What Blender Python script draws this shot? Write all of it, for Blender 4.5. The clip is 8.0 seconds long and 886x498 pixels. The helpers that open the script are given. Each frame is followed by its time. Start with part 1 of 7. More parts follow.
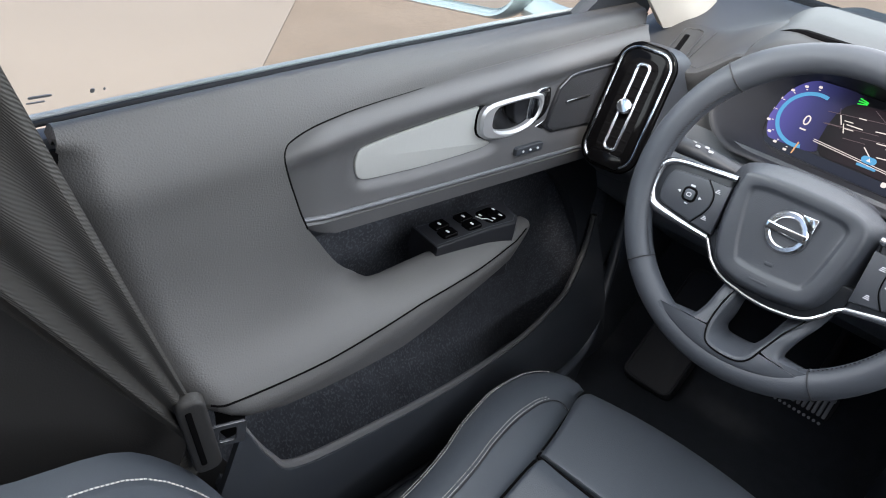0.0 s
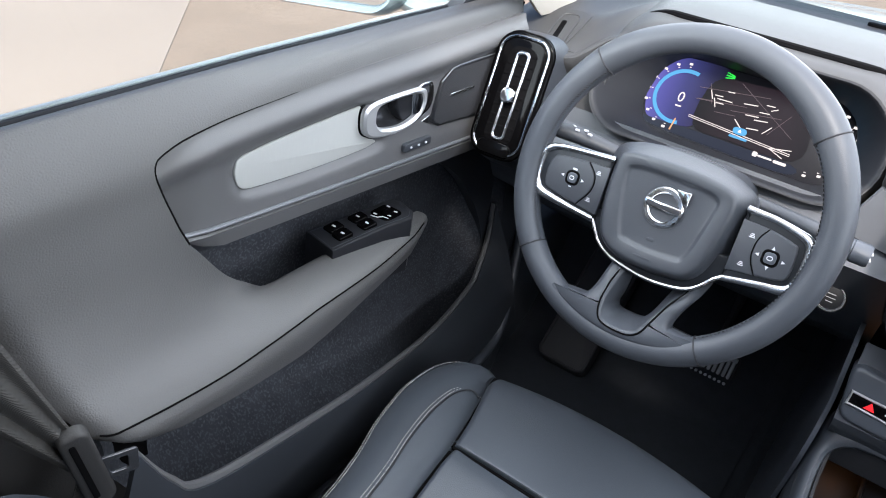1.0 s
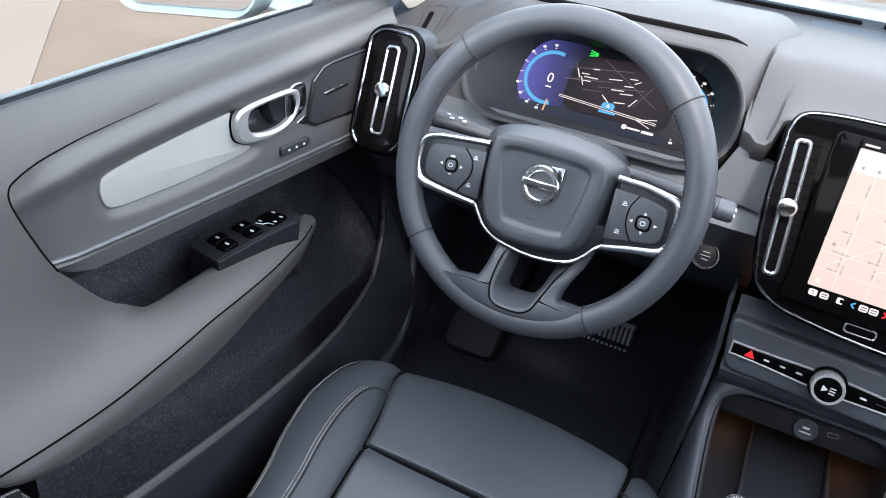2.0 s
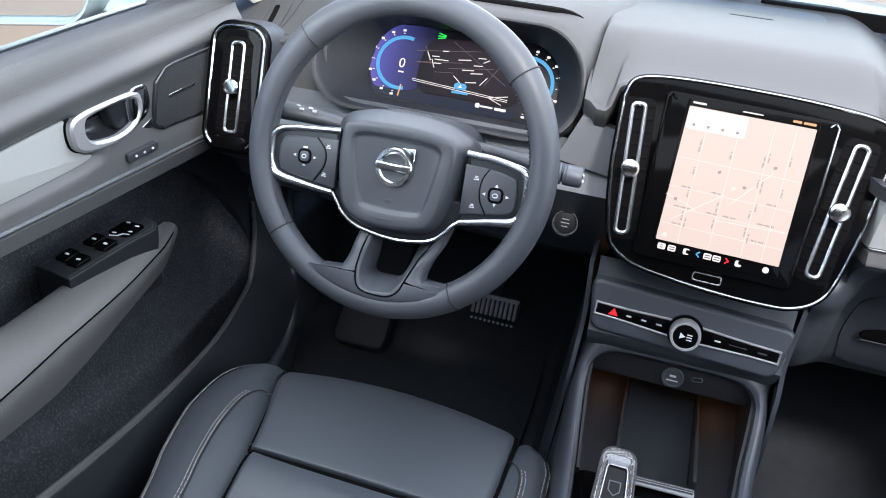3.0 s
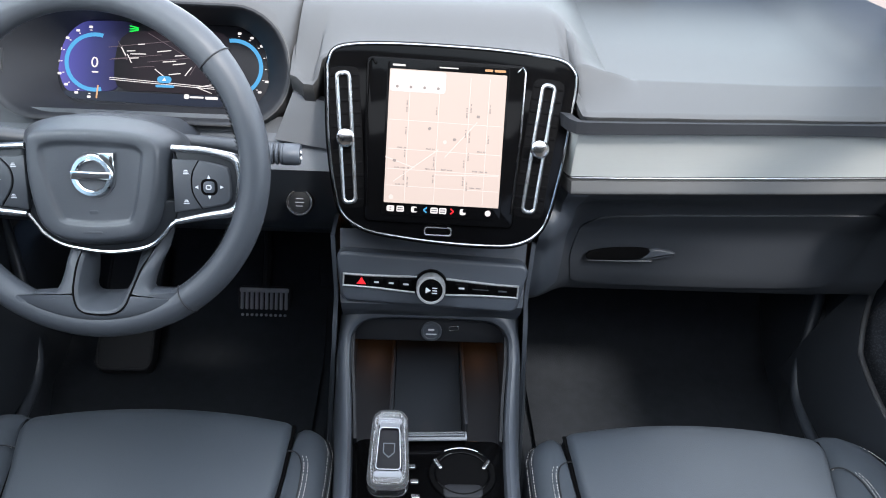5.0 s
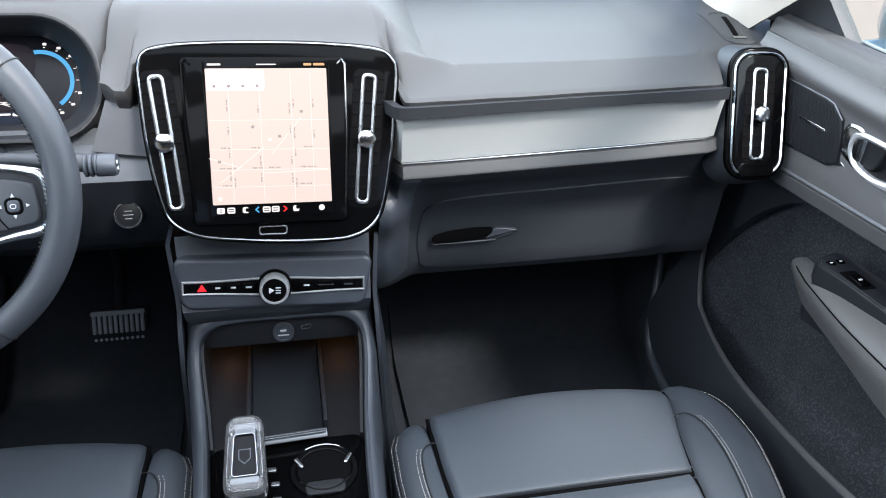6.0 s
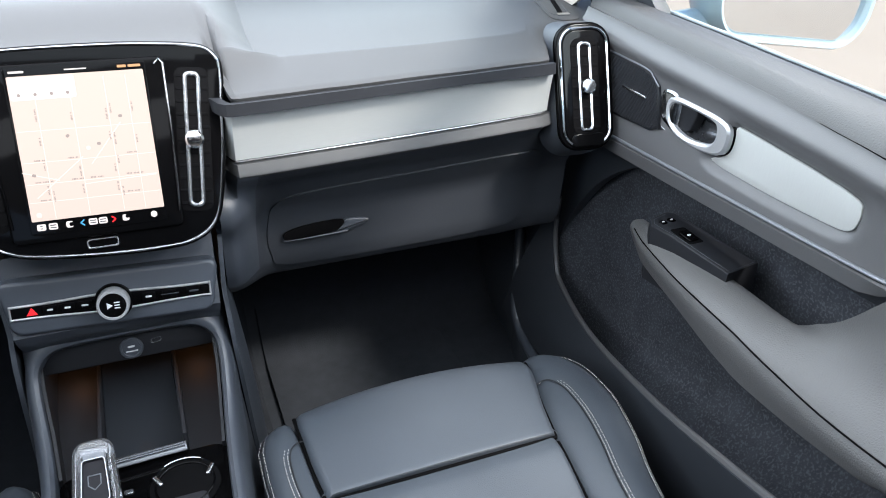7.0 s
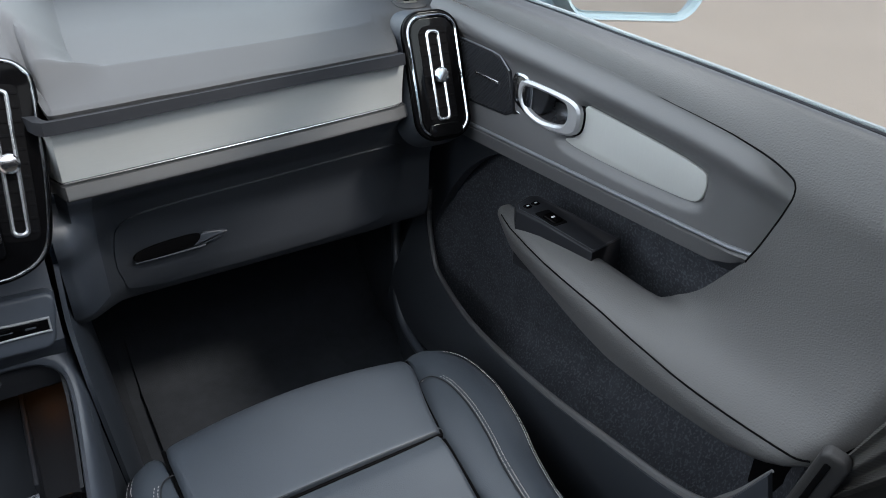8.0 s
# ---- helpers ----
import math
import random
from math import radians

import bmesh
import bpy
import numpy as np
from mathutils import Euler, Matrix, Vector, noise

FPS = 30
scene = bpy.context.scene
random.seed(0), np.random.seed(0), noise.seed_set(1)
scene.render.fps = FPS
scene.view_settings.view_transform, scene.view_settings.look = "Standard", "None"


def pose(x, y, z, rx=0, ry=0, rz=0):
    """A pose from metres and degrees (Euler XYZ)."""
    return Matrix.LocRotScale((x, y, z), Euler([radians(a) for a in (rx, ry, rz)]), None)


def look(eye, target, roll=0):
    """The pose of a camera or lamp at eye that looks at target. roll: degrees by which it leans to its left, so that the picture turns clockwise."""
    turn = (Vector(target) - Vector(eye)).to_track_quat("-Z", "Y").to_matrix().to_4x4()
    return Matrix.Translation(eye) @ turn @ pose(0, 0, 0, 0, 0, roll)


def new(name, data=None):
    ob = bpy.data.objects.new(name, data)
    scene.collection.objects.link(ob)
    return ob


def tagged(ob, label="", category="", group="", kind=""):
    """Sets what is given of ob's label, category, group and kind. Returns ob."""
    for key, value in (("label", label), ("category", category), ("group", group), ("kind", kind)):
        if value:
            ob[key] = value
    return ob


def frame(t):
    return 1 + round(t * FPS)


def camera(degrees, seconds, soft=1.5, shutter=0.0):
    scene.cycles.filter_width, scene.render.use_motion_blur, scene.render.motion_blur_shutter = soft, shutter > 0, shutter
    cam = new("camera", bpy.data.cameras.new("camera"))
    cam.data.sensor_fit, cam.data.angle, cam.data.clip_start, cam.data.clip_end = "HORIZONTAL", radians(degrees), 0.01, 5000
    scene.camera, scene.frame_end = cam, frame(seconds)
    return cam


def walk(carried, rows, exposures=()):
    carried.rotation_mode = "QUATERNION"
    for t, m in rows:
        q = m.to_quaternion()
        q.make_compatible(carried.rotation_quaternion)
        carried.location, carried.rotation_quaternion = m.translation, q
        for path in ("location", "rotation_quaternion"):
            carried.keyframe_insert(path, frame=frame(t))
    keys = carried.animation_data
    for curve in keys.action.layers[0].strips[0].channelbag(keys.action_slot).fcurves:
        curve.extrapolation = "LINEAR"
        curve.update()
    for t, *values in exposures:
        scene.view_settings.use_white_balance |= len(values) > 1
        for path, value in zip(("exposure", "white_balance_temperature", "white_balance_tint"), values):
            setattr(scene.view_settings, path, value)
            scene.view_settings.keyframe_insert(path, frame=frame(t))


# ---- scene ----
cam = camera(60.7, 8.0, soft=1.0)
PATH = [
    (0, (-0.212, 0.034, 1.263), (-1.264, 1.365, 0.204), 10.2),
    (0.5, (-0.198, 0.05, 1.27), (-1.182, 1.436, 0.216), 9.3),
    (1, (-0.184, 0.06, 1.275), (-1.079, 1.51, 0.227), 8.7),
    (2.3, (-0.149, 0.071, 1.27), (-0.769, 1.678, 0.254), 6.4),
    (2.5, (-0.14, 0.072, 1.268), (-0.711, 1.699, 0.254), 6.3),
    (3, (-0.111, 0.08, 1.265), (-0.561, 1.75, 0.26), 5.2),
    (3.5, (-0.087, 0.086, 1.262), (-0.407, 1.787, 0.259), 4.4),
    (4, (-0.068, 0.094, 1.258), (-0.272, 1.812, 0.253), 3.6),
    (4.2, (-0.062, 0.094, 1.259), (-0.215, 1.816, 0.252), 3.4),
    (5.3, (-0.021, 0.09, 1.262), (0.156, 1.808, 0.252), 3.0),
    (5.5, (-0.004, 0.08, 1.256), (0.228, 1.799, 0.259), 2.5),
    (6, (0.022, 0.074, 1.256), (0.403, 1.765, 0.258), 2.3),
    (6.5, (0.048, 0.063, 1.258), (0.569, 1.715, 0.257), 1.9),
    (7, (0.074, 0.056, 1.252), (0.734, 1.654, 0.246), 1.5),
    (7.1, (0.074, 0.055, 1.246), (0.772, 1.645, 0.253), 1.8),
    (7.5, (0.105, 0.06, 1.247), (0.891, 1.595, 0.234), 1.1),
    (8, (0.131, 0.068, 1.245), (1.026, 1.536, 0.223), 0.4),
]
EXPOSURES = [(0, 1.1, 6700, 15), (0.5, 1.38, 6650, 15), (1, 1.4, 6500, 15), (2.5, 1.29, 6400, 15), (4, 1.28, 6250, 13), (6, 1.36, 6280, 12), (6.5, 1.42, 6300, 12), (7, 1.45, 6350, 12), (7.5, 1.42, 6350, 12), (8, 0.62, 6400, 12)]
walk(cam, [(t, look(eye, target, roll)) for t, eye, target, roll in PATH], EXPOSURES)

# world, sun
world = bpy.data.worlds.new("world")
scene.world = world
world.use_nodes = True
wn = world.node_tree.nodes
wl = world.node_tree.links
sky = wn.new("ShaderNodeTexSky")
sky.sky_type, sky.sun_disc = "NISHITA", False
SUN_EL, SUN_AZ = 48.0, 150.0
sky.sun_elevation, sky.sun_rotation = radians(SUN_EL), radians(SUN_AZ)
wl.new(sky.outputs[0], wn["Background"].inputs[0])
wn["Background"].inputs[1].default_value = 0.15
sun = new("sun", bpy.data.lights.new("sun", "SUN"))
sun.data.energy, sun.data.angle, sun.data.color = 2.5, radians(8), (1.0, 0.94, 0.86)
sa, se = radians(SUN_AZ), radians(SUN_EL)
sun.matrix_world = look((0, 0, 8), Vector((0, 0, 8)) - Vector((math.sin(sa) * math.cos(se), math.cos(sa) * math.cos(se), math.sin(se))))


def sky_lamp(name, m, w, h, power, color=(0.93, 0.97, 1.0)):
    """An area lamp added in a glazed opening of the car to boost the sky's light; it shines along the pose's -z."""
    ob = new(name, bpy.data.lights.new(name, "AREA"))
    ob.data.shape, ob.data.size, ob.data.size_y, ob.data.energy, ob.data.color = "RECTANGLE", w, h, power, color
    ob.matrix_world = m
    return ob


# Fill lamp added under the unseen, assumed roof glass to brighten the cabin.
sky_lamp("roof_fill_light", pose(0, 0.29, 1.375), 0.85, 0.24, 1.45)
sky_lamp("driver_window_light", look((-0.735, 0.55, 1.24), (0.72, 0.66, 0.72)), 0.75, 0.18, 3.5)
sky_lamp("passenger_window_light", look((0.735, 0.52, 1.24), (-0.72, 0.64, 0.72)), 0.80, 0.18, 3.9)
sky_lamp("windscreen_light", look((0, 1.06, 1.215), (0, 0.729, 0.271)), 1.38, 1.02, 9.3)


# ---- materials ----
def material(name, color, rough=0.5, metal=0.0, vary=0.0, vary_scale=8.0, grain=0.0, grain_scale=900.0, grain_kind="VORONOI",
             fleck=None, fleck_scale=700.0, fleck_at=0.6, emit=None, emit_power=0.0, coat=0.0, stretch=None, rough_vary=0.06, spec=0.5):
    m = bpy.data.materials.new(name)
    m.use_nodes = True
    n, l = m.node_tree.nodes, m.node_tree.links
    b = n["Principled BSDF"]
    b.inputs["Base Color"].default_value = (*color, 1)
    b.inputs["Roughness"].default_value, b.inputs["Metallic"].default_value = rough, metal
    b.inputs["Coat Weight"].default_value = coat
    b.inputs["Specular IOR Level"].default_value = spec
    tc = n.new("ShaderNodeTexCoord")
    place = tc.outputs["Object"]
    if stretch:
        mp = n.new("ShaderNodeMapping")
        mp.inputs["Scale"].default_value = stretch
        l.new(place, mp.inputs[0])
        place = mp.outputs[0]
    if vary or fleck:
        big = n.new("ShaderNodeTexNoise")
        big.inputs["Scale"].default_value, big.inputs["Detail"].default_value = vary_scale, 6
        l.new(place, big.inputs["Vector"])
        mix = n.new("ShaderNodeMix")
        mix.data_type = "RGBA"
        mix.inputs[6].default_value = (*[c * (1 - vary) for c in color], 1)
        mix.inputs[7].default_value = (*[min(1, c * (1 + vary)) for c in color], 1)
        l.new(big.outputs[0], mix.inputs[0])
        col = mix.outputs[2]
        if fleck:
            small = n.new("ShaderNodeTexNoise")
            small.inputs["Scale"].default_value, small.inputs["Detail"].default_value = fleck_scale, 2
            l.new(place, small.inputs["Vector"])
            ramp = n.new("ShaderNodeMapRange")
            ramp.inputs[1].default_value, ramp.inputs[2].default_value = fleck_at - 0.06, fleck_at + 0.06
            l.new(small.outputs[0], ramp.inputs[0])
            mix2 = n.new("ShaderNodeMix")
            mix2.data_type = "RGBA"
            mix2.inputs[7].default_value = (*fleck, 1)
            l.new(ramp.outputs[0], mix2.inputs[0])
            l.new(col, mix2.inputs[6])
            col = mix2.outputs[2]
        l.new(col, b.inputs["Base Color"])
        rr = n.new("ShaderNodeMapRange")
        rr.inputs[3].default_value, rr.inputs[4].default_value = max(0.02, rough - rough_vary), min(1, rough + rough_vary)
        l.new(big.outputs[0], rr.inputs[0])
        l.new(rr.outputs[0], b.inputs["Roughness"])
    if grain:
        if grain_kind == "VORONOI":
            g = n.new("ShaderNodeTexVoronoi")
            g.feature = "DISTANCE_TO_EDGE"
        else:
            g = n.new("ShaderNodeTexNoise")
            g.inputs["Detail"].default_value = 3
        g.inputs["Scale"].default_value = grain_scale
        l.new(place, g.inputs["Vector"])
        bump = n.new("ShaderNodeBump")
        bump.inputs["Strength"].default_value, bump.inputs["Distance"].default_value = grain, 0.0006
        l.new(g.outputs[0], bump.inputs["Height"])
        l.new(bump.outputs[0], b.inputs["Normal"])
    if emit:
        b.inputs["Emission Color"].default_value = (*emit, 1)
        b.inputs["Emission Strength"].default_value = emit_power
    return m


VINYL = material("grey_vinyl", (0.0700, 0.0705, 0.0705), 0.5, vary=0.12, vary_scale=5, grain=0.75, grain_scale=330)
DASH = material("dash_vinyl", (0.0385, 0.0394, 0.0402), 0.55, vary=0.10, vary_scale=4, grain=0.25, grain_scale=700, spec=0.34)
POD = material("pod_plastic", (0.0830, 0.0840, 0.0860), 0.45, vary=0.10, vary_scale=6, grain=0.25, grain_scale=900, grain_kind="NOISE")
DISPLAY = material("display_black", (0.005, 0.005, 0.007), 0.35, vary=0.2, vary_scale=20, spec=0.12)
HARD = material("dark_plastic", (0.0265, 0.0308, 0.0375), 0.5, vary=0.12, vary_scale=6, grain=0.3, grain_scale=900, grain_kind="NOISE")
MIDP = material("satin_plastic", (0.0420, 0.0490, 0.0600), 0.42, vary=0.10, vary_scale=7, grain=0.25, grain_scale=900, grain_kind="NOISE")
COVER = material("airbag_cover", (0.0300, 0.0345, 0.0415), 0.4, vary=0.10, vary_scale=9, grain=0.3, grain_scale=800)
LEATHER = material("black_leather", (0.0425, 0.0510, 0.0620), 0.48, vary=0.15, vary_scale=7, grain=0.35, grain_scale=420)
WHEEL_L = material("wheel_leather", (0.0430, 0.0490, 0.0580), 0.45, vary=0.12, vary_scale=9, grain=0.3, grain_scale=600, spec=0.36)
CARPET = material("speckled_felt", (0.0440, 0.0480, 0.0555), 0.95, vary=0.4, vary_scale=30, grain=1.0, grain_scale=330, grain_kind="NOISE",
                  fleck=(0.074, 0.079, 0.090), fleck_scale=260, fleck_at=0.57, spec=0.1)
FLOORC = material("floor_carpet", (0.0215, 0.0245, 0.0290), 0.97, vary=0.3, vary_scale=40, grain=0.8, grain_scale=500, grain_kind="NOISE", spec=0.1)
ALU = material("brushed_aluminium", (0.3000, 0.3130, 0.3060), 0.6, metal=0.25, vary=0.05, vary_scale=60, grain=0.12, grain_scale=300, grain_kind="NOISE", stretch=(1, 1, 12))
# The same aluminium, made lighter for the light on the door inlays.
ALU_LIT = material("lit_aluminium", (0.4000, 0.4100, 0.3950), 0.5, metal=0.2, vary=0.05, vary_scale=60, grain=0.12, grain_scale=300, grain_kind="NOISE", stretch=(1, 12, 1))
GLOSS = material("gloss_black", (0.0018, 0.0018, 0.0020), 0.07, vary=0.15, vary_scale=20, rough_vary=0.01, spec=0.06)
CHROME = material("chrome", (0.72, 0.73, 0.74), 0.12, metal=1.0, vary=0.03, vary_scale=30, rough_vary=0.03)
DARKCH = material("dark_chrome", (0.34, 0.35, 0.36), 0.14, metal=1.0, vary=0.05, vary_scale=30, rough_vary=0.03)
SATIN = material("satin_chrome", (0.56, 0.57, 0.58), 0.26, metal=1.0, vary=0.04, vary_scale=30, rough_vary=0.05)
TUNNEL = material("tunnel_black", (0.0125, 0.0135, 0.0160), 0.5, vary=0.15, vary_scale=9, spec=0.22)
PADM = material("pad_black", (0.010, 0.012, 0.015), 0.40, vary=0.15, vary_scale=9, spec=0.26)
TRIMS = material("satin_trim", (0.43, 0.44, 0.455), 0.24, metal=1.0, vary=0.04, vary_scale=30, rough_vary=0.05)
# Grey metal parts, and the knee trim's aluminium darkened for shade.
GREYT = material("grey_metal_shaded_alu", (0.17, 0.18, 0.195), 0.45, metal=0.5, vary=0.05, vary_scale=40, grain=0.12, grain_scale=300, grain_kind="NOISE")
SILVER = material("handle_silver", (0.46, 0.47, 0.48), 0.36, metal=0.6, vary=0.04, vary_scale=30)
STEEL = material("cup_steel", (0.11, 0.115, 0.125), 0.26, metal=0.85, vary=0.08, vary_scale=40)
PILLAR = material("pillar_plastic", (0.0160, 0.0158, 0.0155), 0.6, vary=0.15, vary_scale=7, grain=0.5, grain_scale=600, grain_kind="NOISE")
RIB = material("grey_rubber", (0.30, 0.325, 0.355), 0.45, vary=0.2, vary_scale=40)
GLOVE = material("glovebox_plastic", (0.0255, 0.0296, 0.0360), 0.55, vary=0.15, vary_scale=6, grain=0.4, grain_scale=800, grain_kind="NOISE")
# Near-black for slots, seams and the pieces that stand for shade.
BLACK = material("black_void", (0.0022, 0.0022, 0.0025), 0.8, vary=0.2, vary_scale=10, spec=0.05)
RUBBER = material("black_rubber", (0.011, 0.012, 0.015), 0.7, vary=0.2, vary_scale=30)
THREAD = material("grey_thread", (0.4200, 0.4100, 0.3950), 0.8, vary=0.2, vary_scale=200)
PRINT = material("white_print", (0.50, 0.51, 0.53), 0.6, vary=0.05, vary_scale=80)
LINER = material("beige_liner", (0.52, 0.48, 0.42), 0.9, vary=0.06, vary_scale=20, grain=0.4, grain_scale=600, grain_kind="NOISE")
WEBBING = material("belt_webbing", (0.030, 0.029, 0.0265), 0.7, vary=0.15, vary_scale=30)
_n, _l = WEBBING.node_tree.nodes, WEBBING.node_tree.links
_w, _p, _c = _n.new("ShaderNodeTexWave"), _n.new("ShaderNodeBump"), _n.new("ShaderNodeTexCoord")
_w.bands_direction = "DIAGONAL"
_w.inputs["Scale"].default_value, _w.inputs["Distortion"].default_value = 250, 0.4
_p.inputs["Strength"].default_value, _p.inputs["Distance"].default_value = 0.5, 0.0005
_l.new(_c.outputs["Object"], _w.inputs["Vector"])
_l.new(_w.outputs["Fac"], _p.inputs["Height"])
_l.new(_p.outputs[0], _n["Principled BSDF"].inputs["Normal"])
BODY = material("pale_blue_paint", (0.42, 0.52, 0.56), 0.3, vary=0.03, vary_scale=6, coat=0.8, rough_vary=0.03)
CONCRETE = material("concrete", (0.46, 0.365, 0.285), 0.9, vary=0.12, vary_scale=0.8, grain=0.6, grain_scale=90, grain_kind="NOISE", fleck=(0.435, 0.345, 0.268), fleck_scale=60, fleck_at=0.58)
DIRT = material("sandy_dirt", (0.36, 0.265, 0.19), 0.95, vary=0.3, vary_scale=1.6, grain=1.0, grain_scale=40, grain_kind="NOISE", fleck=(0.31, 0.23, 0.165), fleck_scale=45, fleck_at=0.55)


def glowing(name, color, power):
    m = material(name, tuple(c * 0.04 for c in color), 0.3, emit=color, emit_power=power * 0.42, spec=0.08)
    return m


def glass_material():
    m = bpy.data.materials.new("window_glass")
    m.use_nodes = True
    n, l = m.node_tree.nodes, m.node_tree.links
    n.remove(n["Principled BSDF"])
    mix, tr, gl = n.new("ShaderNodeMixShader"), n.new("ShaderNodeBsdfTransparent"), n.new("ShaderNodeBsdfGlossy")
    tr.inputs[0].default_value = (0.90, 0.94, 0.93, 1)
    gl.inputs["Roughness"].default_value = 0.01
    mix.inputs[0].default_value = 0.03
    l.new(tr.outputs[0], mix.inputs[1])
    l.new(gl.outputs[0], mix.inputs[2])
    l.new(mix.outputs[0], n["Material Output"].inputs[0])
    return m


GLASS = glass_material()
# Tint for the unseen roof glass, so that little sun reaches the doors.
TINT = GLASS.copy()
TINT.name = "tinted_roof_glass"
TINT.node_tree.nodes["Transparent BSDF"].inputs[0].default_value = (0.05, 0.055, 0.06, 1)


# ---- mesh helpers ----
def thing(name, base, label, category, group="", kind=""):
    ob = new(name)
    ob.empty_display_size = 0.05
    ob.matrix_world = Matrix.Translation(base)
    ob["base"] = list(base)
    return tagged(ob, label, category, group, kind)


def base_of(ob):
    while ob.parent:
        ob = ob.parent
    return Vector(ob.matrix_basis.translation)


def smooth_by_angle(bm, angle=38):
    for f in bm.faces:
        f.smooth = True
    lim = radians(angle)
    for e in bm.edges:
        if len(e.link_faces) == 2 and e.calc_face_angle(0) > lim:
            e.smooth = False


def part(name, bm, mat, parent, label="", kind="", angle=38):
    """One mesh object under a thing or a part; bm is in world metres."""
    base = base_of(parent) if parent else Vector()
    bmesh.ops.recalc_face_normals(bm, faces=bm.faces[:])
    smooth_by_angle(bm, angle)
    bmesh.ops.translate(bm, verts=bm.verts[:], vec=-base)
    me = bpy.data.meshes.new(name)
    bm.to_mesh(me)
    bm.free()
    me.materials.append(mat)
    ob = new(name, me)
    ob.parent = parent
    return tagged(ob, label, kind=kind)


def rings(sections, closed_ring=True, caps=True, closed_path=False, bm=None):
    """A skin over a list of rings with equal counts."""
    bm = bm or bmesh.new()
    vs = [[bm.verts.new(p) for p in s] for s in sections]
    n, m = len(vs), len(vs[0])
    for i in range(n if closed_path else n - 1):
        a, b = vs[i], vs[(i + 1) % n]
        for j in range(m if closed_ring else m - 1):
            bm.faces.new((a[j], a[(j + 1) % m], b[(j + 1) % m], b[j]))
    if caps and closed_ring and not closed_path:
        bm.faces.new(vs[0][::-1])
        bm.faces.new(vs[-1])
    return bm


def rrect(w, h, r, n=6, top=1.0):
    """Rounded rectangle outline about the origin; top scales the width at the upper edge."""
    r = min(r, w / 2 - 1e-5, h / 2 - 1e-5)
    pts = []
    for cx, cy, a0 in ((w / 2 - r, h / 2 - r, 0), (-w / 2 + r, h / 2 - r, 90), (-w / 2 + r, -h / 2 + r, 180), (w / 2 - r, -h / 2 + r, 270)):
        for i in range(n + 1):
            a = radians(a0 + 90 * i / n)
            pts.append((cx + r * math.cos(a), cy + r * math.sin(a)))
    return [(x * (1 + (top - 1) * (y / h + 0.5)), y) for x, y in pts]


def inset(pts, d):
    """Moves a closed outline inward by d (outlines run anticlockwise)."""
    out = []
    n = len(pts)
    for i in range(n):
        p0, p1, p2 = Vector(pts[i - 1]), Vector(pts[i]), Vector(pts[(i + 1) % n])
        t = p2 - p0
        if t.length < 1e-9:
            t = Vector((1, 0))
        t.normalize()
        out.append((p1.x - t.y * d, p1.y + t.x * d))
    return out


def plate(pts, m, z0, z1, bevel=0.002, steps=3, bm=None):
    """A slab with the outline pts in the plane of the pose m, from z0 up to z1, its upper edge rounded."""
    secs = [[m @ Vector((x, y, z0)) for x, y in pts]]
    for i in range(steps + 1):
        a = radians(90 * i / steps)
        q = inset(pts, bevel * (1 - math.cos(a))) if i else pts
        secs.append([m @ Vector((x, y, z1 - bevel + bevel * math.sin(a))) for x, y in q])
    return rings(secs, bm=bm)


def band(outer, inner, m, z0, z1, bevel=0.0015, bm=None):
    """A frame between two outlines of equal count."""
    rows = []
    for pts, zs, s in ((outer, (z0, z1 - bevel), 0), (outer, (z1,), bevel), (inner, (z1,), -bevel), (inner, (z1 - bevel, z0), 0)):
        for z in zs:
            q = inset(pts, s) if s else pts
            rows.append([m @ Vector((x, y, z)) for x, y in q])
    return rings(rows, caps=False, closed_path=True, bm=bm)


def tube(path, r, n=10, closed=False, flat=1.0, up=(0, 0, 1), bm=None, ends=True):
    """A round bar along a path; r may be a list; flat squeezes it along up."""
    path = [Vector(p) for p in path]
    k = len(path)
    rs = r if isinstance(r, (list, tuple)) else [r] * k
    secs = []
    for i, p in enumerate(path):
        a = path[(i - 1) % k] if closed or i else path[i]
        b = path[(i + 1) % k] if closed or i < k - 1 else path[i]
        t = (b - a).normalized()
        s = t.cross(Vector(up))
        if s.length < 1e-6:
            s = t.orthogonal()
        s.normalize()
        u = s.cross(t)
        secs.append([p + rs[i] * (math.cos(2 * math.pi * j / n) * s + flat * math.sin(2 * math.pi * j / n) * u) for j in range(n)])
    return rings(secs, closed_path=closed, caps=ends, bm=bm)


def spline(pts, n=8, closed=False):
    """Catmull-Rom through points of any dimension."""
    pts = [Vector(p) for p in pts]
    k = len(pts)
    out = []
    for i in range(k if closed else k - 1):
        if closed:
            p0, p1, p2, p3 = pts[i - 1], pts[i], pts[(i + 1) % k], pts[(i + 2) % k]
        else:
            p1, p2 = pts[i], pts[i + 1]
            p0 = pts[i - 1] if i else p1 * 2 - p2
            p3 = pts[i + 2] if i + 2 < k else p2 * 2 - p1
        for j in range(n):
            t = j / n
            out.append(0.5 * (2 * p1 + (p2 - p0) * t + (2 * p0 - 5 * p1 + 4 * p2 - p3) * t * t + (3 * p1 - p0 - 3 * p2 + p3) * t ** 3))
    if not closed:
        out.append(pts[-1].copy())
    return out


def ease(a, b, x):
    t = max(0.0, min(1.0, (x - a) / (b - a)))
    return t * t * (3 - 2 * t)


def lerp_table(table, x):
    """Linear interpolation in rows of (x, value...)."""
    if x <= table[0][0]:
        return table[0][1:]
    for a, b in zip(table, table[1:]):
        if x <= b[0]:
            w = (x - a[0]) / (b[0] - a[0])
            return tuple(p + (q - p) * w for p, q in zip(a[1:], b[1:]))
    return table[-1][1:]


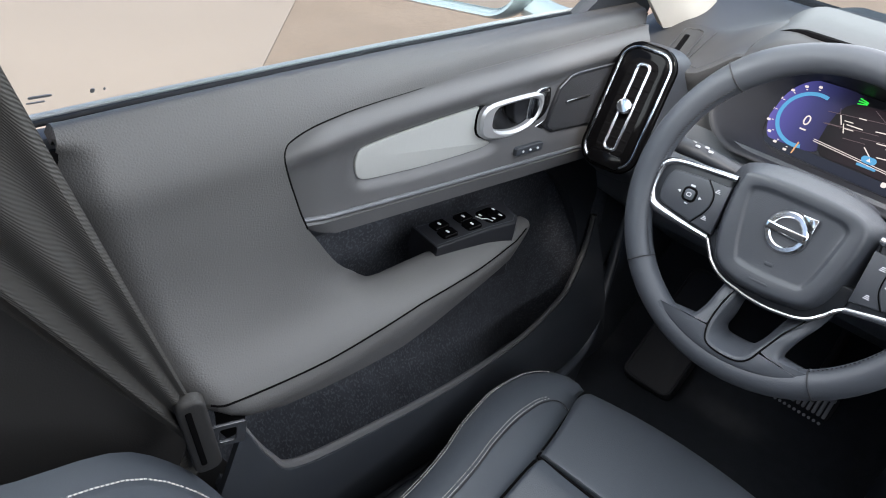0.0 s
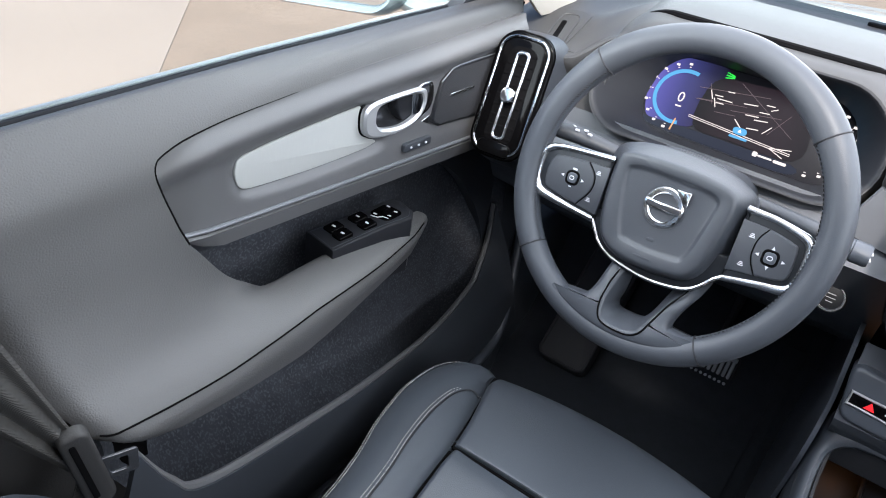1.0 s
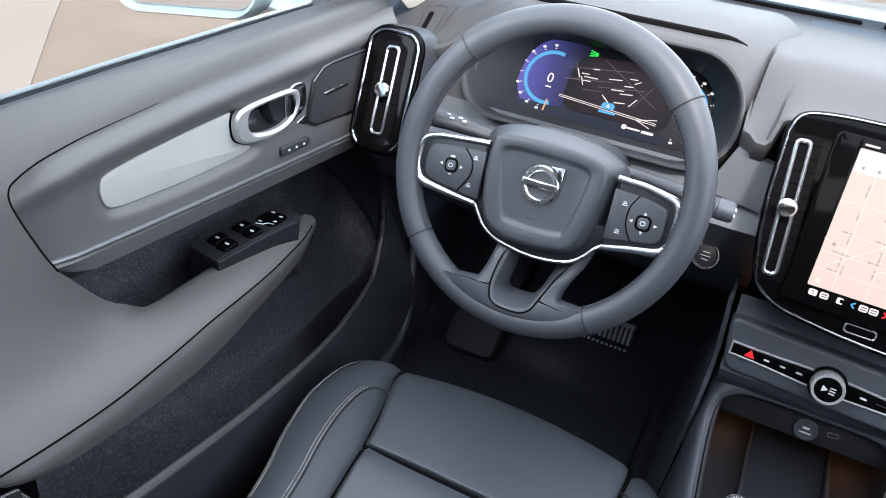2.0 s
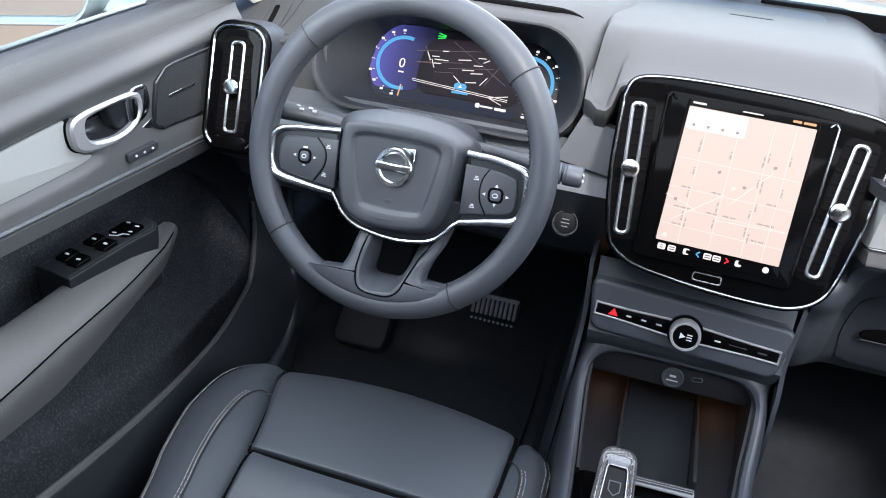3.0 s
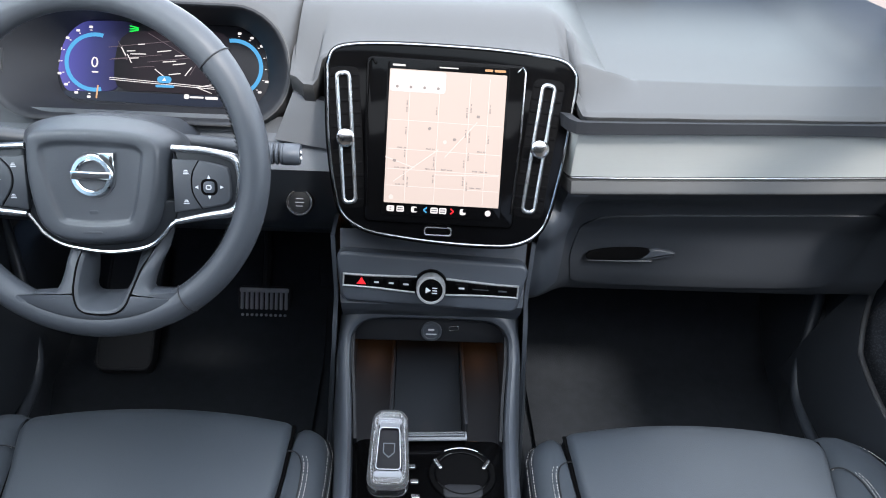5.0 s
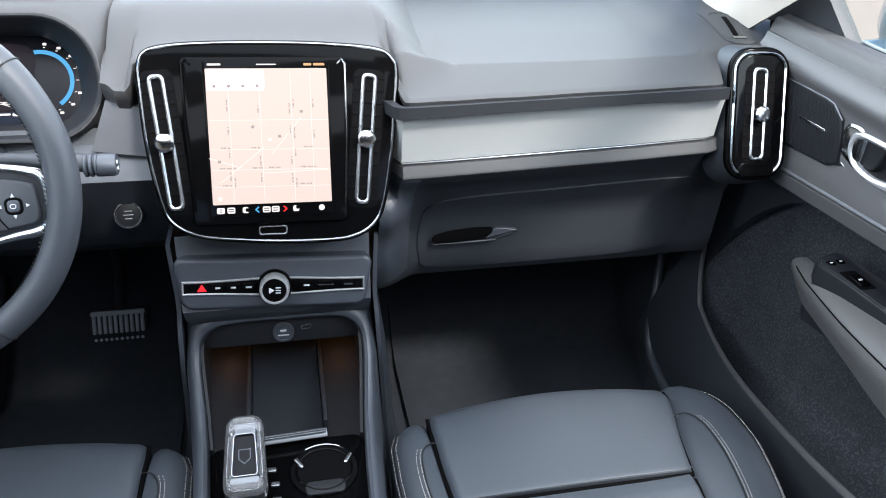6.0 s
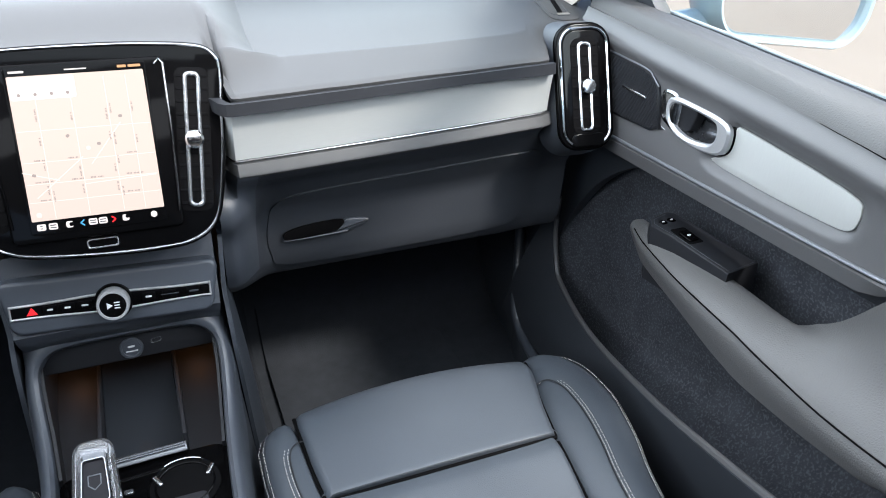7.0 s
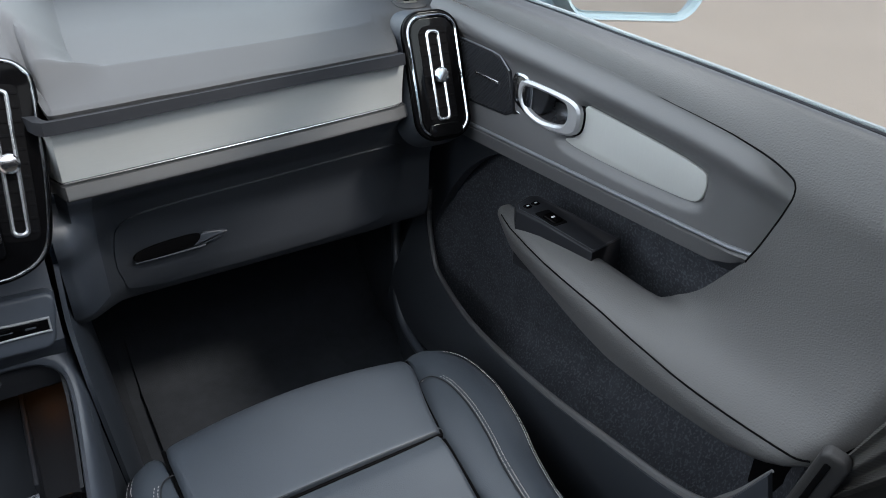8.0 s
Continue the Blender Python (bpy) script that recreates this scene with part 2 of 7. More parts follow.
def sheet(fn, us, vs, thick=0.004, bm=None):
    """A shell over a grid: fn(u, v) gives the outer point; the back lies thick behind it along the grid's normals."""
    front = [[Vector(fn(u, v)) for v in vs] for u in us]
    nu, nv = len(us), len(vs)
    back = []
    for i in range(nu):
        row = []
        for j in range(nv):
            du = front[min(i + 1, nu - 1)][j] - front[max(i - 1, 0)][j]
            dv = front[i][min(j + 1, nv - 1)] - front[i][max(j - 1, 0)]
            nn = du.cross(dv)
            if nn.length > 1e-12:
                nn.normalize()
            row.append(front[i][j] - nn * thick)
        back.append(row)
    bm = bm or bmesh.new()
    f = [[bm.verts.new(p) for p in r] for r in front]
    b = [[bm.verts.new(p) for p in r] for r in back]
    for i in range(nu - 1):
        for j in range(nv - 1):
            bm.faces.new((f[i][j], f[i + 1][j], f[i + 1][j + 1], f[i][j + 1]))
            bm.faces.new((b[i][j], b[i][j + 1], b[i + 1][j + 1], b[i + 1][j]))
    for i in range(nu - 1):
        bm.faces.new((f[i][0], b[i][0], b[i + 1][0], f[i + 1][0]))
        bm.faces.new((f[i][-1], f[i + 1][-1], b[i + 1][-1], b[i][-1]))
    for j in range(nv - 1):
        bm.faces.new((f[0][j], f[0][j + 1], b[0][j + 1], b[0][j]))
        bm.faces.new((f[-1][j], b[-1][j], b[-1][j + 1], f[-1][j + 1]))
    return bm


def steps(a, b, n):
    return [a + (b - a) * i / n for i in range(n + 1)]


def cut_sheet(outline, mapping, step, thick=0.005, normal_hint=None):
    """A panel with a free outline in (u, v): cut into a fine grid, then laid on mapping(u, v), with a folded-back rim."""
    bm = bmesh.new()
    bm.faces.new([bm.verts.new((u, v, 0)) for u, v in outline])
    su, sv = step
    us, vs = [p[0] for p in outline], [p[1] for p in outline]
    for axis, lo, hi, s in ((0, min(us), max(us), su), (1, min(vs), max(vs), sv)):
        k = int((hi - lo) / s)
        for i in range(1, k + 1):
            co = [0, 0, 0]
            no = [0, 0, 0]
            co[axis], no[axis] = lo + i * (hi - lo) / (k + 1), 1
            bmesh.ops.bisect_plane(bm, geom=bm.verts[:] + bm.edges[:] + bm.faces[:], dist=1e-6, plane_co=co, plane_no=no)
    bm.normal_update()
    for v in bm.verts:
        v.co = mapping(v.co.x, v.co.y)
    bmesh.ops.recalc_face_normals(bm, faces=bm.faces[:])
    bm.normal_update()
    flip = sum((f.normal.dot(Vector(normal_hint)) * f.calc_area() for f in bm.faces), 0.0) < 0 if normal_hint else False
    if flip:
        bmesh.ops.reverse_faces(bm, faces=bm.faces[:])
        bm.normal_update()
    rim = [e for e in bm.edges if e.is_boundary]
    nrm = {v: v.normal.copy() for v in bm.verts}
    made = bmesh.ops.extrude_edge_only(bm, edges=rim)
    new_v = [g for g in made["geom"] if isinstance(g, bmesh.types.BMVert)]
    old = {}
    for v in new_v:
        for e in v.link_edges:
            o = e.other_vert(v)
            if o in nrm:
                old[v] = o
    for v in new_v:
        if v in old:
            v.co -= nrm[old[v]] * thick
    return bm


def box(x0, x1, y0, y1, z0, z1, bevel=0.004, bm=None):
    w, h = x1 - x0, y1 - y0
    m = pose((x0 + x1) / 2, (y0 + y1) / 2, 0)
    return plate(rrect(w, h, bevel * 1.2, 2), m, z0, z1, bevel, 2, bm)


def text_part(body, size, m, mat, parent, name="lettering"):
    cu = bpy.data.curves.new(name, "FONT")
    cu.body, cu.size, cu.align_x, cu.align_y, cu.extrude = body, size, "CENTER", "CENTER", 0.0002
    ob = new(name, cu)
    me = bpy.data.meshes.new_from_object(ob.evaluated_get(bpy.context.evaluated_depsgraph_get()))
    bpy.data.objects.remove(ob)
    bm = bmesh.new()
    bm.from_mesh(me)
    bmesh.ops.transform(bm, matrix=m, verts=bm.verts[:])
    return part(name, bm, mat, parent)


def basis(origin, right, up):
    """A pose with x along right and y along up."""
    r = Vector(right).normalized()
    n = r.cross(Vector(up)).normalized()
    u = n.cross(r)
    m = Matrix((r, u, n)).transposed().to_4x4()
    m.translation = origin
    return m


def stitches(path, mat, parent, pitch=0.0055, r=0.0006, lift=(0, 0, 0.0008), name="stitching"):
    """A row of small thread stitches along a path."""
    path = [Vector(p) + Vector(lift) for p in path]
    bm = bmesh.new()
    carry = 0.0
    for a, b in zip(path, path[1:]):
        d = (b - a).length
        if d < 1e-9:
            continue
        t = carry
        while t + pitch * 0.65 < d:
            p, q = a.lerp(b, t / d), a.lerp(b, (t + pitch * 0.65) / d)
            tube([p, q], r, 4, bm=bm)
            t += pitch
        carry = max(0.0, t - d)
    return part(name, bm, mat, parent, kind="stuff")


# ---- setting: ground, floor, shell ----
GROUND = -0.30


def ground_sheet():
    bm = bmesh.new()
    n = 60
    vs = [[None] * (n + 1) for _ in range(n + 1)]
    for i in range(n + 1):
        for j in range(n + 1):
            sx, sy = 2 * i / n - 1, 2 * j / n - 1
            x, y = math.copysign(abs(sx) ** 3, sx) * 400, math.copysign(abs(sy) ** 3, sy) * 400
            vs[i][j] = bm.verts.new((x, y, GROUND + 0.03 * noise.noise((x * 0.2, y * 0.2, 0)) * 0.1 - 0.002))
    for i in range(n):
        for j in range(n):
            bm.faces.new((vs[i][j], vs[i + 1][j], vs[i + 1][j + 1], vs[i][j + 1]))
    return tagged(part("ground", bm, DIRT, None), "sandy brown bare dirt ground", "ground", kind="structure")


def pavement_slab(name, pts, label):
    bm = plate(pts, pose(0, 0, 0), GROUND - 0.1, GROUND + 0.006, 0.004)
    return tagged(part(name, bm, CONCRETE, None), label, "pavement", kind="structure")


ground_sheet()
pavement_slab("pavement", [(-1.6, -14), (1.0, -14), (1.6, -4), (1.2, 1.2), (-2.6, 1.45), (-4.7, 3.5), (-9.5, 8.3), (-18, 6), (-14, -14)], "pale sunlit concrete pavement beside the car")
pavement_slab("road", [(2.0, -30), (30, -30), (30, 40), (2.0, 40)], "sunlit pale grey concrete driveway beside the car")

fl = thing("floor", (0, 0.8, 0.16), "black loop-pile car floor carpet", "floor", kind="structure")


def floor_fn(x, y):
    z = 0.20
    z += 0.34 * ease(1.38, 1.75, y)
    z += 0.20 * (1 - ease(0.10, 0.20, abs(x)))
    z -= 0.02 * (1 - ease(0.3, 0.7, abs(abs(x) - 0.40)))
    return (x, y, z)


part("carpet", sheet(floor_fn, steps(-0.84, 0.84, 60), steps(-0.6, 1.75, 40), 0.02), FLOORC, fl)
fw = thing("wall_front", (0, 1.75, 0.2), "dark firewall at the end of the footwells", "wall", kind="structure")
part("firewall", box(-0.84, 0.84, 1.72, 1.76, 0.2, 0.98), FLOORC, fw)

for sx in (-1, 1):
    sh = thing("sill", (sx * 0.74, 0.6, 0.2), "black plastic door sill and kick panel", "sill", "door sills", kind="structure")
    prof = spline([(1.70, 0.47), (1.50, 0.47), (1.36, 0.45), (1.30, 0.38), (1.26, 0.30), (1.15, 0.26), (0.9, 0.25), (0.2, 0.25), (-0.6, 0.25)], 5)
    secs = []
    for p in prof:
        y, z = p
        k = ease(1.20, 1.36, y)
        xi = 0.745 + 0.04 * k
        secs.append([(sx * (xi + 0.07), y, z), (sx * (xi + 0.012), y, z), (sx * xi, y, z - 0.012), (sx * (xi - 0.006), y, z - 0.05), (sx * (xi - 0.01), y, 0.12), (sx * (xi + 0.07), y, 0.12)])
    part("sill_trim", rings(secs), HARD, sh, angle=50)
    part("door_seal", tube([(sx * a, b, c) for a, b, c in spline([(0.812, 1.375, 0.60), (0.800, 1.36, 0.50), (0.788, 1.342, 0.455), (0.768, 1.302, 0.375), (0.750, 1.262, 0.30), (0.742, 1.19, 0.262), (0.736, 1.0, 0.252), (0.730, 0.5, 0.25)], 6)], 0.011, 10), MIDP, sh, "rounded black rubber door seal")
    wl_ = thing("wall_left" if sx < 0 else "wall_right", (sx * 0.9, 0, 0.2), "dark body side behind the door trim", "wall", kind="structure")
    part("body_side", box(min(sx * 0.875, sx * 0.90), max(sx * 0.875, sx * 0.90), -1.6, 1.76, 0.1, 0.93), HARD, wl_)
    part("rear_side_trim", box(min(sx * 0.76, sx * 0.87), max(sx * 0.76, sx * 0.87), -1.6, 0.06, 0.1, 0.975, 0.01), HARD, wl_)
    part("pillar_foot", sheet(lambda u, z: (sx * (0.735 - 0.012 * math.sin(math.pi * u) - 0.15 * max(0.0, z - 0.985)), -0.25 + u * (lerp_table([(0.2, 0.45), (0.5, 0.40), (0.6, 0.35), (0.7, 0.287), (0.8, 0.250), (0.9, 0.228), (1.0, 0.212), (1.2, 0.165)], z)[0] + 0.25), z), steps(0, 1, 16), steps(0.2, 1.2, 26), 0.03 * -sx), PILLAR, wl_, "dark lower pillar trim")
    # pillars
    ap = thing("pillar_a", (sx * 0.78, 1.2, 0.985), "pale beige pillar trim beside the windscreen", "pillar", kind="structure")
    part("pillar_trim", sheet(lambda u, v: Vector((sx * 0.756, 1.178, 0.972)).lerp(Vector((sx * 0.655, 0.47, 1.37)), v) * (1 - u) + Vector((sx * 0.803, 1.47, 0.972)).lerp(Vector((sx * 0.59, 0.56, 1.38)), v) * u + Vector((-sx * 0.020, -0.012, 0)) * math.sin(math.pi * u), steps(0, 1, 10), steps(0, 1, 14), 0.015 * -sx), LINER, ap)
    for nm, pth, r in (("pillar_b", [(0.765, 0.10, 0.97), (0.74, 0.08, 1.12), (0.66, 0.05, 1.37)], 0.062),
                       ("pillar_c", [(0.75, -1.1, 0.97), (0.72, -1.0, 1.12), (0.62, -0.9, 1.37)], 0.10)):
        pl = thing(nm, (sx * pth[0][0], pth[0][1], pth[0][2]), "pale beige pillar trim behind the doors", "pillar", kind="structure")
        part("pillar_trim", tube([(sx * a, b, c) for a, b, c in spline(pth, 6)], r, 14, flat=0.7), LINER, pl)

ce = thing("ceiling", (0, -0.4, 1.39), "pale beige woven headliner", "ceiling", kind="structure")
for x0, x1, y0, y1 in ((-0.68, -0.50, -1.5, 0.52), (0.50, 0.68, -1.5, 0.52), (-0.50, 0.50, 0.42, 0.52), (-0.50, 0.50, -1.5, -0.75)):
    part("headliner", sheet(lambda x, y: (x, y, 1.41 - 0.06 * (x / 0.66) ** 2), steps(x0, x1, 6), steps(y0, y1, 8), -0.03), LINER, ce)
part("roof_glass", sheet(lambda x, y: (x, y, 1.415 - 0.06 * (x / 0.66) ** 2), steps(-0.50, 0.50, 8), steps(-0.75, 0.42, 4), -0.006), TINT, ce, "assumed roof glass out of view, tinted to hold back sun")
# Unseen wall added up to the ceiling, keeping bright reflections off the gloss panel.
bw = thing("wall_rear", (0, -1.6, 0.2), "unseen dark wall added to close the rear against light", "wall", kind="structure")
part("rear_blocker", box(-0.9, 0.9, -1.64, -1.6, 0.1, 1.40), HARD, bw)
win = thing("window_1", (0, 1.6, 0.98), "clear curved windscreen glass", "windscreen", kind="structure")
g = part("pane", sheet(lambda u, v: (u * (0.76 - 0.12 * v), 1.66 - 1.14 * v - 0.05 * u * u, 0.985 + 0.40 * v + 0.03 * math.sin(math.pi * v)), steps(-1, 1, 12), steps(0, 1, 8), 0.005), GLASS, win)
g.visible_shadow = False

hd = thing("bonnet", (0, 2.3, 0.7), "pale blue painted bonnet beyond the windscreen", "bonnet", kind="structure")
part("panel", sheet(lambda x, y: (x, y, 0.985 - 0.12 * ease(1.8, 2.9, y) - 0.05 * (x / 0.8) ** 2), steps(-0.85, 0.85, 14), steps(1.80, 2.8, 10), 0.01), BODY, hd)
part("cowl", box(-0.84, 0.84, 1.66, 1.82, 0.90, 0.965), RUBBER, hd)


# ---- dashboard ----
dash = thing("dashboard", (0, 1.2, 0.55), "charcoal grey soft-touch dashboard with aluminium trim", "dashboard")
CX = -0.006
FRONT = [(-0.82, 1.165, 0.950), (-0.78, 1.095, 0.948), (-0.70, 1.085, 0.948), (-0.650, 1.075, 0.95), (-0.60, 1.13, 0.985), (-0.54, 1.25, 1.005), (-0.207, 1.25, 1.005), (-0.196, 1.046, 0.954), (-0.174, 1.030, 0.945), (-0.168, 1.034, 0.946), (-0.158, 1.055, 0.976),
         (-0.128, 1.060, 0.982), (0.118, 1.060, 0.982), (0.147, 1.056, 0.979), (0.166, 1.020, 0.950), (0.1745, 0.983, 0.937), (0.180, 0.982, 0.937), (0.22, 0.985, 0.937), (0.30, 0.991, 0.937), (0.45, 1.002, 0.937), (0.625, 1.017, 0.936), (0.655, 1.075, 0.946), (0.78, 1.095, 0.948), (0.82, 1.165, 0.950)]


def eased(table, x):
    for a, b in zip(table, table[1:]):
        if x <= b[0]:
            w = ease(a[0], b[0], x)
            return tuple(p + (q - p) * w for p, q in zip(a[1:], b[1:]))
    return table[-1][1:]


def dash_top(x, s):
    yf, zf = eased(FRONT, x)
    if s < 0:
        if x < 0.10:
            dy, dz = lerp_table([(-3, 0.034, -0.026), (-2, 0.013, -0.023), (-1.4, 0.0065, -0.013), (-0.7, 0.0, -0.004)], s)
            return (x, yf + dy, zf + dz)
        dy, dz = lerp_table([(-3, 0.034, -0.008), (-2, 0.016, -0.0065), (-1.4, 0.006, -0.005), (-0.7, 0.0012, -0.0028)], s)
        return (x, yf + dy, zf + dz)
    d = s ** 1.6 * (1.66 - yf)
    y = yf + d
    mid = 1.015 - 0.012 * ease(1.25, 1.6, y)
    low = 0.957 + (0.006 + 0.014 * ease(0.58, 0.68, abs(x))) * ease(1.06, 1.24, y)
    if x < 0.10:
        h = mid + (low - mid) * ease(0.60, 0.70, -x)
        return (x, y, zf + (h - zf) * ease(0.0, 0.16, d))
    # the sunken flat before the passenger: a crisp front crease, a rounded corner, the display's hump beside it
    fold = lerp_table([(0.20, 1.063), (0.45, 1.068), (0.60, 1.083), (0.66, 1.105), (0.78, 1.118)], x)[0]
    b = y - fold
    flat_z = zf + (low - zf) * min(1.0, d / max(0.02, fold - yf))
    hump_z = zf + (mid - zf) * ease(0.0, 0.16, d)
    corner = 0.036
    turn = corner if b <= 0 else (corner - math.sqrt(corner ** 2 - (corner - b) ** 2) if b < corner else 0.0)
    a = x - 0.217 - 0.075 * max(0.0, y - 1.15) - turn
    u = min(1.0, max(0.0, -a / (0.088 + 0.05 * min(1.0, max(0.0, -b / 0.06)))))
    soft = ease(0.0, 0.05, -b)
    u = math.sin(math.pi / 2 * u) * (1 - soft) + ease(0, 1, u) * soft
    z = flat_z + (hump_z - flat_z) * u
    return (x, y, z)


xs = sorted(set([round(v, 4) for v in steps(-0.82, 0.82, 164)] + [-0.207, -0.205, -0.202, -0.199, -0.196, -0.19, -0.165, -0.155, -0.15, 0.151, 0.154, 0.157, 0.163, 0.1665, 0.168, 0.1715, 0.1735, 0.1745, 0.177, 0.185, 0.195] + steps(0.203, 0.263, 20)))
pad = part("upper_pad", sheet(dash_top, xs, [-3, -2, -1.4, -0.7] + sorted([i / 34 for i in range(35)] + [0.228, 0.233, 0.238, 0.2425, 0.247, 0.252, 0.257, 0.272, 0.282, 0.302]), -0.004), DASH, dash, "grey grained soft dash top")


def alu_y(x):
    return lerp_table([(-0.23, 1.02), (-0.15, 0.985), (0.145, 1.020), (0.157, 1.006), (0.1655, 0.979), (0.22, 0.982), (0.30, 0.9885), (0.45, 1.0005), (0.63, 1.0145), (0.66, 1.03)], x)[0]


# passenger aluminium strip and the soft roll below it
ALU_TOP = [(0.15, 0.9205), (0.35, 0.9220), (0.50, 0.9220), (0.64, 0.9195)]
ALU_LOW = [(0.15, 0.8547), (0.35, 0.8543), (0.50, 0.8545), (0.64, 0.8560)]
part("aluminium_trim", sheet(lambda x, v: (x, alu_y(x) - 0.002 + 0.010 * v + 0.0015 * math.sin(math.pi * v), lerp_table(ALU_TOP, x)[0] * (1 - v) + lerp_table(ALU_LOW, x)[0] * v), steps(0.145, 0.175, 8) + steps(0.19, 0.641, 28), steps(0, 1, 6), 0.0015), ALU, dash, "satin brushed aluminium strip")
# Dark strip proud of the aluminium, coloured as the shade of a recess.
part("trim_shade_strip", sheet(lambda x, v: (x, alu_y(x) - 0.0015 - 0.002 * v, 0.9345 * (1 - v) + (lerp_table(ALU_TOP, x)[0] - 0.0012) * v), steps(0.145, 0.175, 8) + steps(0.19, 0.634, 20), steps(0, 1, 4), 0.012), TUNNEL, dash, "dark strip drawn for the shaded recess above the trim")
part("chrome_line", tube([(x, alu_y(x) + 0.004, lerp_table(ALU_LOW, x)[0] - 0.001) for x in steps(0.145, 0.175, 8) + steps(0.19, 0.643, 24)], 0.0011, 8), TRIMS, dash)


part("soft_roll", sheet(lambda x, v: (x, alu_y(x) + lerp_table([(0, 0.012), (0.1, 0.001), (0.45, -0.0055), (0.5, -0.006), (0.56, -0.0045), (1, 0.022)], v)[0], lerp_table(ALU_LOW, x)[0] - 0.003 - lerp_table([(0, 0.0), (0.1, 0.0015), (0.45, 0.0140), (0.5, 0.0160), (0.56, 0.0185), (1, 0.034)], v)[0]), steps(0.145, 0.175, 8) + steps(0.19, 0.660, 28), [0, 0.05, 0.1, 0.2, 0.32, 0.42, 0.45, 0.475, 0.5, 0.53, 0.56, 0.6, 0.7, 0.85, 1], -0.004), DASH, dash, "soft grey roll under the trim")


def lower_fn(x, v):
    ya = alu_y(max(0.155, x))
    prof = [(0.0, ya + 0.016, 0.860), (0.06, ya + 0.004, 0.846), (0.14, ya - 0.002, 0.834), (0.22, ya + 0.018, 0.815), (0.34, 1.055, 0.785), (0.5, 1.098, 0.72), (0.72, 1.112, 0.62), (0.82, 1.13, 0.585), (1.0, 1.36, 0.565)]
    y, z = lerp_table(prof, v)
    k = ease(0.62, 0.70, x)
    k2 = 1 - ease(0.15, 0.22, x)
    y -= 0.075 * k2 * ease(0.2, 0.42, v) * (1 - ease(0.6, 1.0, v))
    return (x, y + 0.03 * k * (1 - v), z)


part("lower_panel", sheet(lower_fn, steps(0.14, 0.74, 44), [i / 40 for i in range(41)], -0.01), GLOVE, dash, "dark grey lower dash with glovebox")
part("shoulder", sheet(lambda x, v: (x, lower_fn(x, 0.12 + 0.58 * v)[1] - 0.004, lower_fn(x, 0.12 + 0.58 * v)[2]), steps(0.138, 0.192, 10), steps(0, 1, 18), -0.004), MIDP, dash)
gb_out = spline([(0.212, 0.69), (0.228, 0.735), (0.28, 0.752), (0.45, 0.763), (0.60, 0.772), (0.66, 0.766), (0.68, 0.72), (0.655, 0.64), (0.60, 0.612), (0.40, 0.606), (0.24, 0.61), (0.215, 0.64)], 5, True)


def glove_fn(x, z):
    v = lerp_table([(0.565, 1.0), (0.585, 0.82), (0.62, 0.72), (0.72, 0.5), (0.785, 0.34), (0.815, 0.22)], z)[0]
    p = lower_fn(x, v)
    return Vector((x, p[1] - 0.0035, z))


glove = part("glovebox_door", cut_sheet([tuple(p) for p in gb_out], glove_fn, (0.02, 0.02), 0.012, (0, -1, 0)), GLOVE, dash)
mgl = basis((0.285, 1.0985, 0.675), (1, 0.0, 0.02), (0, 0.1, 1))
# Black plate on the door, painted as the shade inside a finger recess.
part("recess_shade", plate([tuple(p) for p in spline([(-0.050, -0.007), (-0.046, 0.004), (-0.02, 0.010), (0.02, 0.012), (0.046, 0.009), (0.040, -0.006), (0.0, -0.010), (-0.03, -0.010)], 4, True)][::-1], mgl, 0.002, 0.0050, 0.001), BLACK, glove, "flush black plate drawn for the shade in the glovebox's finger recess")
part("handle", plate([tuple(p) for p in spline([(0.034, -0.0085), (0.044, 0.002), (0.050, 0.0095), (0.068, 0.0085), (0.088, 0.003), (0.078, -0.004), (0.055, -0.0085)], 4, True)][::-1], mgl, -0.002, 0.0056, 0.003), MIDP, glove, "slim glovebox pull")
# Thin bar in paler plastic, drawn for the highlight below it.
part("recess_highlight", tube([mgl @ Vector((x, -0.0105 - 0.0008 * math.cos(x * 30), 0.0045)) for x in steps(-0.050, 0.052, 14)], [0.0004 + 0.0016 * i / 14 for i in range(15)], 6), MIDP, glove)

# driver's side lower dash
part("knee_panel", sheet(lambda x, v: (x, lerp_table([(0, 1.06), (0.2, 1.025), (0.5, 1.10), (1, 1.30)], v)[0] + 0.02 * ease(0.66, 0.74, -x), lerp_table([(0, 0.868), (0.2, 0.83), (0.5, 0.70), (1, 0.58)], v)[0]), steps(-0.76, -0.13, 30), steps(0, 1, 20), -0.01), MIDP, dash, "black plastic knee panel")
# Aluminium like the passenger strip, coloured darker for the shade under the hood.
part("knee_trim", sheet(lambda u, v: (-0.198 - 0.026 * v + u * (0.048 + 0.026 * v), 1.064 - 0.004 * v, 0.930 - 0.064 * v - 0.012 * u), steps(0, 1, 8), steps(0, 1, 4), 0.02), GREYT, dash, "short aluminium piece in a shaded grey")
part("binnacle_side", sheet(lambda x, v: (x, 1.106 - 0.02 * v, 0.955 - 0.13 * v), steps(-0.668, -0.588, 8), steps(0, 1, 6), 0.01), DASH, dash)
part("binnacle_base", sheet(lambda x, v: (x, 1.080 - 0.026 * v, 0.882 - 0.045 * v), steps(-0.665, -0.205, 16), steps(0, 1, 6), 0.01), HARD, dash)
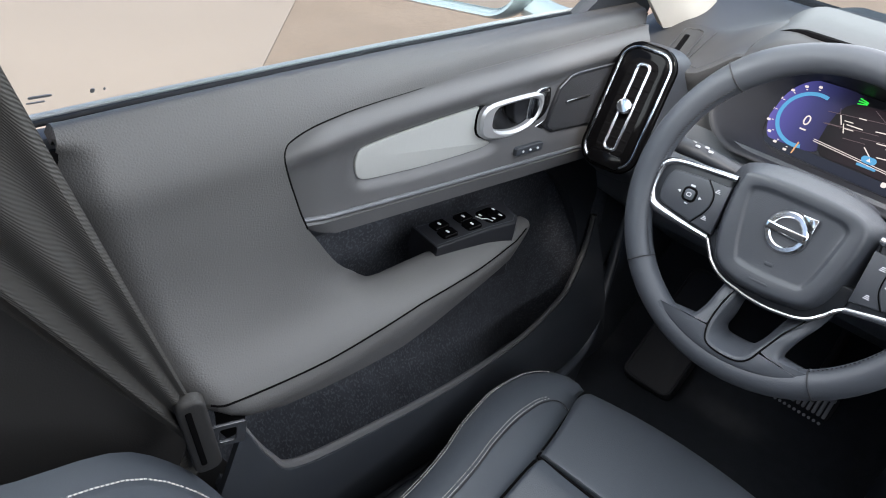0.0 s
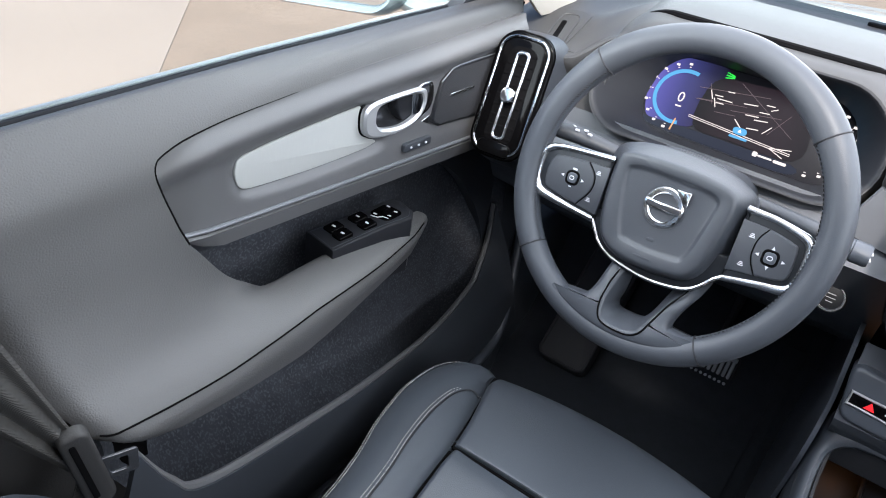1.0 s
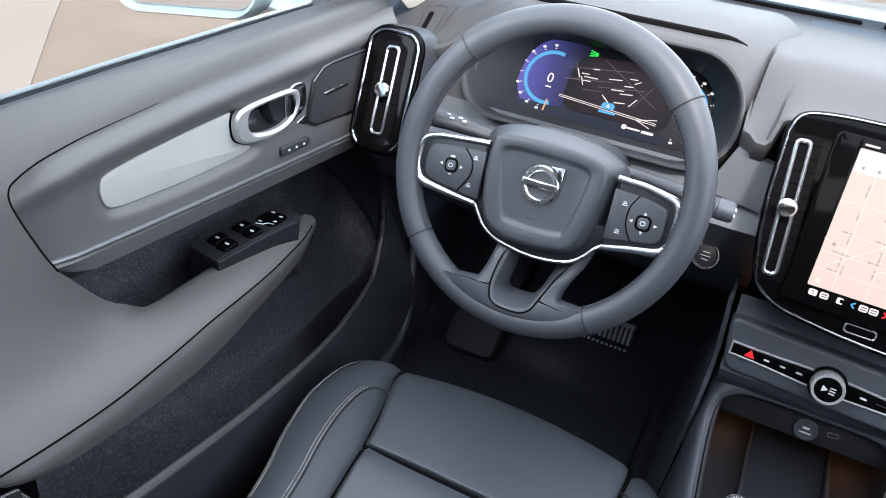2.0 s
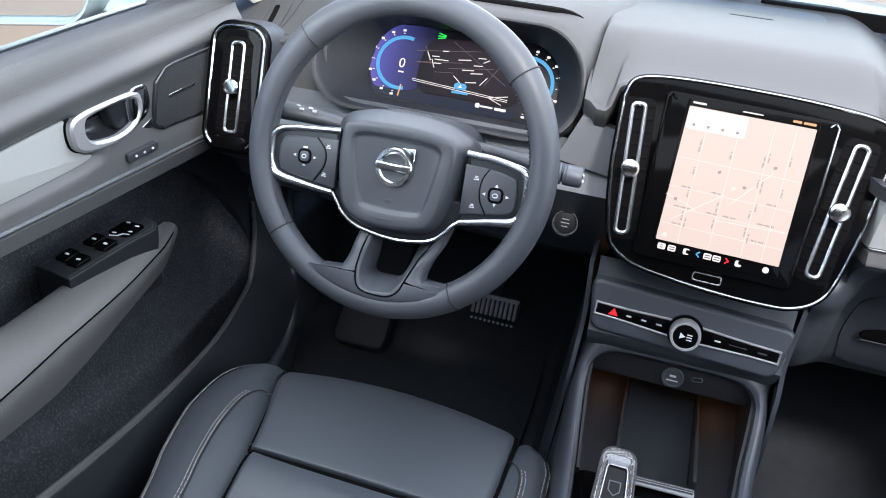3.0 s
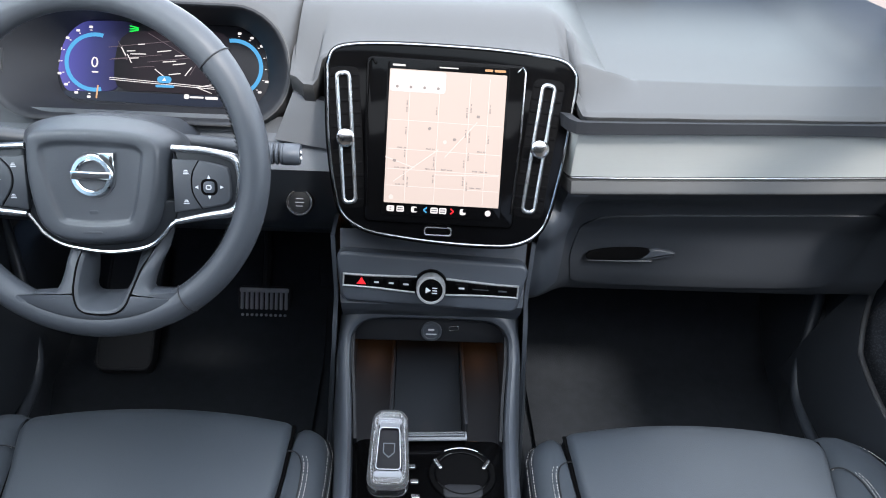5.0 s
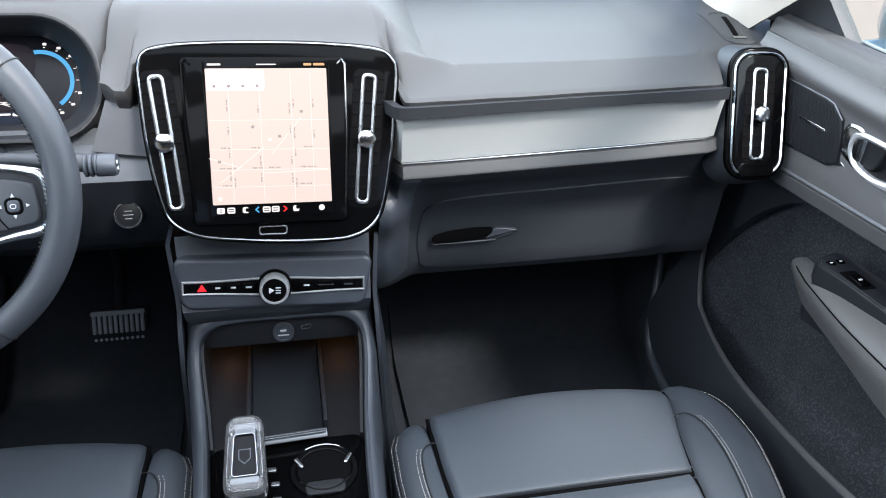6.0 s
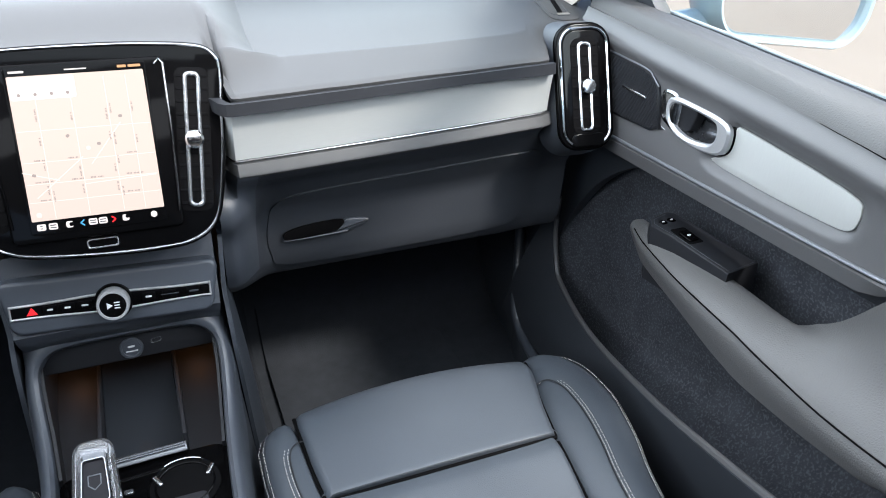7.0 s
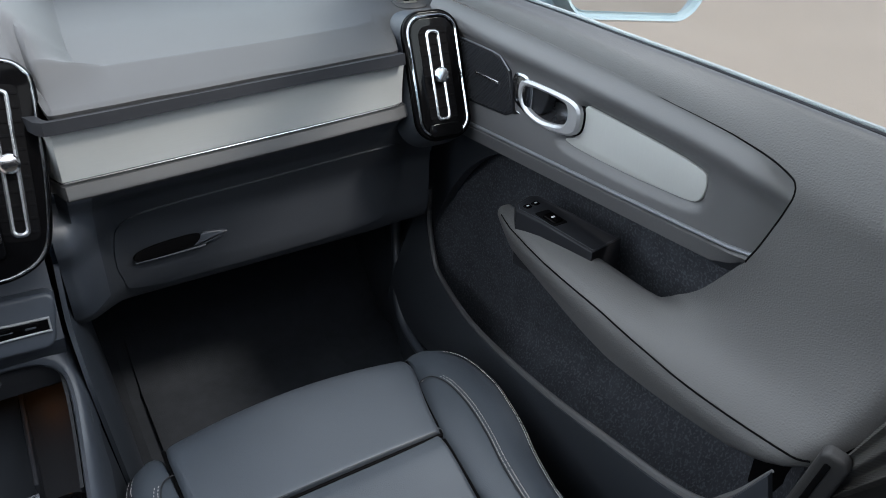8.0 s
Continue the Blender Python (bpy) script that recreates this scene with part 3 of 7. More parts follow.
# defroster slots, grille, top sensor
for x0, x1, y0 in ((-0.34, -0.09, 1.60), (0.03, 0.42, 1.60)):
    part("defroster_slot", plate(rrect(x1 - x0, 0.018, 0.008), pose((x0 + x1) / 2, y0, 0), 0.985, 1.012, 0.001), BLACK, dash)
part("speaker_grille", plate(rrect(0.30, 0.10, 0.03), pose(-0.02, 1.50, 0), 0.985, 1.0105, 0.002), HARD, dash, "fine perforated speaker grille")
part("light_sensor", plate(rrect(0.05, 0.02, 0.008), pose(-0.03, 1.60, 0), 0.99, 1.018, 0.004), GLOSS, dash)
part("centre_slot", plate(rrect(0.07, 0.008, 0.003), pose(0.005, 1.42, 0), 0.99, 1.0135, 0.001), BLACK, dash)


def on_dash(x, y, up):
    """The point of the dash top over (x, y), raised by up."""
    yf = eased(FRONT, x)[0]
    return Vector(dash_top(x, (max(0.0, y - yf) / (1.66 - yf)) ** 0.625)) + Vector((0, 0, up))


for sx in (-1, 1):
    m = pose(sx * (0.7135 + 0.0085 * sx), 1.17 + 0.015 * sx, 0)

    def laid(w, h, r, dx, dy, turn):
        return [tuple((m @ pose(dx * sx, dy, 0, 0, 0, turn * sx) @ Vector((x, y, 0)))[:2]) for x, y in rrect(w, h, r, 4)]

    dv = part("demister_outlet", cut_sheet(laid(0.052, 0.150, 0.020, 0.002, 0.004, -6), lambda x, y: on_dash(x, y, 0.0058), (0.012, 0.012), 0.006, (0, 0, 1)), DASH, dash)
    part("outlet_rim", tube([on_dash(x, y, 0.0060) for x, y in laid(0.032, 0.112, 0.012, 0.002, 0.004, -12)], 0.0013, 6, closed=True), DASH, dv)
    part("slot", cut_sheet(laid(0.008, 0.080, 0.003, 0.004, -0.004, -14), lambda x, y: on_dash(x, y, 0.0068), (0.02, 0.02), 0.003, (0, 0, 1)), BLACK, dv)
    part("slot_end", cut_sheet(laid(0.022, 0.008, 0.002, -0.004, -0.050, -6), lambda x, y: on_dash(x, y, 0.0074), (0.02, 0.02), 0.003, (0, 0, 1)), DARKCH, dv)

# instrument binnacle
CL = Vector((-0.405, 1.165, 0.93))
mcl = basis(CL, (1, 0, 0), (0, 0.52, 0.85))


def cl_ring(w, h, top, dy, dz, cx=0.0, r=0.06):
    m = basis(CL + Vector((cx, dy, dz)), (1, 0, 0), (0, 0.52, 0.85))
    return [m @ Vector((x, y, 0)) for x, y in rrect(w, h, r, 8, top)]


hood = thing("instrument_cluster", (CL.x, CL.y, 0.85), "driver's instrument display in a dark hooded binnacle", "instrument cluster")
part("shroud", rings([cl_ring(0.306, 0.119, 0.90, -0.004, -0.006, 0.009, 0.045), cl_ring(0.322, 0.124, 0.92, -0.020, -0.002, 0.006), cl_ring(0.392, 0.150, 0.94, -0.070, 0.018, 0.0, 0.07), cl_ring(0.399, 0.155, 0.94, -0.076, 0.020, 0.0, 0.073), cl_ring(0.403, 0.159, 0.94, -0.0775, 0.020, 0.0, 0.074), cl_ring(0.407, 0.163, 0.94, -0.077, 0.0205, 0.0, 0.0745)], caps=False), TUNNEL, hood, "dark tunnel round the display")
part("outer_shell", rings([cl_ring(0.406, 0.162, 0.94, -0.0765, 0.0205, 0.0, 0.0745), cl_ring(0.410, 0.166, 0.94, -0.076, 0.021, 0.0, 0.075), cl_ring(0.418, 0.176, 0.94, -0.064, 0.022, 0.0, 0.076),
                           cl_ring(0.430, 0.190, 0.94, -0.03, 0.022, 0.002), cl_ring(0.445, 0.205, 0.94, 0.04, 0.020, 0.004), cl_ring(0.51, 0.22, 0.92, 0.16, 0.014, 0.004), cl_ring(0.58, 0.20, 0.9, 0.26, -0.02)], caps=False), DASH, hood, "grey soft hood over the display")
# Black bar laid on the shell, drawn for the shade beneath the visor.
shade_line = []
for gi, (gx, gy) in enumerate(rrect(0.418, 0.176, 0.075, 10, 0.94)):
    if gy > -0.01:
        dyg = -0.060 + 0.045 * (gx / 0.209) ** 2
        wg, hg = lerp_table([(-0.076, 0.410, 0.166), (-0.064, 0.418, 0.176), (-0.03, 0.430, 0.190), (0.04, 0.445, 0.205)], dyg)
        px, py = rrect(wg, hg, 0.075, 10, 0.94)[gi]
        shade_line.append((math.atan2(gy, gx), basis(CL + Vector((0.001, dyg, 0.0215)), (1, 0, 0), (0, 0.52, 0.85)) @ Vector((px * 1.004, py * 1.012, 0.0))))
shade_line = [p for a, p in sorted(shade_line, key=lambda q: -q[0])]
part("visor_shade", tube(shade_line, [0.003 + 0.004 * ease(0.19, 0.10, abs(p.x - CL.x)) for p in shade_line], 8), BLACK, hood, "black bar drawn for the shade under the dash visor")
disp = part("display", plate(rrect(0.312, 0.125, 0.046, 8, 0.92), mcl @ pose(0.009, -0.007, 0), -0.01, 0.0, 0.002), DISPLAY, hood, "lit digital gauge display")
CYAN = glowing("cyan_display", (0.10, 0.42, 0.75), 1.0)

DUSK = glowing("dusk_display", (0.020, 0.026, 0.046), 1.0)
PALE = glowing("pale_display", (0.85, 0.78, 0.74), 1.2)
GREEN = glowing("green_lamp", (0.02, 0.8, 0.08), 1.3)
AMBER = glowing("amber_display", (0.9, 0.5, 0.25), 0.9)
DIM = glowing("dim_line", (0.16, 0.12, 0.13), 1.0)
REDL = glowing("red_lamp", (0.9, 0.03, 0.04), 1.2)


def fading(name, shades, power):
    """A display field whose glow changes across its width: rows of (place, colour)."""
    m = glowing(name, shades[0][1], power)
    n, l = m.node_tree.nodes, m.node_tree.links
    tc, sep, ramp = n.new("ShaderNodeTexCoord"), n.new("ShaderNodeSeparateXYZ"), n.new("ShaderNodeValToRGB")
    l.new(tc.outputs["Generated"], sep.inputs[0])
    l.new(sep.outputs[0], ramp.inputs[0])
    for i, (p, c) in enumerate(shades):
        e = ramp.color_ramp.elements[i] if i < 2 else ramp.color_ramp.elements.new(p)
        e.position, e.color = p, (*c, 1)
    l.new(ramp.outputs[0], n["Principled BSDF"].inputs["Emission Color"])
    return m


NIGHT = fading("dim_map", ((0.0, (0.006, 0.005, 0.007)), (1.0, (0.010, 0.007, 0.010)), (0.25, (0.020, 0.012, 0.017)), (0.75, (0.022, 0.013, 0.019))), 1.0)
DIAL = fading("dial_glow", ((0.0, (0.15, 0.125, 0.50)), (1.0, (0.004, 0.004, 0.006)), (0.20, (0.085, 0.085, 0.34)), (0.50, (0.034, 0.040, 0.15)), (0.80, (0.012, 0.013, 0.035))), 1.0)


def flat(pts, m, z, mat, parent, name):
    return part(name, plate(pts, m, z - 0.0006, z, 0.0002, 1), mat, parent)


def arc_band(r0, r1, a0, a1, n=28):
    o = [(r1 * math.cos(radians(a0 + (a1 - a0) * i / n)), r1 * math.sin(radians(a0 + (a1 - a0) * i / n))) for i in range(n + 1)]
    i_ = [(r0 * math.cos(radians(a0 + (a1 - a0) * i / n)), r0 * math.sin(radians(a0 + (a1 - a0) * i / n))) for i in range(n + 1)]
    return o + i_[::-1]


flat([tuple(p) for p in spline([(-0.052, 0.028), (0.0, 0.040), (0.09, 0.040), (0.098, 0.0), (0.092, -0.044), (0.0, -0.046), (-0.056, -0.040)], 4, True)], mcl, 0.0012, NIGHT, disp, "map_field")
flat([tuple(p) for p in spline([(-0.040, 0.050), (-0.095, 0.0505), (-0.116, 0.047), (-0.134, 0.038), (-0.1425, 0.018), (-0.1405, -0.011), (-0.128, -0.046), (-0.108, -0.050), (-0.062, -0.047), (-0.054, -0.032), (-0.052, -0.005), (-0.046, 0.025)], 4, True)], mcl, 0.0008, DIAL, disp, "dial_field")
flat([tuple(p) for p in spline([(-0.126, -0.049), (-0.112, -0.0605), (0.0, -0.064), (0.09, -0.064), (0.092, -0.050), (0.0, -0.049), (-0.082, -0.0485)], 4, True)], mcl, 0.0007, DUSK, disp, "lower_field")
for sx in (-1, 1):
    gm = mcl @ pose(-0.088 if sx < 0 else 0.106, -0.008, 0)
    a0, a1 = (75, 285)
    flat(arc_band(0.0365, 0.0420, a0, a1) if sx < 0 else [(-x, y) for x, y in arc_band(0.0365, 0.0420, 80, 235)][::-1], gm, 0.0016, CYAN, disp, "dial_ring")
    for i in range(9):
        a = radians(98 + 165 * i / 8)
        x, y = 0.0515 * math.cos(a), 0.0500 * math.sin(a)
        flat(rrect(0.0052, 0.0034, 0.0008, 1), gm @ pose(x if sx < 0 else -x, y, 0), 0.002, PALE, disp, "dial_mark")
        x, y = 0.0460 * math.cos(a), 0.0455 * math.sin(a)
        flat(rrect(0.0030, 0.0011, 0.0004, 1), gm @ pose(x if sx < 0 else -x, y, 0), 0.002, PALE, disp, "dial_tick")
text_part("0", 0.021, mcl @ pose(-0.088, -0.009, 0.0015), PALE, disp, "speed_figure")
flat(rrect(0.009, 0.0022, 0.0006, 1), mcl @ pose(-0.087, -0.022, 0), 0.002, PALE, disp, "unit_mark")
flat(rrect(0.0022, 0.019, 0.0008, 1), mcl @ pose(-0.083, -0.050, 0, 0, 0, -5), 0.002, AMBER, disp, "range_mark")
for y, a in ((-0.0028, 12), (0.0, 0), (0.0028, -12)):
    flat(rrect(0.013, 0.0016, 0.0004, 1), mcl @ pose(-0.035, 0.0415 + y, 0, 0, 0, a), 0.002, GREEN, disp, "lamp_symbol")
STREETS = ((-0.0485, 0.009, 0.014, -60), (-0.038, 0.010, 0.012, 4), (-0.028, 0.006, 0.022, 2), (-0.024, 0.020, 0.010, 6), (0.008, 0.0115, 0.020, 8), (0.034, 0.018, 0.012, 4), (0.041, 0.014, 0.010, 30), (0.030, 0.006, 0.014, 6),
           (0.016, -0.003, 0.019, 6), (0.030, -0.006, 0.019, 8), (0.003, -0.020, 0.018, -38), (0.024, -0.0205, 0.017, 8), (0.043, -0.016, 0.016, 54), (-0.040, -0.001, 0.014, -64), (-0.033, 0.0, 0.012, 4))
for x, y, w, a in STREETS:
    flat(rrect(w, 0.0013, 0.0004, 1), mcl @ pose(x, y, 0, 0, 0, a), 0.002, PALE, disp, "street_line")
for x, y, w, a in ((0.031, 0.010, 0.107, -30), (-0.020, 0.021, 0.10, 8), (-0.030, 0.002, 0.07, 7), (0.020, 0.000, 0.07, 8), (-0.050, 0.010, 0.030, -64), (0.055, -0.004, 0.04, 60), (-0.055, -0.002, 0.025, 6), (-0.02, -0.012, 0.03, 6)):
    flat(rrect(w, 0.0007, 0.0002, 1), mcl @ pose(x, y, 0, 0, 0, a), 0.0018, DIM, disp, "street_line")
for dy in (0.0013, -0.0013):
    flat(rrect(0.152, 0.0009, 0.0004, 1), mcl @ pose(0.009, -0.0345 + dy, 0, 0, 0, -3.2), 0.0021, PALE, disp, "street_line")
for x, y, w, a in ((0.070, -0.035, 0.030, 12), (0.066, -0.042, 0.024, -20)):
    flat(rrect(w, 0.0011, 0.0004, 1), mcl @ pose(x, y, 0, 0, 0, a), 0.0021, PALE, disp, "street_line")
flat(rrect(0.020, 0.010, 0.005, 3), mcl @ pose(0.010, -0.029, 0), 0.0024, CYAN, disp, "car_mark")
flat([(-0.003, -0.002), (0.003, -0.002), (0, 0.003)], mcl @ pose(0.010, -0.029, 0), 0.0028, PALE, disp, "car_arrow")
flat(rrect(0.026, 0.0035, 0.001, 1), mcl @ pose(0.011, -0.0385, 0), 0.0024, CYAN, disp, "car_band")
flat(rrect(0.007, 0.007, 0.002, 2), mcl @ pose(0.042, -0.052, 0), 0.0024, PALE, disp, "range_mark")
flat(rrect(0.020, 0.0026, 0.001, 1), mcl @ pose(0.056, -0.0525, 0), 0.0024, PALE, disp, "range_text")
flat(rrect(0.018, 0.0040, 0.001, 1), mcl @ pose(0.077, -0.053, 0), 0.0024, PALE, disp, "range_text")


# ---- air vents ----
def outer_vent(sx):
    c = Vector((sx * 0.696, 1.016, 0.890))
    m = basis(c, (1, -0.10 * sx, 0), (0.055 * sx, 0.36, 0.93))
    v = thing("air_vent", c - Vector((0, 0, 0.1)), "upright rounded gloss black air vent with chrome surround", "air vent", "outer air vents")
    o = rrect(0.092, 0.190, 0.033, 8)
    part("housing", plate(o, m, -0.06, 0.004, 0.0035), GLOSS, v)
    shroud = [inset(o, k) for k in (-0.001, -0.002, -0.004, -0.007, -0.010)]
    part("shroud", rings([[m @ Vector((x, y, z)) for x, y in q] for q, z in zip(shroud, (-0.002, -0.008, -0.018, -0.034, -0.055))], caps=False), HARD, v, "dark flared collar behind the vent")
    part("surround", band(inset(o, 0.0055), inset(o, 0.0098), m, 0.0, 0.0078, 0.0018), DARKCH, v, "chrome ring")
    part("face", plate(inset(o, 0.0105), m, 0.0, 0.005, 0.002), GLOSS, v)
    part("slot_void", plate(rrect(0.045, 0.145, 0.015, 5), m, 0.0, 0.0056, 0.0003), BLACK, v)
    for i in range(9):
        y = -0.062 + 0.0155 * i
        part("slat", plate(rrect(0.044, 0.004, 0.0015, 1), m @ pose(0, y, 0), 0.003, 0.0062, 0.0005), BLACK, v)
    part("guide_ring", band(rrect(0.023, 0.134, 0.008, 5), rrect(0.0135, 0.124, 0.005, 5), m, 0.004, 0.009, 0.002), SATIN, v, "long chrome guide loop")
    part("knob", rings([[m @ Vector((r * math.cos(2 * math.pi * k / 18), r * math.sin(2 * math.pi * k / 18), z)) for k in range(18)] for r, z in ((0.007, 0.004), (0.009, 0.011), (0.0112, 0.013), (0.0112, 0.020), (0.009, 0.0225), (0.004, 0.023))]), CHROME, v)
    part("lower_badge", plate(rrect(0.055, 0.022, 0.009), m @ pose(0, -0.080, 0), 0.0, 0.0085, 0.003), GLOSS, v)
    return v


outer_vent(-1)
outer_vent(1)

# ---- centre display stack ----
ms = basis((CX, 0.985, 0.885), (1, 0, 0), (0, 0.39, 0.92)) @ pose(0.004, 0.003, 0, 0, 0, -1.2)
st = thing("centre_display", (CX, 0.985, 0.77), "gloss black centre panel with portrait touchscreen and side vents", "touchscreen")
so = [tuple(p) for p in spline([(0.168, 0.086), (0.162, 0.107), (0.140, 0.121), (0.075, 0.127), (0.005, 0.1285), (-0.070, 0.1275), (-0.120, 0.1235), (-0.144, 0.115), (-0.1525, 0.095), (-0.1525, 0.072), (-0.148, 0.0), (-0.1365, -0.066), (-0.124, -0.096), (-0.092, -0.1145),
                               (-0.040, -0.1225), (0.017, -0.1265), (0.070, -0.1270), (0.102, -0.1235), (0.128, -0.110), (0.144, -0.084), (0.1565, -0.022), (0.163, 0.033)], 6, True)]
part("panel", plate(so, ms, -0.07, 0.004, 0.006), GLOSS, st)
part("surround", band(inset(so, 0.003), inset(so, 0.0062), ms, 0.0, 0.0065, 0.0014), DARKCH, st, "chrome surround")
part("screen_bezel", plate([(x * (1 + 0.05 * y / 0.2), y) for x, y in rrect(0.196, 0.206, 0.008)], ms @ pose(0, 0.004, 0), 0.0, 0.0085, 0.003), GLOSS, st)
MAP = glowing("pale_map", (0.92, 0.75, 0.655), 0.92)
MAPL = glowing("map_white", (0.98, 0.85, 0.77), 0.98)
MAPC = glowing("map_card", (1.0, 0.92, 0.86), 1.0)
MAPD = glowing("map_label", (0.50, 0.43, 0.40), 0.9)
ms = ms @ pose(0.002, 0, 0)
scr = part("screen", plate(rrect(0.152, 0.192, 0.004), ms @ pose(0, 0.0065, 0), 0.004, 0.0092, 0.0005), GLOSS, st, "lit touchscreen showing a pale street map")
flat(rrect(0.146, 0.166, 0.001, 1), ms @ pose(0, 0.0098, 0), 0.0098, MAP, scr, "map_field")
flat(rrect(0.069, 0.026, 0.003, 2), ms @ pose(-0.0375, 0.0785, 0), 0.0104, MAPC, scr, "route_card")
for i in range(4):
    flat(rrect(0.0035, 0.0035, 0.001, 1), ms @ pose(-0.063 + 0.017 * i, 0.0715, 0), 0.0108, MAPD, scr, "card_icon")
for y in (0.030, -0.006, -0.031, -0.052):
    flat(rrect(0.143, 0.0009, 0.0003, 1), ms @ pose(0, y, 0, 0, 0, -0.5), 0.0102, MAPL, scr, "street_line")
for x in (-0.047, -0.010, 0.028, 0.052):
    flat(rrect(0.0009, 0.158, 0.0003, 1), ms @ pose(x, 0.008, 0), 0.0102, MAPL, scr, "street_line")
for x, y, a, w in ((-0.035, -0.025, 38, 0.07), (0.02, 0.01, 50, 0.06), (-0.055, -0.022, -18, 0.04), (0.03, -0.034, 2, 0.08)):
    flat(rrect(w, 0.0012, 0.0003, 1), ms @ pose(x, y, 0, 0, 0, a), 0.0103, MAPL, scr, "street_line")
random.seed(11)


def street_label(x, y, letters, turn):
    """A street's name, too small to read: a row of short bars."""
    bm = bmesh.new()
    for k in range(letters):
        if k % 5 != 4:
            plate(rrect(0.0011, random.uniform(0.0014, 0.0021), 0.0002, 1), ms @ pose(x, y, 0, 0, 0, turn) @ pose((k - letters / 2) * 0.0016, 0, 0), 0.0100, 0.0106, 0.0001, 1, bm)
    part("street_label", bm, MAPD, scr, kind="stuff")


for x in (-0.0495, -0.0445, -0.0125, 0.0255, 0.0305, 0.0545):
    for y in (0.048, 0.018, -0.014, -0.042):
        if random.random() < 0.7:
            street_label(x, y + random.uniform(-0.006, 0.006), random.choice((6, 7, 8, 9)), 90)
for y in (0.0325, -0.0035, -0.0285, -0.0495):
    for x in (-0.055, -0.018, 0.010, 0.048):
        if random.random() < 0.6:
            street_label(x + random.uniform(-0.006, 0.006), y, random.choice((7, 8, 10, 12)), -1)
for x, y, a in ((-0.062, -0.020, -18), (0.012, 0.010, 0), (-0.020, 0.022, 40), (0.040, 0.040, 0)):
    flat(rrect(0.0042, 0.0034, 0.0008, 1), ms @ pose(x, y, 0, 0, 0, a), 0.0105, MAPD, scr, "map_shield")
flat(rrect(0.005, 0.005, 0.0024, 3), ms @ pose(0.0, 0.006, 0), 0.0108, MAPL, scr, "position_mark")
flat(rrect(0.006, 0.006, 0.0028, 3), ms @ pose(-0.064, -0.066, 0), 0.0108, MAPL, scr, "map_button")
flat(rrect(0.016, 0.0024, 0.0006, 1), ms @ pose(-0.062, 0.0975, 0), 0.0098, PALE, scr, "status_mark")
flat(rrect(0.024, 0.0014, 0.0005, 1), ms @ pose(0.0, 0.0975, 0), 0.0098, PALE, scr, "pull_bar")
flat(rrect(0.010, 0.003, 0.0006, 1), ms @ pose(0.050, 0.0975, 0), 0.0098, AMBER, scr, "status_mark")
flat(rrect(0.014, 0.003, 0.0006, 1), ms @ pose(0.064, 0.0975, 0), 0.0098, AMBER, scr, "status_mark")
for i, (x, mt) in enumerate(((-0.064, PALE), (-0.0515, PALE), (-0.034, PALE), (-0.020, CYAN), (-0.0085, PALE), (0.0025, PALE), (0.0145, REDL), (0.028, PALE), (0.060, PALE))):
    im = ms @ pose(x, -0.0805, 0)
    if mt in (CYAN, REDL):
        sg_ = -1 if mt == CYAN else 1
        for a in (-1, 1):
            flat(rrect(0.0058, 0.0018, 0.0006, 1), im @ pose(0, 0.0016 * a, 0, 0, 0, -40 * a * sg_), 0.0098, mt, scr, "menu_icon")
    elif i in (0, 1, 4, 5):
        ic = flat(rrect(0.0095, 0.0075, 0.0016, 2), im, 0.0098, mt, scr, "menu_icon")
        for a in (-1, 1):
            flat(rrect(0.0068 if i else 0.0026, 0.0012, 0.0003, 1), im @ pose(0, 0.0014 * a, 0), 0.0102, HARD, ic, "icon_line")
    else:
        flat(rrect(0.0075, 0.0075, 0.0036 if i == 8 else 0.002, 3), im, 0.0098, mt, scr, "menu_icon")
        if i != 8:
            flat(rrect(0.0045, 0.0045, 0.001, 1), im @ pose(0.002, 0.0015 if i == 7 else 0, 0), 0.0102, GLOSS, scr, "icon_line")
ms = ms @ pose(-0.002, 0, 0)
part("home_button", band(rrect(0.036, 0.012, 0.004), rrect(0.032, 0.008, 0.003), ms @ pose(0, -0.1075, 0), 0.003, 0.0058, 0.0006), SATIN, st)
for sx in (-1, 1):
    m = ms @ pose(sx * 0.1215, 0.004, 0, 0, 0, -5.5 * sx)
    sv = part("side_vent", plate(rrect(0.040, 0.176, 0.010, 5), m, 0.0, 0.0045, 0.0004), BLACK, st, "tall narrow air vent")
    for i in range(11):
        part("slat", plate(rrect(0.038, 0.004, 0.0015, 1), m @ pose(0, -0.078 + 0.0156 * i, 0), 0.002, 0.0052, 0.0005), BLACK, sv)
    part("guide_ring", band(rrect(0.020, 0.166, 0.008, 5), rrect(0.0108, 0.156, 0.004, 5), m, 0.003, 0.009, 0.002), SATIN, sv, "long chrome guide loop")
    part("knob", rings([[m @ Vector((r * math.cos(2 * math.pi * k / 18), r * math.sin(2 * math.pi * k / 18), z)) for k in range(18)] for r, z in ((0.007, 0.004), (0.009, 0.011), (0.0112, 0.013), (0.0112, 0.020), (0.009, 0.0225), (0.004, 0.023))]), CHROME, sv)
    # The right bar is dark chrome, drawn for a reflection on that side.
    part("corner_glint_bar", tube([ms @ Vector((sx * x, y, 0.0095)) for x, y in ((0.088, 0.098), (0.094, 0.1035), (0.098, 0.098), (0.0975, 0.02), (0.092, -0.08))], 0.0016, 6), GLOSS if sx < 0 else DARKCH, st)

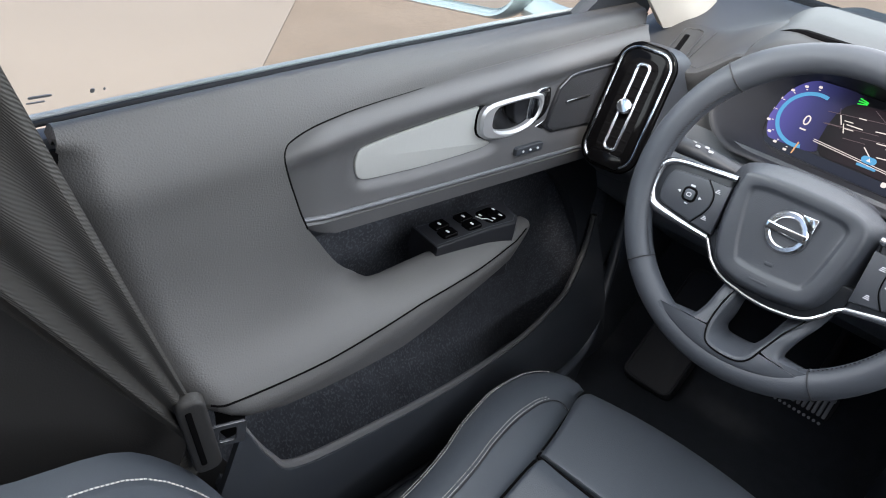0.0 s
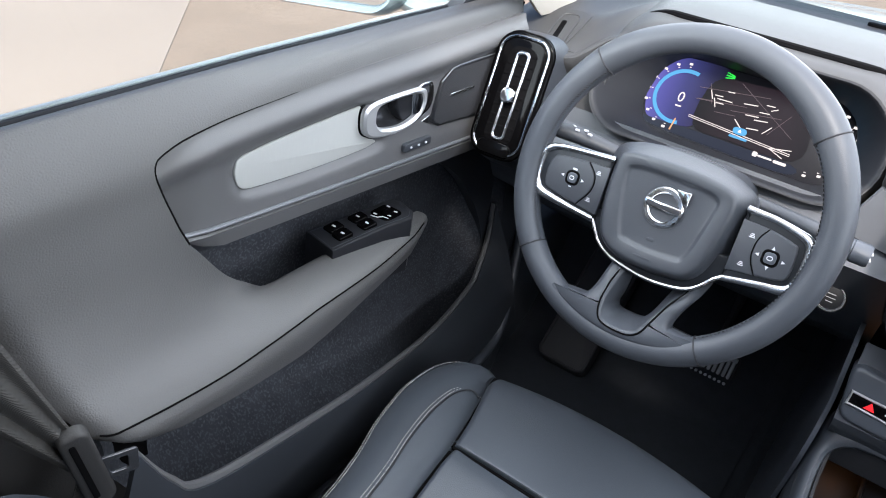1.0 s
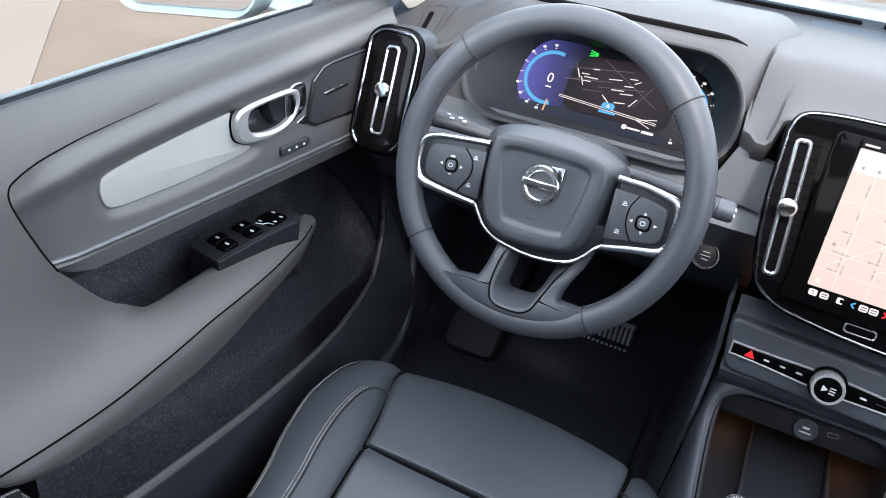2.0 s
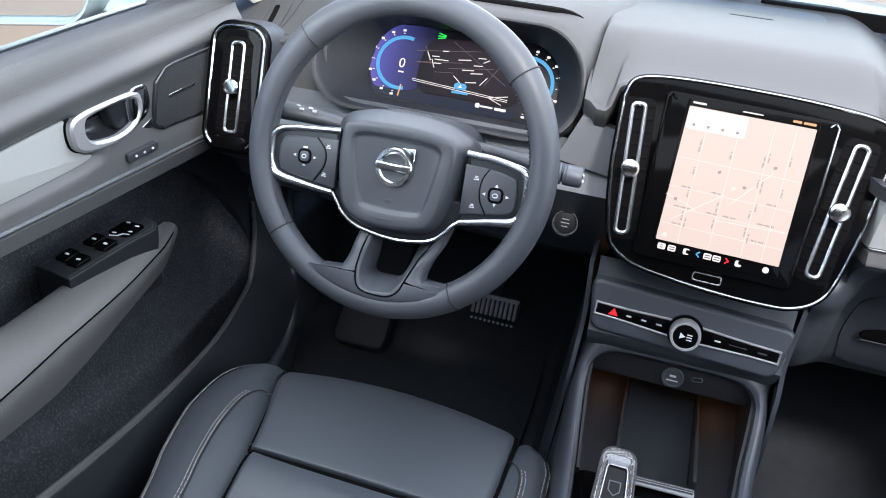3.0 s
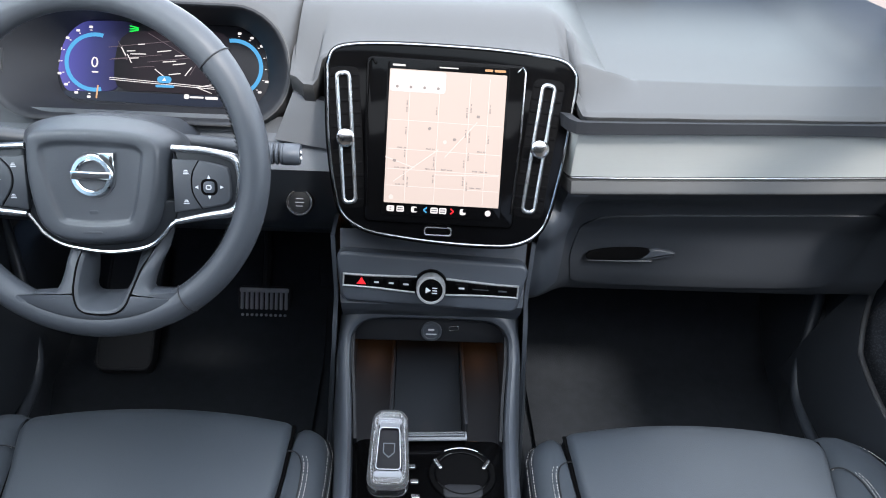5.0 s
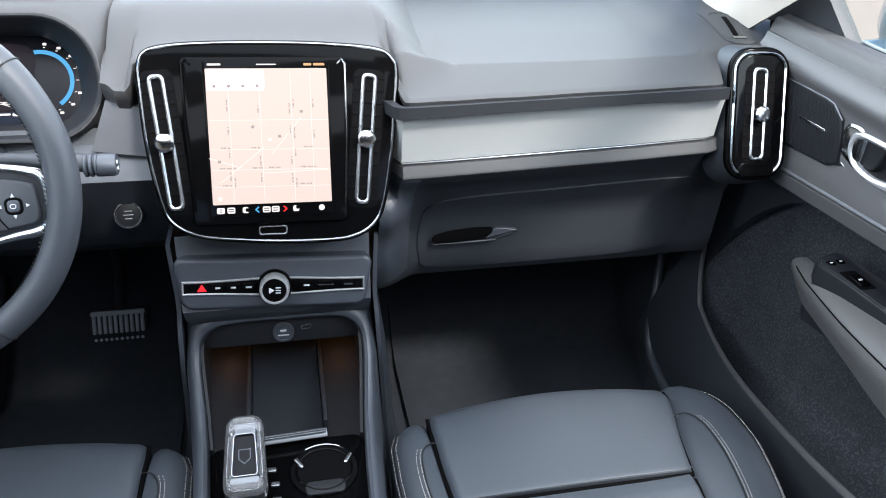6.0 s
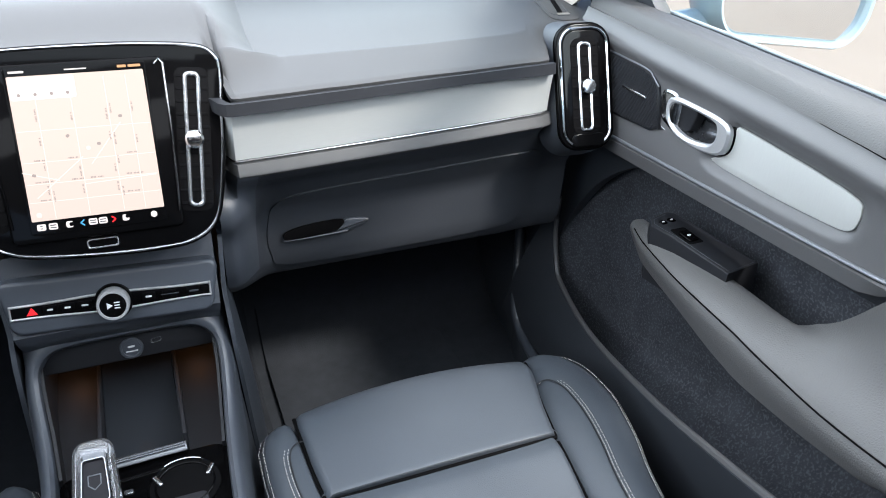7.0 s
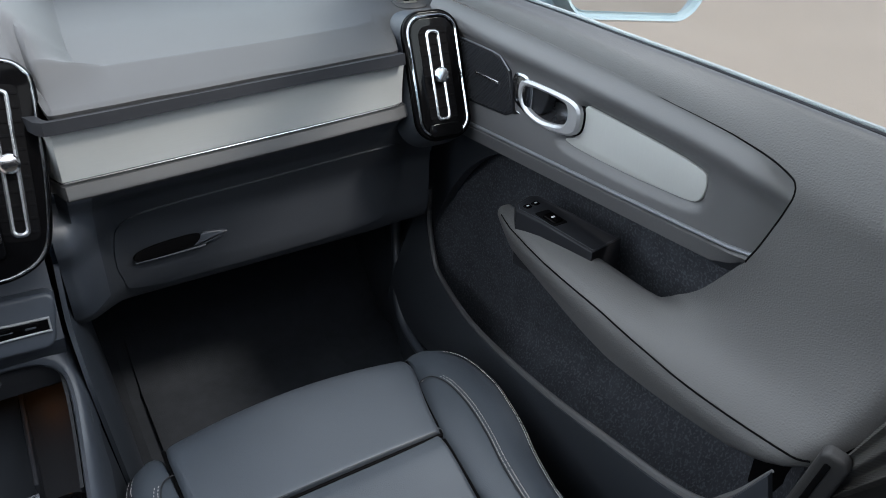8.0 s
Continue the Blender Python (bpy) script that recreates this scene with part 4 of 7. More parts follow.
# ---- climate panel ----
mh = basis((CX - 0.003, 0.957, 0.6965), (1, -0.030, -0.034), (0.020, 0.30, 0.95))
cp = thing("climate_panel", (CX, 0.97, 0.64), "climate control strip with chrome-rimmed round volume knob", "control panel")
ho = [(x * (1 + 0.14 * (y / 0.1)), y) for x, y in rrect(0.254, 0.070, 0.014)]
part("body", plate(ho, mh @ pose(0, 0.004, 0), -0.06, 0.0, 0.006, 5), MIDP, cp)


def lens_bar(w, h, mid):
    """A long bar that swells towards the knob at its middle."""
    top = [(w * (0.5 - i / 24), (h + (mid - h) * math.cos(math.pi * (i / 24 - 0.5)) ** 3) / 2) for i in range(25)]
    return top + [(-x, -y) for x, y in top]


part("bar_frame", band(lens_bar(0.2405, 0.0188, 0.0255), lens_bar(0.2355, 0.0132, 0.0200), mh, -0.004, 0.0036, 0.0014), SILVER, cp, "bright metal edge of the strip")
part("bar", plate(lens_bar(0.2360, 0.0138, 0.0206), mh, -0.004, 0.002, 0.001), GLOSS, cp)
part("hazard_switch", plate([(-0.0065, -0.0045), (0.0065, -0.0045), (0, 0.0055)], mh @ pose(-0.0945, 0.0, 0), 0.001, 0.0026, 0.0003), REDL, cp, "red warning triangle switch")
for x, w in ((-0.074, 0.007), (-0.054, 0.007), (-0.034, 0.008), (0.042, 0.008), (0.068, 0.022), (0.098, 0.012)):
    bt = part("button", plate(rrect(0.018, 0.0116, 0.002, 2), mh @ pose(x, 0, 0), 0.001, 0.003, 0.0008), GLOSS, cp)
    part("symbol", plate(rrect(w, 0.0024 if w < 0.02 else 0.0012, 0.001 if w < 0.02 else 0.0004, 2), mh @ pose(x, 0, 0), 0.002, 0.0035, 0.0002), PRINT if w < 0.012 else HARD, bt)


def disc(m, prof, n=36):
    return rings([[m @ Vector((r * math.cos(2 * math.pi * k / n), r * math.sin(2 * math.pi * k / n), z)) for k in range(n)] for r, z in prof])


part("knob_collar", disc(mh, ((0.0232, -0.006), (0.0232, 0.005), (0.0224, 0.0065), (0.0205, 0.0065), (0.020, 0.004))), GLOSS, cp)
kb = part("volume_knob", disc(mh, ((0.0198, 0.004), (0.0198, 0.013), (0.0195, 0.023), (0.0186, 0.0255), (0.0162, 0.0255), (0.0153, 0.0235))), SILVER, cp, "chrome-rimmed round knob")
part("knob_face", disc(mh, ((0.0157, 0.018), (0.0157, 0.0242), (0.0146, 0.0246))), GLOSS, kb)
part("play_symbol", plate([(-0.0070, -0.0042), (0.000, 0.0), (-0.0070, 0.0042)], mh, 0.0244, 0.0252, 0.0002, 1), PRINT, kb)
for y in (-0.0035, 0, 0.0035):
    part("symbol_bar", plate(rrect(0.007, 0.0014, 0.0004, 1), mh @ pose(0.0050, y, 0), 0.0244, 0.0252, 0.0002, 1), PRINT, kb)


# ---- centre console ----
con = thing("centre_console", (CX, 0.8, 0.2), "dark grey console with open tray and gloss black deck", "console")
RAIL = [(0.0, 0.982, 0.633), (0.06, 0.982, 0.632), (0.095, 0.980, 0.627), (0.117, 0.972, 0.607), (0.121, 0.950, 0.580), (0.116, 0.90, 0.548), (0.110, 0.84, 0.532), (0.104, 0.74, 0.528), (0.100, 0.60, 0.528), (0.100, 0.30, 0.528)]
half = spline(RAIL, 6)
rail_path = [Vector((CX - p.x, p.y, p.z)) for p in half[:0:-1]] + [Vector((CX + p.x, p.y, p.z)) for p in half]


def rail_frame(i):
    a, b = rail_path[max(0, i - 1)], rail_path[min(len(rail_path) - 1, i + 1)]
    t = (b - a).normalized()
    k = ease(0.86, 0.985, rail_path[i].y)
    n = Vector((0, -0.80 * k, 1 - 0.45 * k))
    n = (n - t * n.dot(t)).normalized()
    return t.cross(n) * -1, n


RSEC = [(-0.0075, -0.075), (-0.0085, -0.012), (-0.0085, -0.004), (-0.0065, 0.0025), (-0.002, 0.0055), (0.002, 0.005), (0.0065, 0.0005), (0.010, -0.008), (0.013, -0.020), (0.016, -0.045), (0.018, -0.075)]
RFRONT = [(-0.0075, -0.012), (-0.0085, -0.010), (-0.0085, -0.004), (-0.0065, 0.0025), (-0.002, 0.0055), (0.003, 0.0055), (0.011, 0.004), (0.020, 0.000), (0.030, -0.004), (0.042, -0.006), (0.042, -0.012)]
secs = []
for i, p in enumerate(rail_path):
    o, n = rail_frame(i)
    w = ease(0.60, 0.628, p.z)
    secs.append([p + o * (a[0] + (b[0] - a[0]) * w) + n * (a[1] + (b[1] - a[1]) * w) for a, b in zip(RSEC, RFRONT)])
part("rail", rings(secs), MIDP, con, "satin grey frame round the tray")
for sx in (-1, 1):
    skirt = [Vector((CX + sx * (p.x + 0.011), p.y, p.z - 0.016)) for p in half if p.x > 0.112 or p.y < 0.95]
    part("side_panel", sheet(lambda i, v: skirt[int(i)].lerp(Vector((CX + sx * (0.160 if skirt[int(i)].y > 0.8 else 0.150), skirt[int(i)].y + 0.02 * v, 0.20)), v), range(len(skirt)), [0, 0.04, 0.1, 0.3, 0.6, 1.0], 0.006 * sx), HARD, con)
    part("front_wing", sheet(lambda u, z: (CX + sx * (lerp_table([(0.20, 0.158), (0.58, 0.135), (0.66, 0.132), (0.74, 0.138)], z)[0] + (ease(0.0, 0.22, u) * lerp_table([(0.20, 0.050), (0.40, 0.047), (0.50, 0.040), (0.58, 0.026), (0.66, 0.010), (0.74, 0.0)], z)[0] * (0.42 if sx > 0 else 0.2))), lerp_table([(0.20, 0.99), (0.57, 0.962), (0.62, 0.968), (0.65, 0.985), (0.74, 1.01)], z)[0] * (1 - u) + 1.45 * u, z), [0, 0.01, 0.03, 0.06, 0.09, 0.12, 0.15, 0.18, 0.22, 0.3, 0.6, 1.0], steps(0.2, 0.74, 30), -0.006 * sx), MIDP, con)
part("front_slope", sheet(lambda x, v: (CX + x * (1.02 - 0.05 * v), *lerp_table([(0.0, 1.010, 0.752), (0.3, 0.990, 0.712), (0.55, 0.966, 0.680), (0.70, 0.957, 0.664), (0.85, 0.964, 0.648), (1.0, 0.980, 0.628)], v)), steps(-0.128, 0.128, 16), steps(0, 1, 20), -0.006), MIDP, con)
part("tray_floor", sheet(lambda x, y: (CX + x, y, 0.492 + 0.03 * ease(0.88, 1.05, y)), steps(-0.112, 0.112, 8), steps(0.30, 1.075, 12), 0.01), TUNNEL, con)
part("tray_back", box(CX - 0.125, CX + 0.125, 1.066, 1.08, 0.48, 0.64), TUNNEL, con)
part("charging_pad", sheet(lambda x, y: (CX + x, y, 0.497 + 0.035 * ease(0.86, 1.06, y) - 0.006 * (1 - (x / 0.05) ** 2)), steps(-0.048, 0.048, 10), steps(0.862, 1.062, 16), 0.006), PADM, con, "smooth charging pad")
for sx in (-1, 1):
    part("tray_side", sheet(lambda y, v: (CX + sx * lerp_table([(0.84, 0.100), (0.90, 0.106), (0.95, 0.112), (1.07, 0.114)], y)[0], y, 0.42 + v * (lerp_table([(0.84, 0.525), (0.90, 0.542), (0.95, 0.574), (0.975, 0.60), (1.07, 0.62)], y)[0] - 0.42)), steps(0.84, 1.07, 14), steps(0, 1, 6), 0.004 * sx), TUNNEL, con)
    part("pad_rib", box(CX + sx * 0.052 - 0.003, CX + sx * 0.052 + 0.003, 0.865, 1.06, 0.49, 0.532, 0.002), TUNNEL, con)
part("socket_panel", plate(rrect(0.236, 0.046, 0.008), basis((CX, 0.990, 0.602), (1, 0, 0), (0, 0.2, 1)), -0.006, 0.0, 0.002), TUNNEL, con)
mq = basis((CX, 0.990, 0.598), (1, 0, 0), (0, 0.2, 1))
sock = part("power_socket", disc(mq @ pose(0.002, -0.002, 0), ((0.0155, -0.004), (0.0155, 0.003), (0.0145, 0.004), (0.012, 0.004), (0.011, 0.003))), MIDP, con, "round covered power socket")
part("symbol", plate(rrect(0.009, 0.0028, 0.0008, 1), mq @ pose(0.002, 0.001, 0), 0.003, 0.0042, 0.0003), PRINT, sock)
part("symbol", plate(rrect(0.016, 0.0016, 0.0006, 1), mq @ pose(0.002, -0.006, 0), 0.003, 0.0042, 0.0003), PRINT, sock)
part("usb_port", band(rrect(0.016, 0.008, 0.0038, 4), rrect(0.012, 0.0045, 0.002, 4), mq @ pose(0.035, 0.003, 0, 0, 0, 8), -0.001, 0.0015, 0.0004), SATIN, con)
part("usb_symbol", plate(rrect(0.008, 0.0026, 0.001, 1), mq @ pose(0.047, 0.010, 0), -0.001, 0.0006, 0.0003), PRINT, con)
deck_m = pose(CX, 0, 0.5165)
part("deck", plate([(x, y + 0.58) for x, y in rrect(0.205, 0.54, 0.02)], deck_m, -0.02, 0.0, 0.003), GLOSS, con, "gloss black deck")
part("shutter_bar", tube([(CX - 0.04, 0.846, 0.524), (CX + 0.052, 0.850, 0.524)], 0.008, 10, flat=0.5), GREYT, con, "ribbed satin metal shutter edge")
for i in range(3):
    part("shutter_rib", tube([(CX - 0.038, 0.842 + 0.004 * i, 0.528), (CX + 0.050, 0.846 + 0.004 * i, 0.528)], 0.0011, 6), TRIMS, con)
cm = pose(0.038, 0.789, 0.5165)
cup = part("cup_holder", disc(cm, ((0.0445, -0.004), (0.0445, 0.0012), (0.0435, 0.0022), (0.0425, 0.0012), (0.042, -0.004))), GLOSS, con, "gloss black cup holder with a drawn rim highlight")
# Metal arc in place of the highlight on the gloss rim.
part("cup_glint", tube([cm @ Vector((0.0425 * math.cos(radians(a)), 0.0425 * math.sin(radians(a)), 0.003)) for a in range(58, 123, 4)], 0.0013, 8), DARKCH, cup)
# Flat black disc on the deck, painted as the shade inside a well.
part("cup_well_shade", disc(cm, ((0.0435, 0.0008), (0.042, 0.0012), (0.034, 0.0014), (0.01, 0.0014))), BLACK, cup)
part("well_step", disc(cm, ((0.0365, 0.0012), (0.0365, 0.0030), (0.0352, 0.0036), (0.0340, 0.0030), (0.0335, 0.0012))), GLOSS, cup)
for a in (22, 158):
    part("cup_clip", plate(rrect(0.006, 0.019, 0.0025), cm @ pose(0.034 * math.cos(radians(a)), 0.034 * math.sin(radians(a)), 0, 0, 0, 28 if a > 90 else -28), 0.0, 0.006, 0.002), SATIN, cup)
part("cup_pad", plate(rrect(0.05, 0.022, 0.008), cm @ pose(0, -0.030, 0), 0.0, 0.003, 0.002), TUNNEL, cup)
for i, (x, y) in enumerate(((-0.022, 0.80), (-0.018, 0.775), (-0.016, 0.75), (-0.075, 0.73), (-0.03, 0.727))):
    part("deck_button", plate(rrect(0.011, 0.007, 0.002), pose(CX + x, y, 0.5165), 0.0, 0.0015, 0.0006), SATIN, con)

for sx in (-1, 1):
    lamp = new("tray_lamp", bpy.data.lights.new("tray_lamp", "POINT"))
    lamp.data.energy, lamp.data.color, lamp.data.shadow_soft_size = 0.016, (1.0, 0.42, 0.12), 0.006
    lamp.matrix_world = pose(CX + sx * 0.084, 1.050, 0.578)

# gear selector
CRYST = bpy.data.materials.new("clear_crystal")
CRYST.use_nodes = True
_b = CRYST.node_tree.nodes["Principled BSDF"]
_b.inputs["Transmission Weight"].default_value, _b.inputs["Roughness"].default_value, _b.inputs["IOR"].default_value = 0.92, 0.05, 1.42
_b.inputs["Base Color"].default_value = (0.80, 0.82, 0.85, 1)
gs = thing("gear_selector", (CX - 0.055, 0.77, 0.5165), "clear crystal gear selector with chrome frame", "gear selector")
mg = basis((CX - 0.051, 0.784, 0.560), (1, 0, 0), (0.02, 0.95, 0.31))
go = [(x, y) for x, y in rrect(0.053, 0.108, 0.017, 7, 0.84)]
core = [(x, y - 0.002) for x, y in rrect(0.033, 0.058, 0.006, 7, 0.82)]
part("crystal", band(go, inset(core, -0.0006), mg, -0.014, 0.0115, 0.005), CRYST, gs, "faceted clear crystal grip")
part("crystal_base", plate(inset(go, 0.003), mg, -0.016, -0.0125, 0.001), GLOSS, gs)
part("inner_frame", band(core, inset(core, 0.0022), mg, -0.010, 0.0122, 0.0008), TRIMS, gs)
part("inner_plate", plate(inset(core, 0.002), mg, -0.010, 0.0095, 0.001), DISPLAY, gs)
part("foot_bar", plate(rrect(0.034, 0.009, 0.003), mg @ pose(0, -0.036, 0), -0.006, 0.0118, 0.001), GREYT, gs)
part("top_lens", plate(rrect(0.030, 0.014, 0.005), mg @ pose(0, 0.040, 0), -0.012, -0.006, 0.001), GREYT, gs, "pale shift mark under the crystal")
part("crest", band([(0.0075, 0.008), (-0.0075, 0.008), (-0.0075, -0.005), (0, -0.012), (0.0075, -0.005)], [(0.0062, 0.0067), (-0.0062, 0.0067), (-0.0062, -0.0045), (0, -0.0104), (0.0062, -0.0045)], mg @ pose(0, -0.002, 0.0096), -0.001, 0.0006, 0.0002), MIDP, gs, "dark shield-shaped inlay")
part("stem", plate(rrect(0.024, 0.030, 0.008), pose(CX - 0.054, 0.775, 0.5165), 0.0, 0.034, 0.003), CHROME, gs)
part("collar", disc(pose(CX - 0.054, 0.772, 0.5165), ((0.026, 0.0), (0.026, 0.004), (0.023, 0.006), (0.015, 0.006))), GLOSS, gs)

# ---- steering wheel ----
def around(poly, centre, n=72):
    """Points of a closed outline seen from its centre at even angles."""
    out = []
    c = Vector(centre)
    for i in range(n):
        a = 2 * math.pi * i / n
        d = Vector((math.cos(a), math.sin(a)))
        best = 0.0
        for p, q in zip(poly, poly[1:] + poly[:1]):
            p, e = Vector(p) - c, Vector(q) - Vector(p)
            den = d.x * e.y - d.y * e.x
            if abs(den) > 1e-12:
                t = (p.x * e.y - p.y * e.x) / den
                w = (p.x * d.y - p.y * d.x) / den
                if t > 0 and -1e-6 <= w <= 1 + 1e-6:
                    best = max(best, t)
        out.append(tuple(c + d * best))
    return out


WC = Vector((-0.394, 0.872, 0.899))
TW, YW, RW = radians(20.0), radians(-3.5), 0.1985
wn_ = Vector((math.sin(YW) * math.cos(TW), -math.cos(YW) * math.cos(TW), math.sin(TW)))
wr_ = Vector((math.cos(YW), math.sin(YW), 0))
mw = basis(WC, wr_, wn_.cross(wr_))
sw = thing("steering_wheel", WC + Vector((0, 0, -0.19)), "dark leather three-spoke steering wheel with satin metal accents", "steering wheel")
TR = 0.0172


def rim_pt(a, r=RW - TR, z=0.0):
    return mw @ Vector((r * math.cos(a), r * math.sin(a), z))


def rim_radius(a):
    d = math.degrees(a) % 360
    grip = max(math.exp(-((d - 48) / 14) ** 2), math.exp(-((d - 132) / 14) ** 2))
    return TR * (1 + 0.10 * grip)


angs = [2 * math.pi * i / 96 for i in range(96)]
part("rim", tube([rim_pt(a) for a in angs], [rim_radius(a) for a in angs], 14, closed=True, up=tuple(wn_)), WHEEL_L, sw, "grained leather rim")
for d in (42, 138, 222, 306):
    a = radians(d)
    ring = [rim_pt(a, RW - TR + (rim_radius(a) + 0.0004) * math.cos(b), (rim_radius(a) + 0.0004) * math.sin(b)) for b in [2 * math.pi * k / 20 for k in range(20)]]
    part("seam", tube(ring, 0.0009, 5, closed=True), RUBBER, sw)
for a0, a1 in ((138, 222), (-54, 42)):
    pts = [rim_pt(radians(a0 + (a1 - a0) * i / 60), RW - 2 * TR + 0.0012, 0.008) for i in range(61)]
    bmq = bmesh.new()
    for i in range(0, 60):
        d = (pts[i + 1] - pts[i])
        side = wn_ * 0.0035
        tube([pts[i] - side * 0.6, pts[i] + d * 0.6 + side], 0.0007, 4, bm=bmq)
    part("stitching", bmq, RUBBER, sw, kind="stuff")
mr = mw
mo = mr @ pose(0.004, -0.016, -0.006)
mw = mr @ pose(0.0035, -0.020, -0.006, 0, 0, 3.5)
FACE = [(-0.066, 0.0467), (-0.058, 0.0545), (-0.0243, 0.057), (0.0099, 0.0566), (0.0438, 0.0537), (0.0680, 0.0475), (0.0759, 0.035), (0.0724, -0.0015), (0.0628, -0.0391), (0.0537, -0.0542), (0.0401, -0.060), (0.0055, -0.0637), (-0.0297, -0.0614), (-0.0511, -0.0512), (-0.0605, -0.0347), (-0.0671, 0.0044)]
DISH = [(-0.0526, 0.0346), (-0.0435, 0.0423), (-0.0261, 0.0441), (0.0084, 0.0431), (0.046, 0.0405), (0.0562, 0.0361), (0.0585, 0.0293), (0.0509, -0.0131), (0.0434, -0.0385), (0.0346, -0.0432), (0.0033, -0.0451), (-0.0284, -0.0425), (-0.0362, -0.0364), (-0.0451, -0.0074)]
ROOT = [(-0.090, 0.030), (-0.0885, 0.0545), (-0.0777, 0.0654), (-0.0523, 0.0723), (-0.0235, 0.0747), (0.0122, 0.0735), (0.0475, 0.0684), (0.0757, 0.0577), (0.0887, 0.0434), (0.0881, 0.0069), (0.0805, -0.034), (0.067, -0.056), (0.040, -0.069), (0.0, -0.073), (-0.040, -0.067), (-0.070, -0.050), (-0.084, -0.030)]


def polar(pts, k):
    """A smooth closed outline through the points, at even angles about the hub's middle."""
    return around([tuple(p) for p in spline(pts, 5, True)], (0.002, 0.0), k)


face_, dish_, root_ = polar(FACE, 96), polar(DISH, 96), polar(ROOT, 96)
HUB = ((root_, 0.004, -0.060), (root_, 0.0, -0.030), (root_, 0.0, -0.020), (root_, 0.002, -0.013), (face_, -0.0062, 0.008), (face_, -0.0026, 0.0165), (face_, -0.0004, 0.0202), (face_, 0.0016, 0.0214), (face_, 0.004, 0.0216),
       (dish_, -0.0035, 0.0214), (dish_, -0.0018, 0.0209), (dish_, 0.0002, 0.0190), (dish_, 0.0022, 0.0179), (dish_, 0.0045, 0.0176))
hub = part("hub", rings([[mw @ Vector((x, y, z)) for x, y in (inset(o, g) if g else o)] for o, g, z in HUB]), COVER, sw, "soft black airbag cover", angle=60)
LINE = [tuple(p) for p in spline([(-0.0792, -0.0353), (-0.0704, -0.0475), (-0.063, -0.0575), (-0.0484, -0.0678), (-0.0302, -0.0737), (0.0057, -0.0787), (0.0375, -0.0765), (0.0583, -0.0706), (0.0719, -0.0595), (0.0798, -0.050), (0.0880, -0.0435)], 5)]
part("hub_bezel", plate(LINE + [(0.088, -0.020), (-0.079, -0.020)], mw, -0.024, 0.004, 0.003), PADM, sw, "dark gloss bezel under the cover")
me_ = mw @ pose(0.0025, 0.0085, 0.0178)
part("emblem_base", disc(me_, ((0.0262, -0.002), (0.0258, 0.0008), (0.0235, 0.0004), (0.004, 0.0002))), HARD, sw)
emb = part("emblem", band([(0.0236 * math.cos(a), 0.0236 * math.sin(a)) for a in angs[::2]], [(0.0163 * math.cos(a), 0.0163 * math.sin(a)) for a in angs[::2]], me_, 0.0, 0.0042, 0.0016), CHROME, sw, "round chrome ring emblem with plain bar")
part("emblem_bar", plate(rrect(0.046, 0.0088, 0.001, 1), me_ @ pose(0, 0, 0, 0, 0, -2), 0.0, 0.0046, 0.0006), CHROME, emb)
part("emblem_inlay", plate(rrect(0.041, 0.0052, 0.001, 1), me_ @ pose(0, 0, 0, 0, 0, -2), 0.003, 0.0049, 0.0002), RUBBER, emb)
part("emblem_tip", plate([(0.0105, 0.0210), (0.0160, 0.0150), (0.0222, 0.0095), (0.0258, 0.0085), (0.0262, 0.0248), (0.0095, 0.0245)], me_, 0.0, 0.0046, 0.0008), CHROME, emb)
part("cover_mark", plate(rrect(0.010, 0.004, 0.001, 1), mw @ pose(0.0005, -0.032, 0.0174), -0.001, 0.0005, 0.0002), HARD, hub)
part("cover_text", plate(rrect(0.022, 0.0025, 0.001, 1), mw @ pose(-0.0005, -0.0545, 0.0214), -0.001, 0.0004, 0.0002), HARD, hub)
SPOKES = {
    -1: dict(edge=[(-0.0749, 0.0409), (-0.1072, 0.0392), (-0.1435, 0.0362), (-0.1615, 0.0308), (-0.1690, 0.020), (-0.1705, -0.0037), (-0.1655, -0.0165), (-0.1551, -0.0252), (-0.1145, -0.0315), (-0.0792, -0.0353)],
             pad=[(-0.0763, 0.0298), (-0.1072, 0.0289), (-0.1436, 0.0258), (-0.1524, 0.0212), (-0.1562, 0.0075), (-0.1549, -0.0092), (-0.1476, -0.0180), (-0.1145, -0.0244), (-0.0759, -0.0298)],
             bow=[(-0.1048, 0.0291), (-0.0935, 0.0170), (-0.0905, 0.0045), (-0.0935, -0.0080), (-0.1049, -0.0255)], mid=(-0.1194, 0.0038), marks=((-0.089, 0.0197), (-0.0915, -0.0150))),
    1: dict(edge=[(0.0880, 0.0378), (0.101, 0.0368), (0.121, 0.0355), (0.1443, 0.0306), (0.1577, 0.0253), (0.1635, 0.0143), (0.1641, -0.0111), (0.1602, -0.0252), (0.1507, -0.0328), (0.1241, -0.0368), (0.0880, -0.0435)],
            pad=[(0.0880, 0.0262), (0.1215, 0.0239), (0.1449, 0.0186), (0.1511, 0.0134), (0.1528, -0.0088), (0.1501, -0.0215), (0.137, -0.0262), (0.1104, -0.0297), (0.0880, -0.0330)],
            bow=[(0.1176, 0.0243), (0.1105, 0.0120), (0.1086, -0.0023), (0.1110, -0.0150), (0.1196, -0.0288)], mid=(0.1286, -0.0046), marks=((0.1030, 0.0120), (0.1020, -0.0210)))}


def ccw(pts):
    return pts if sum(a[0] * b[1] - b[0] * a[1] for a, b in zip(pts, pts[1:] + pts[:1])) > 0 else pts[::-1]


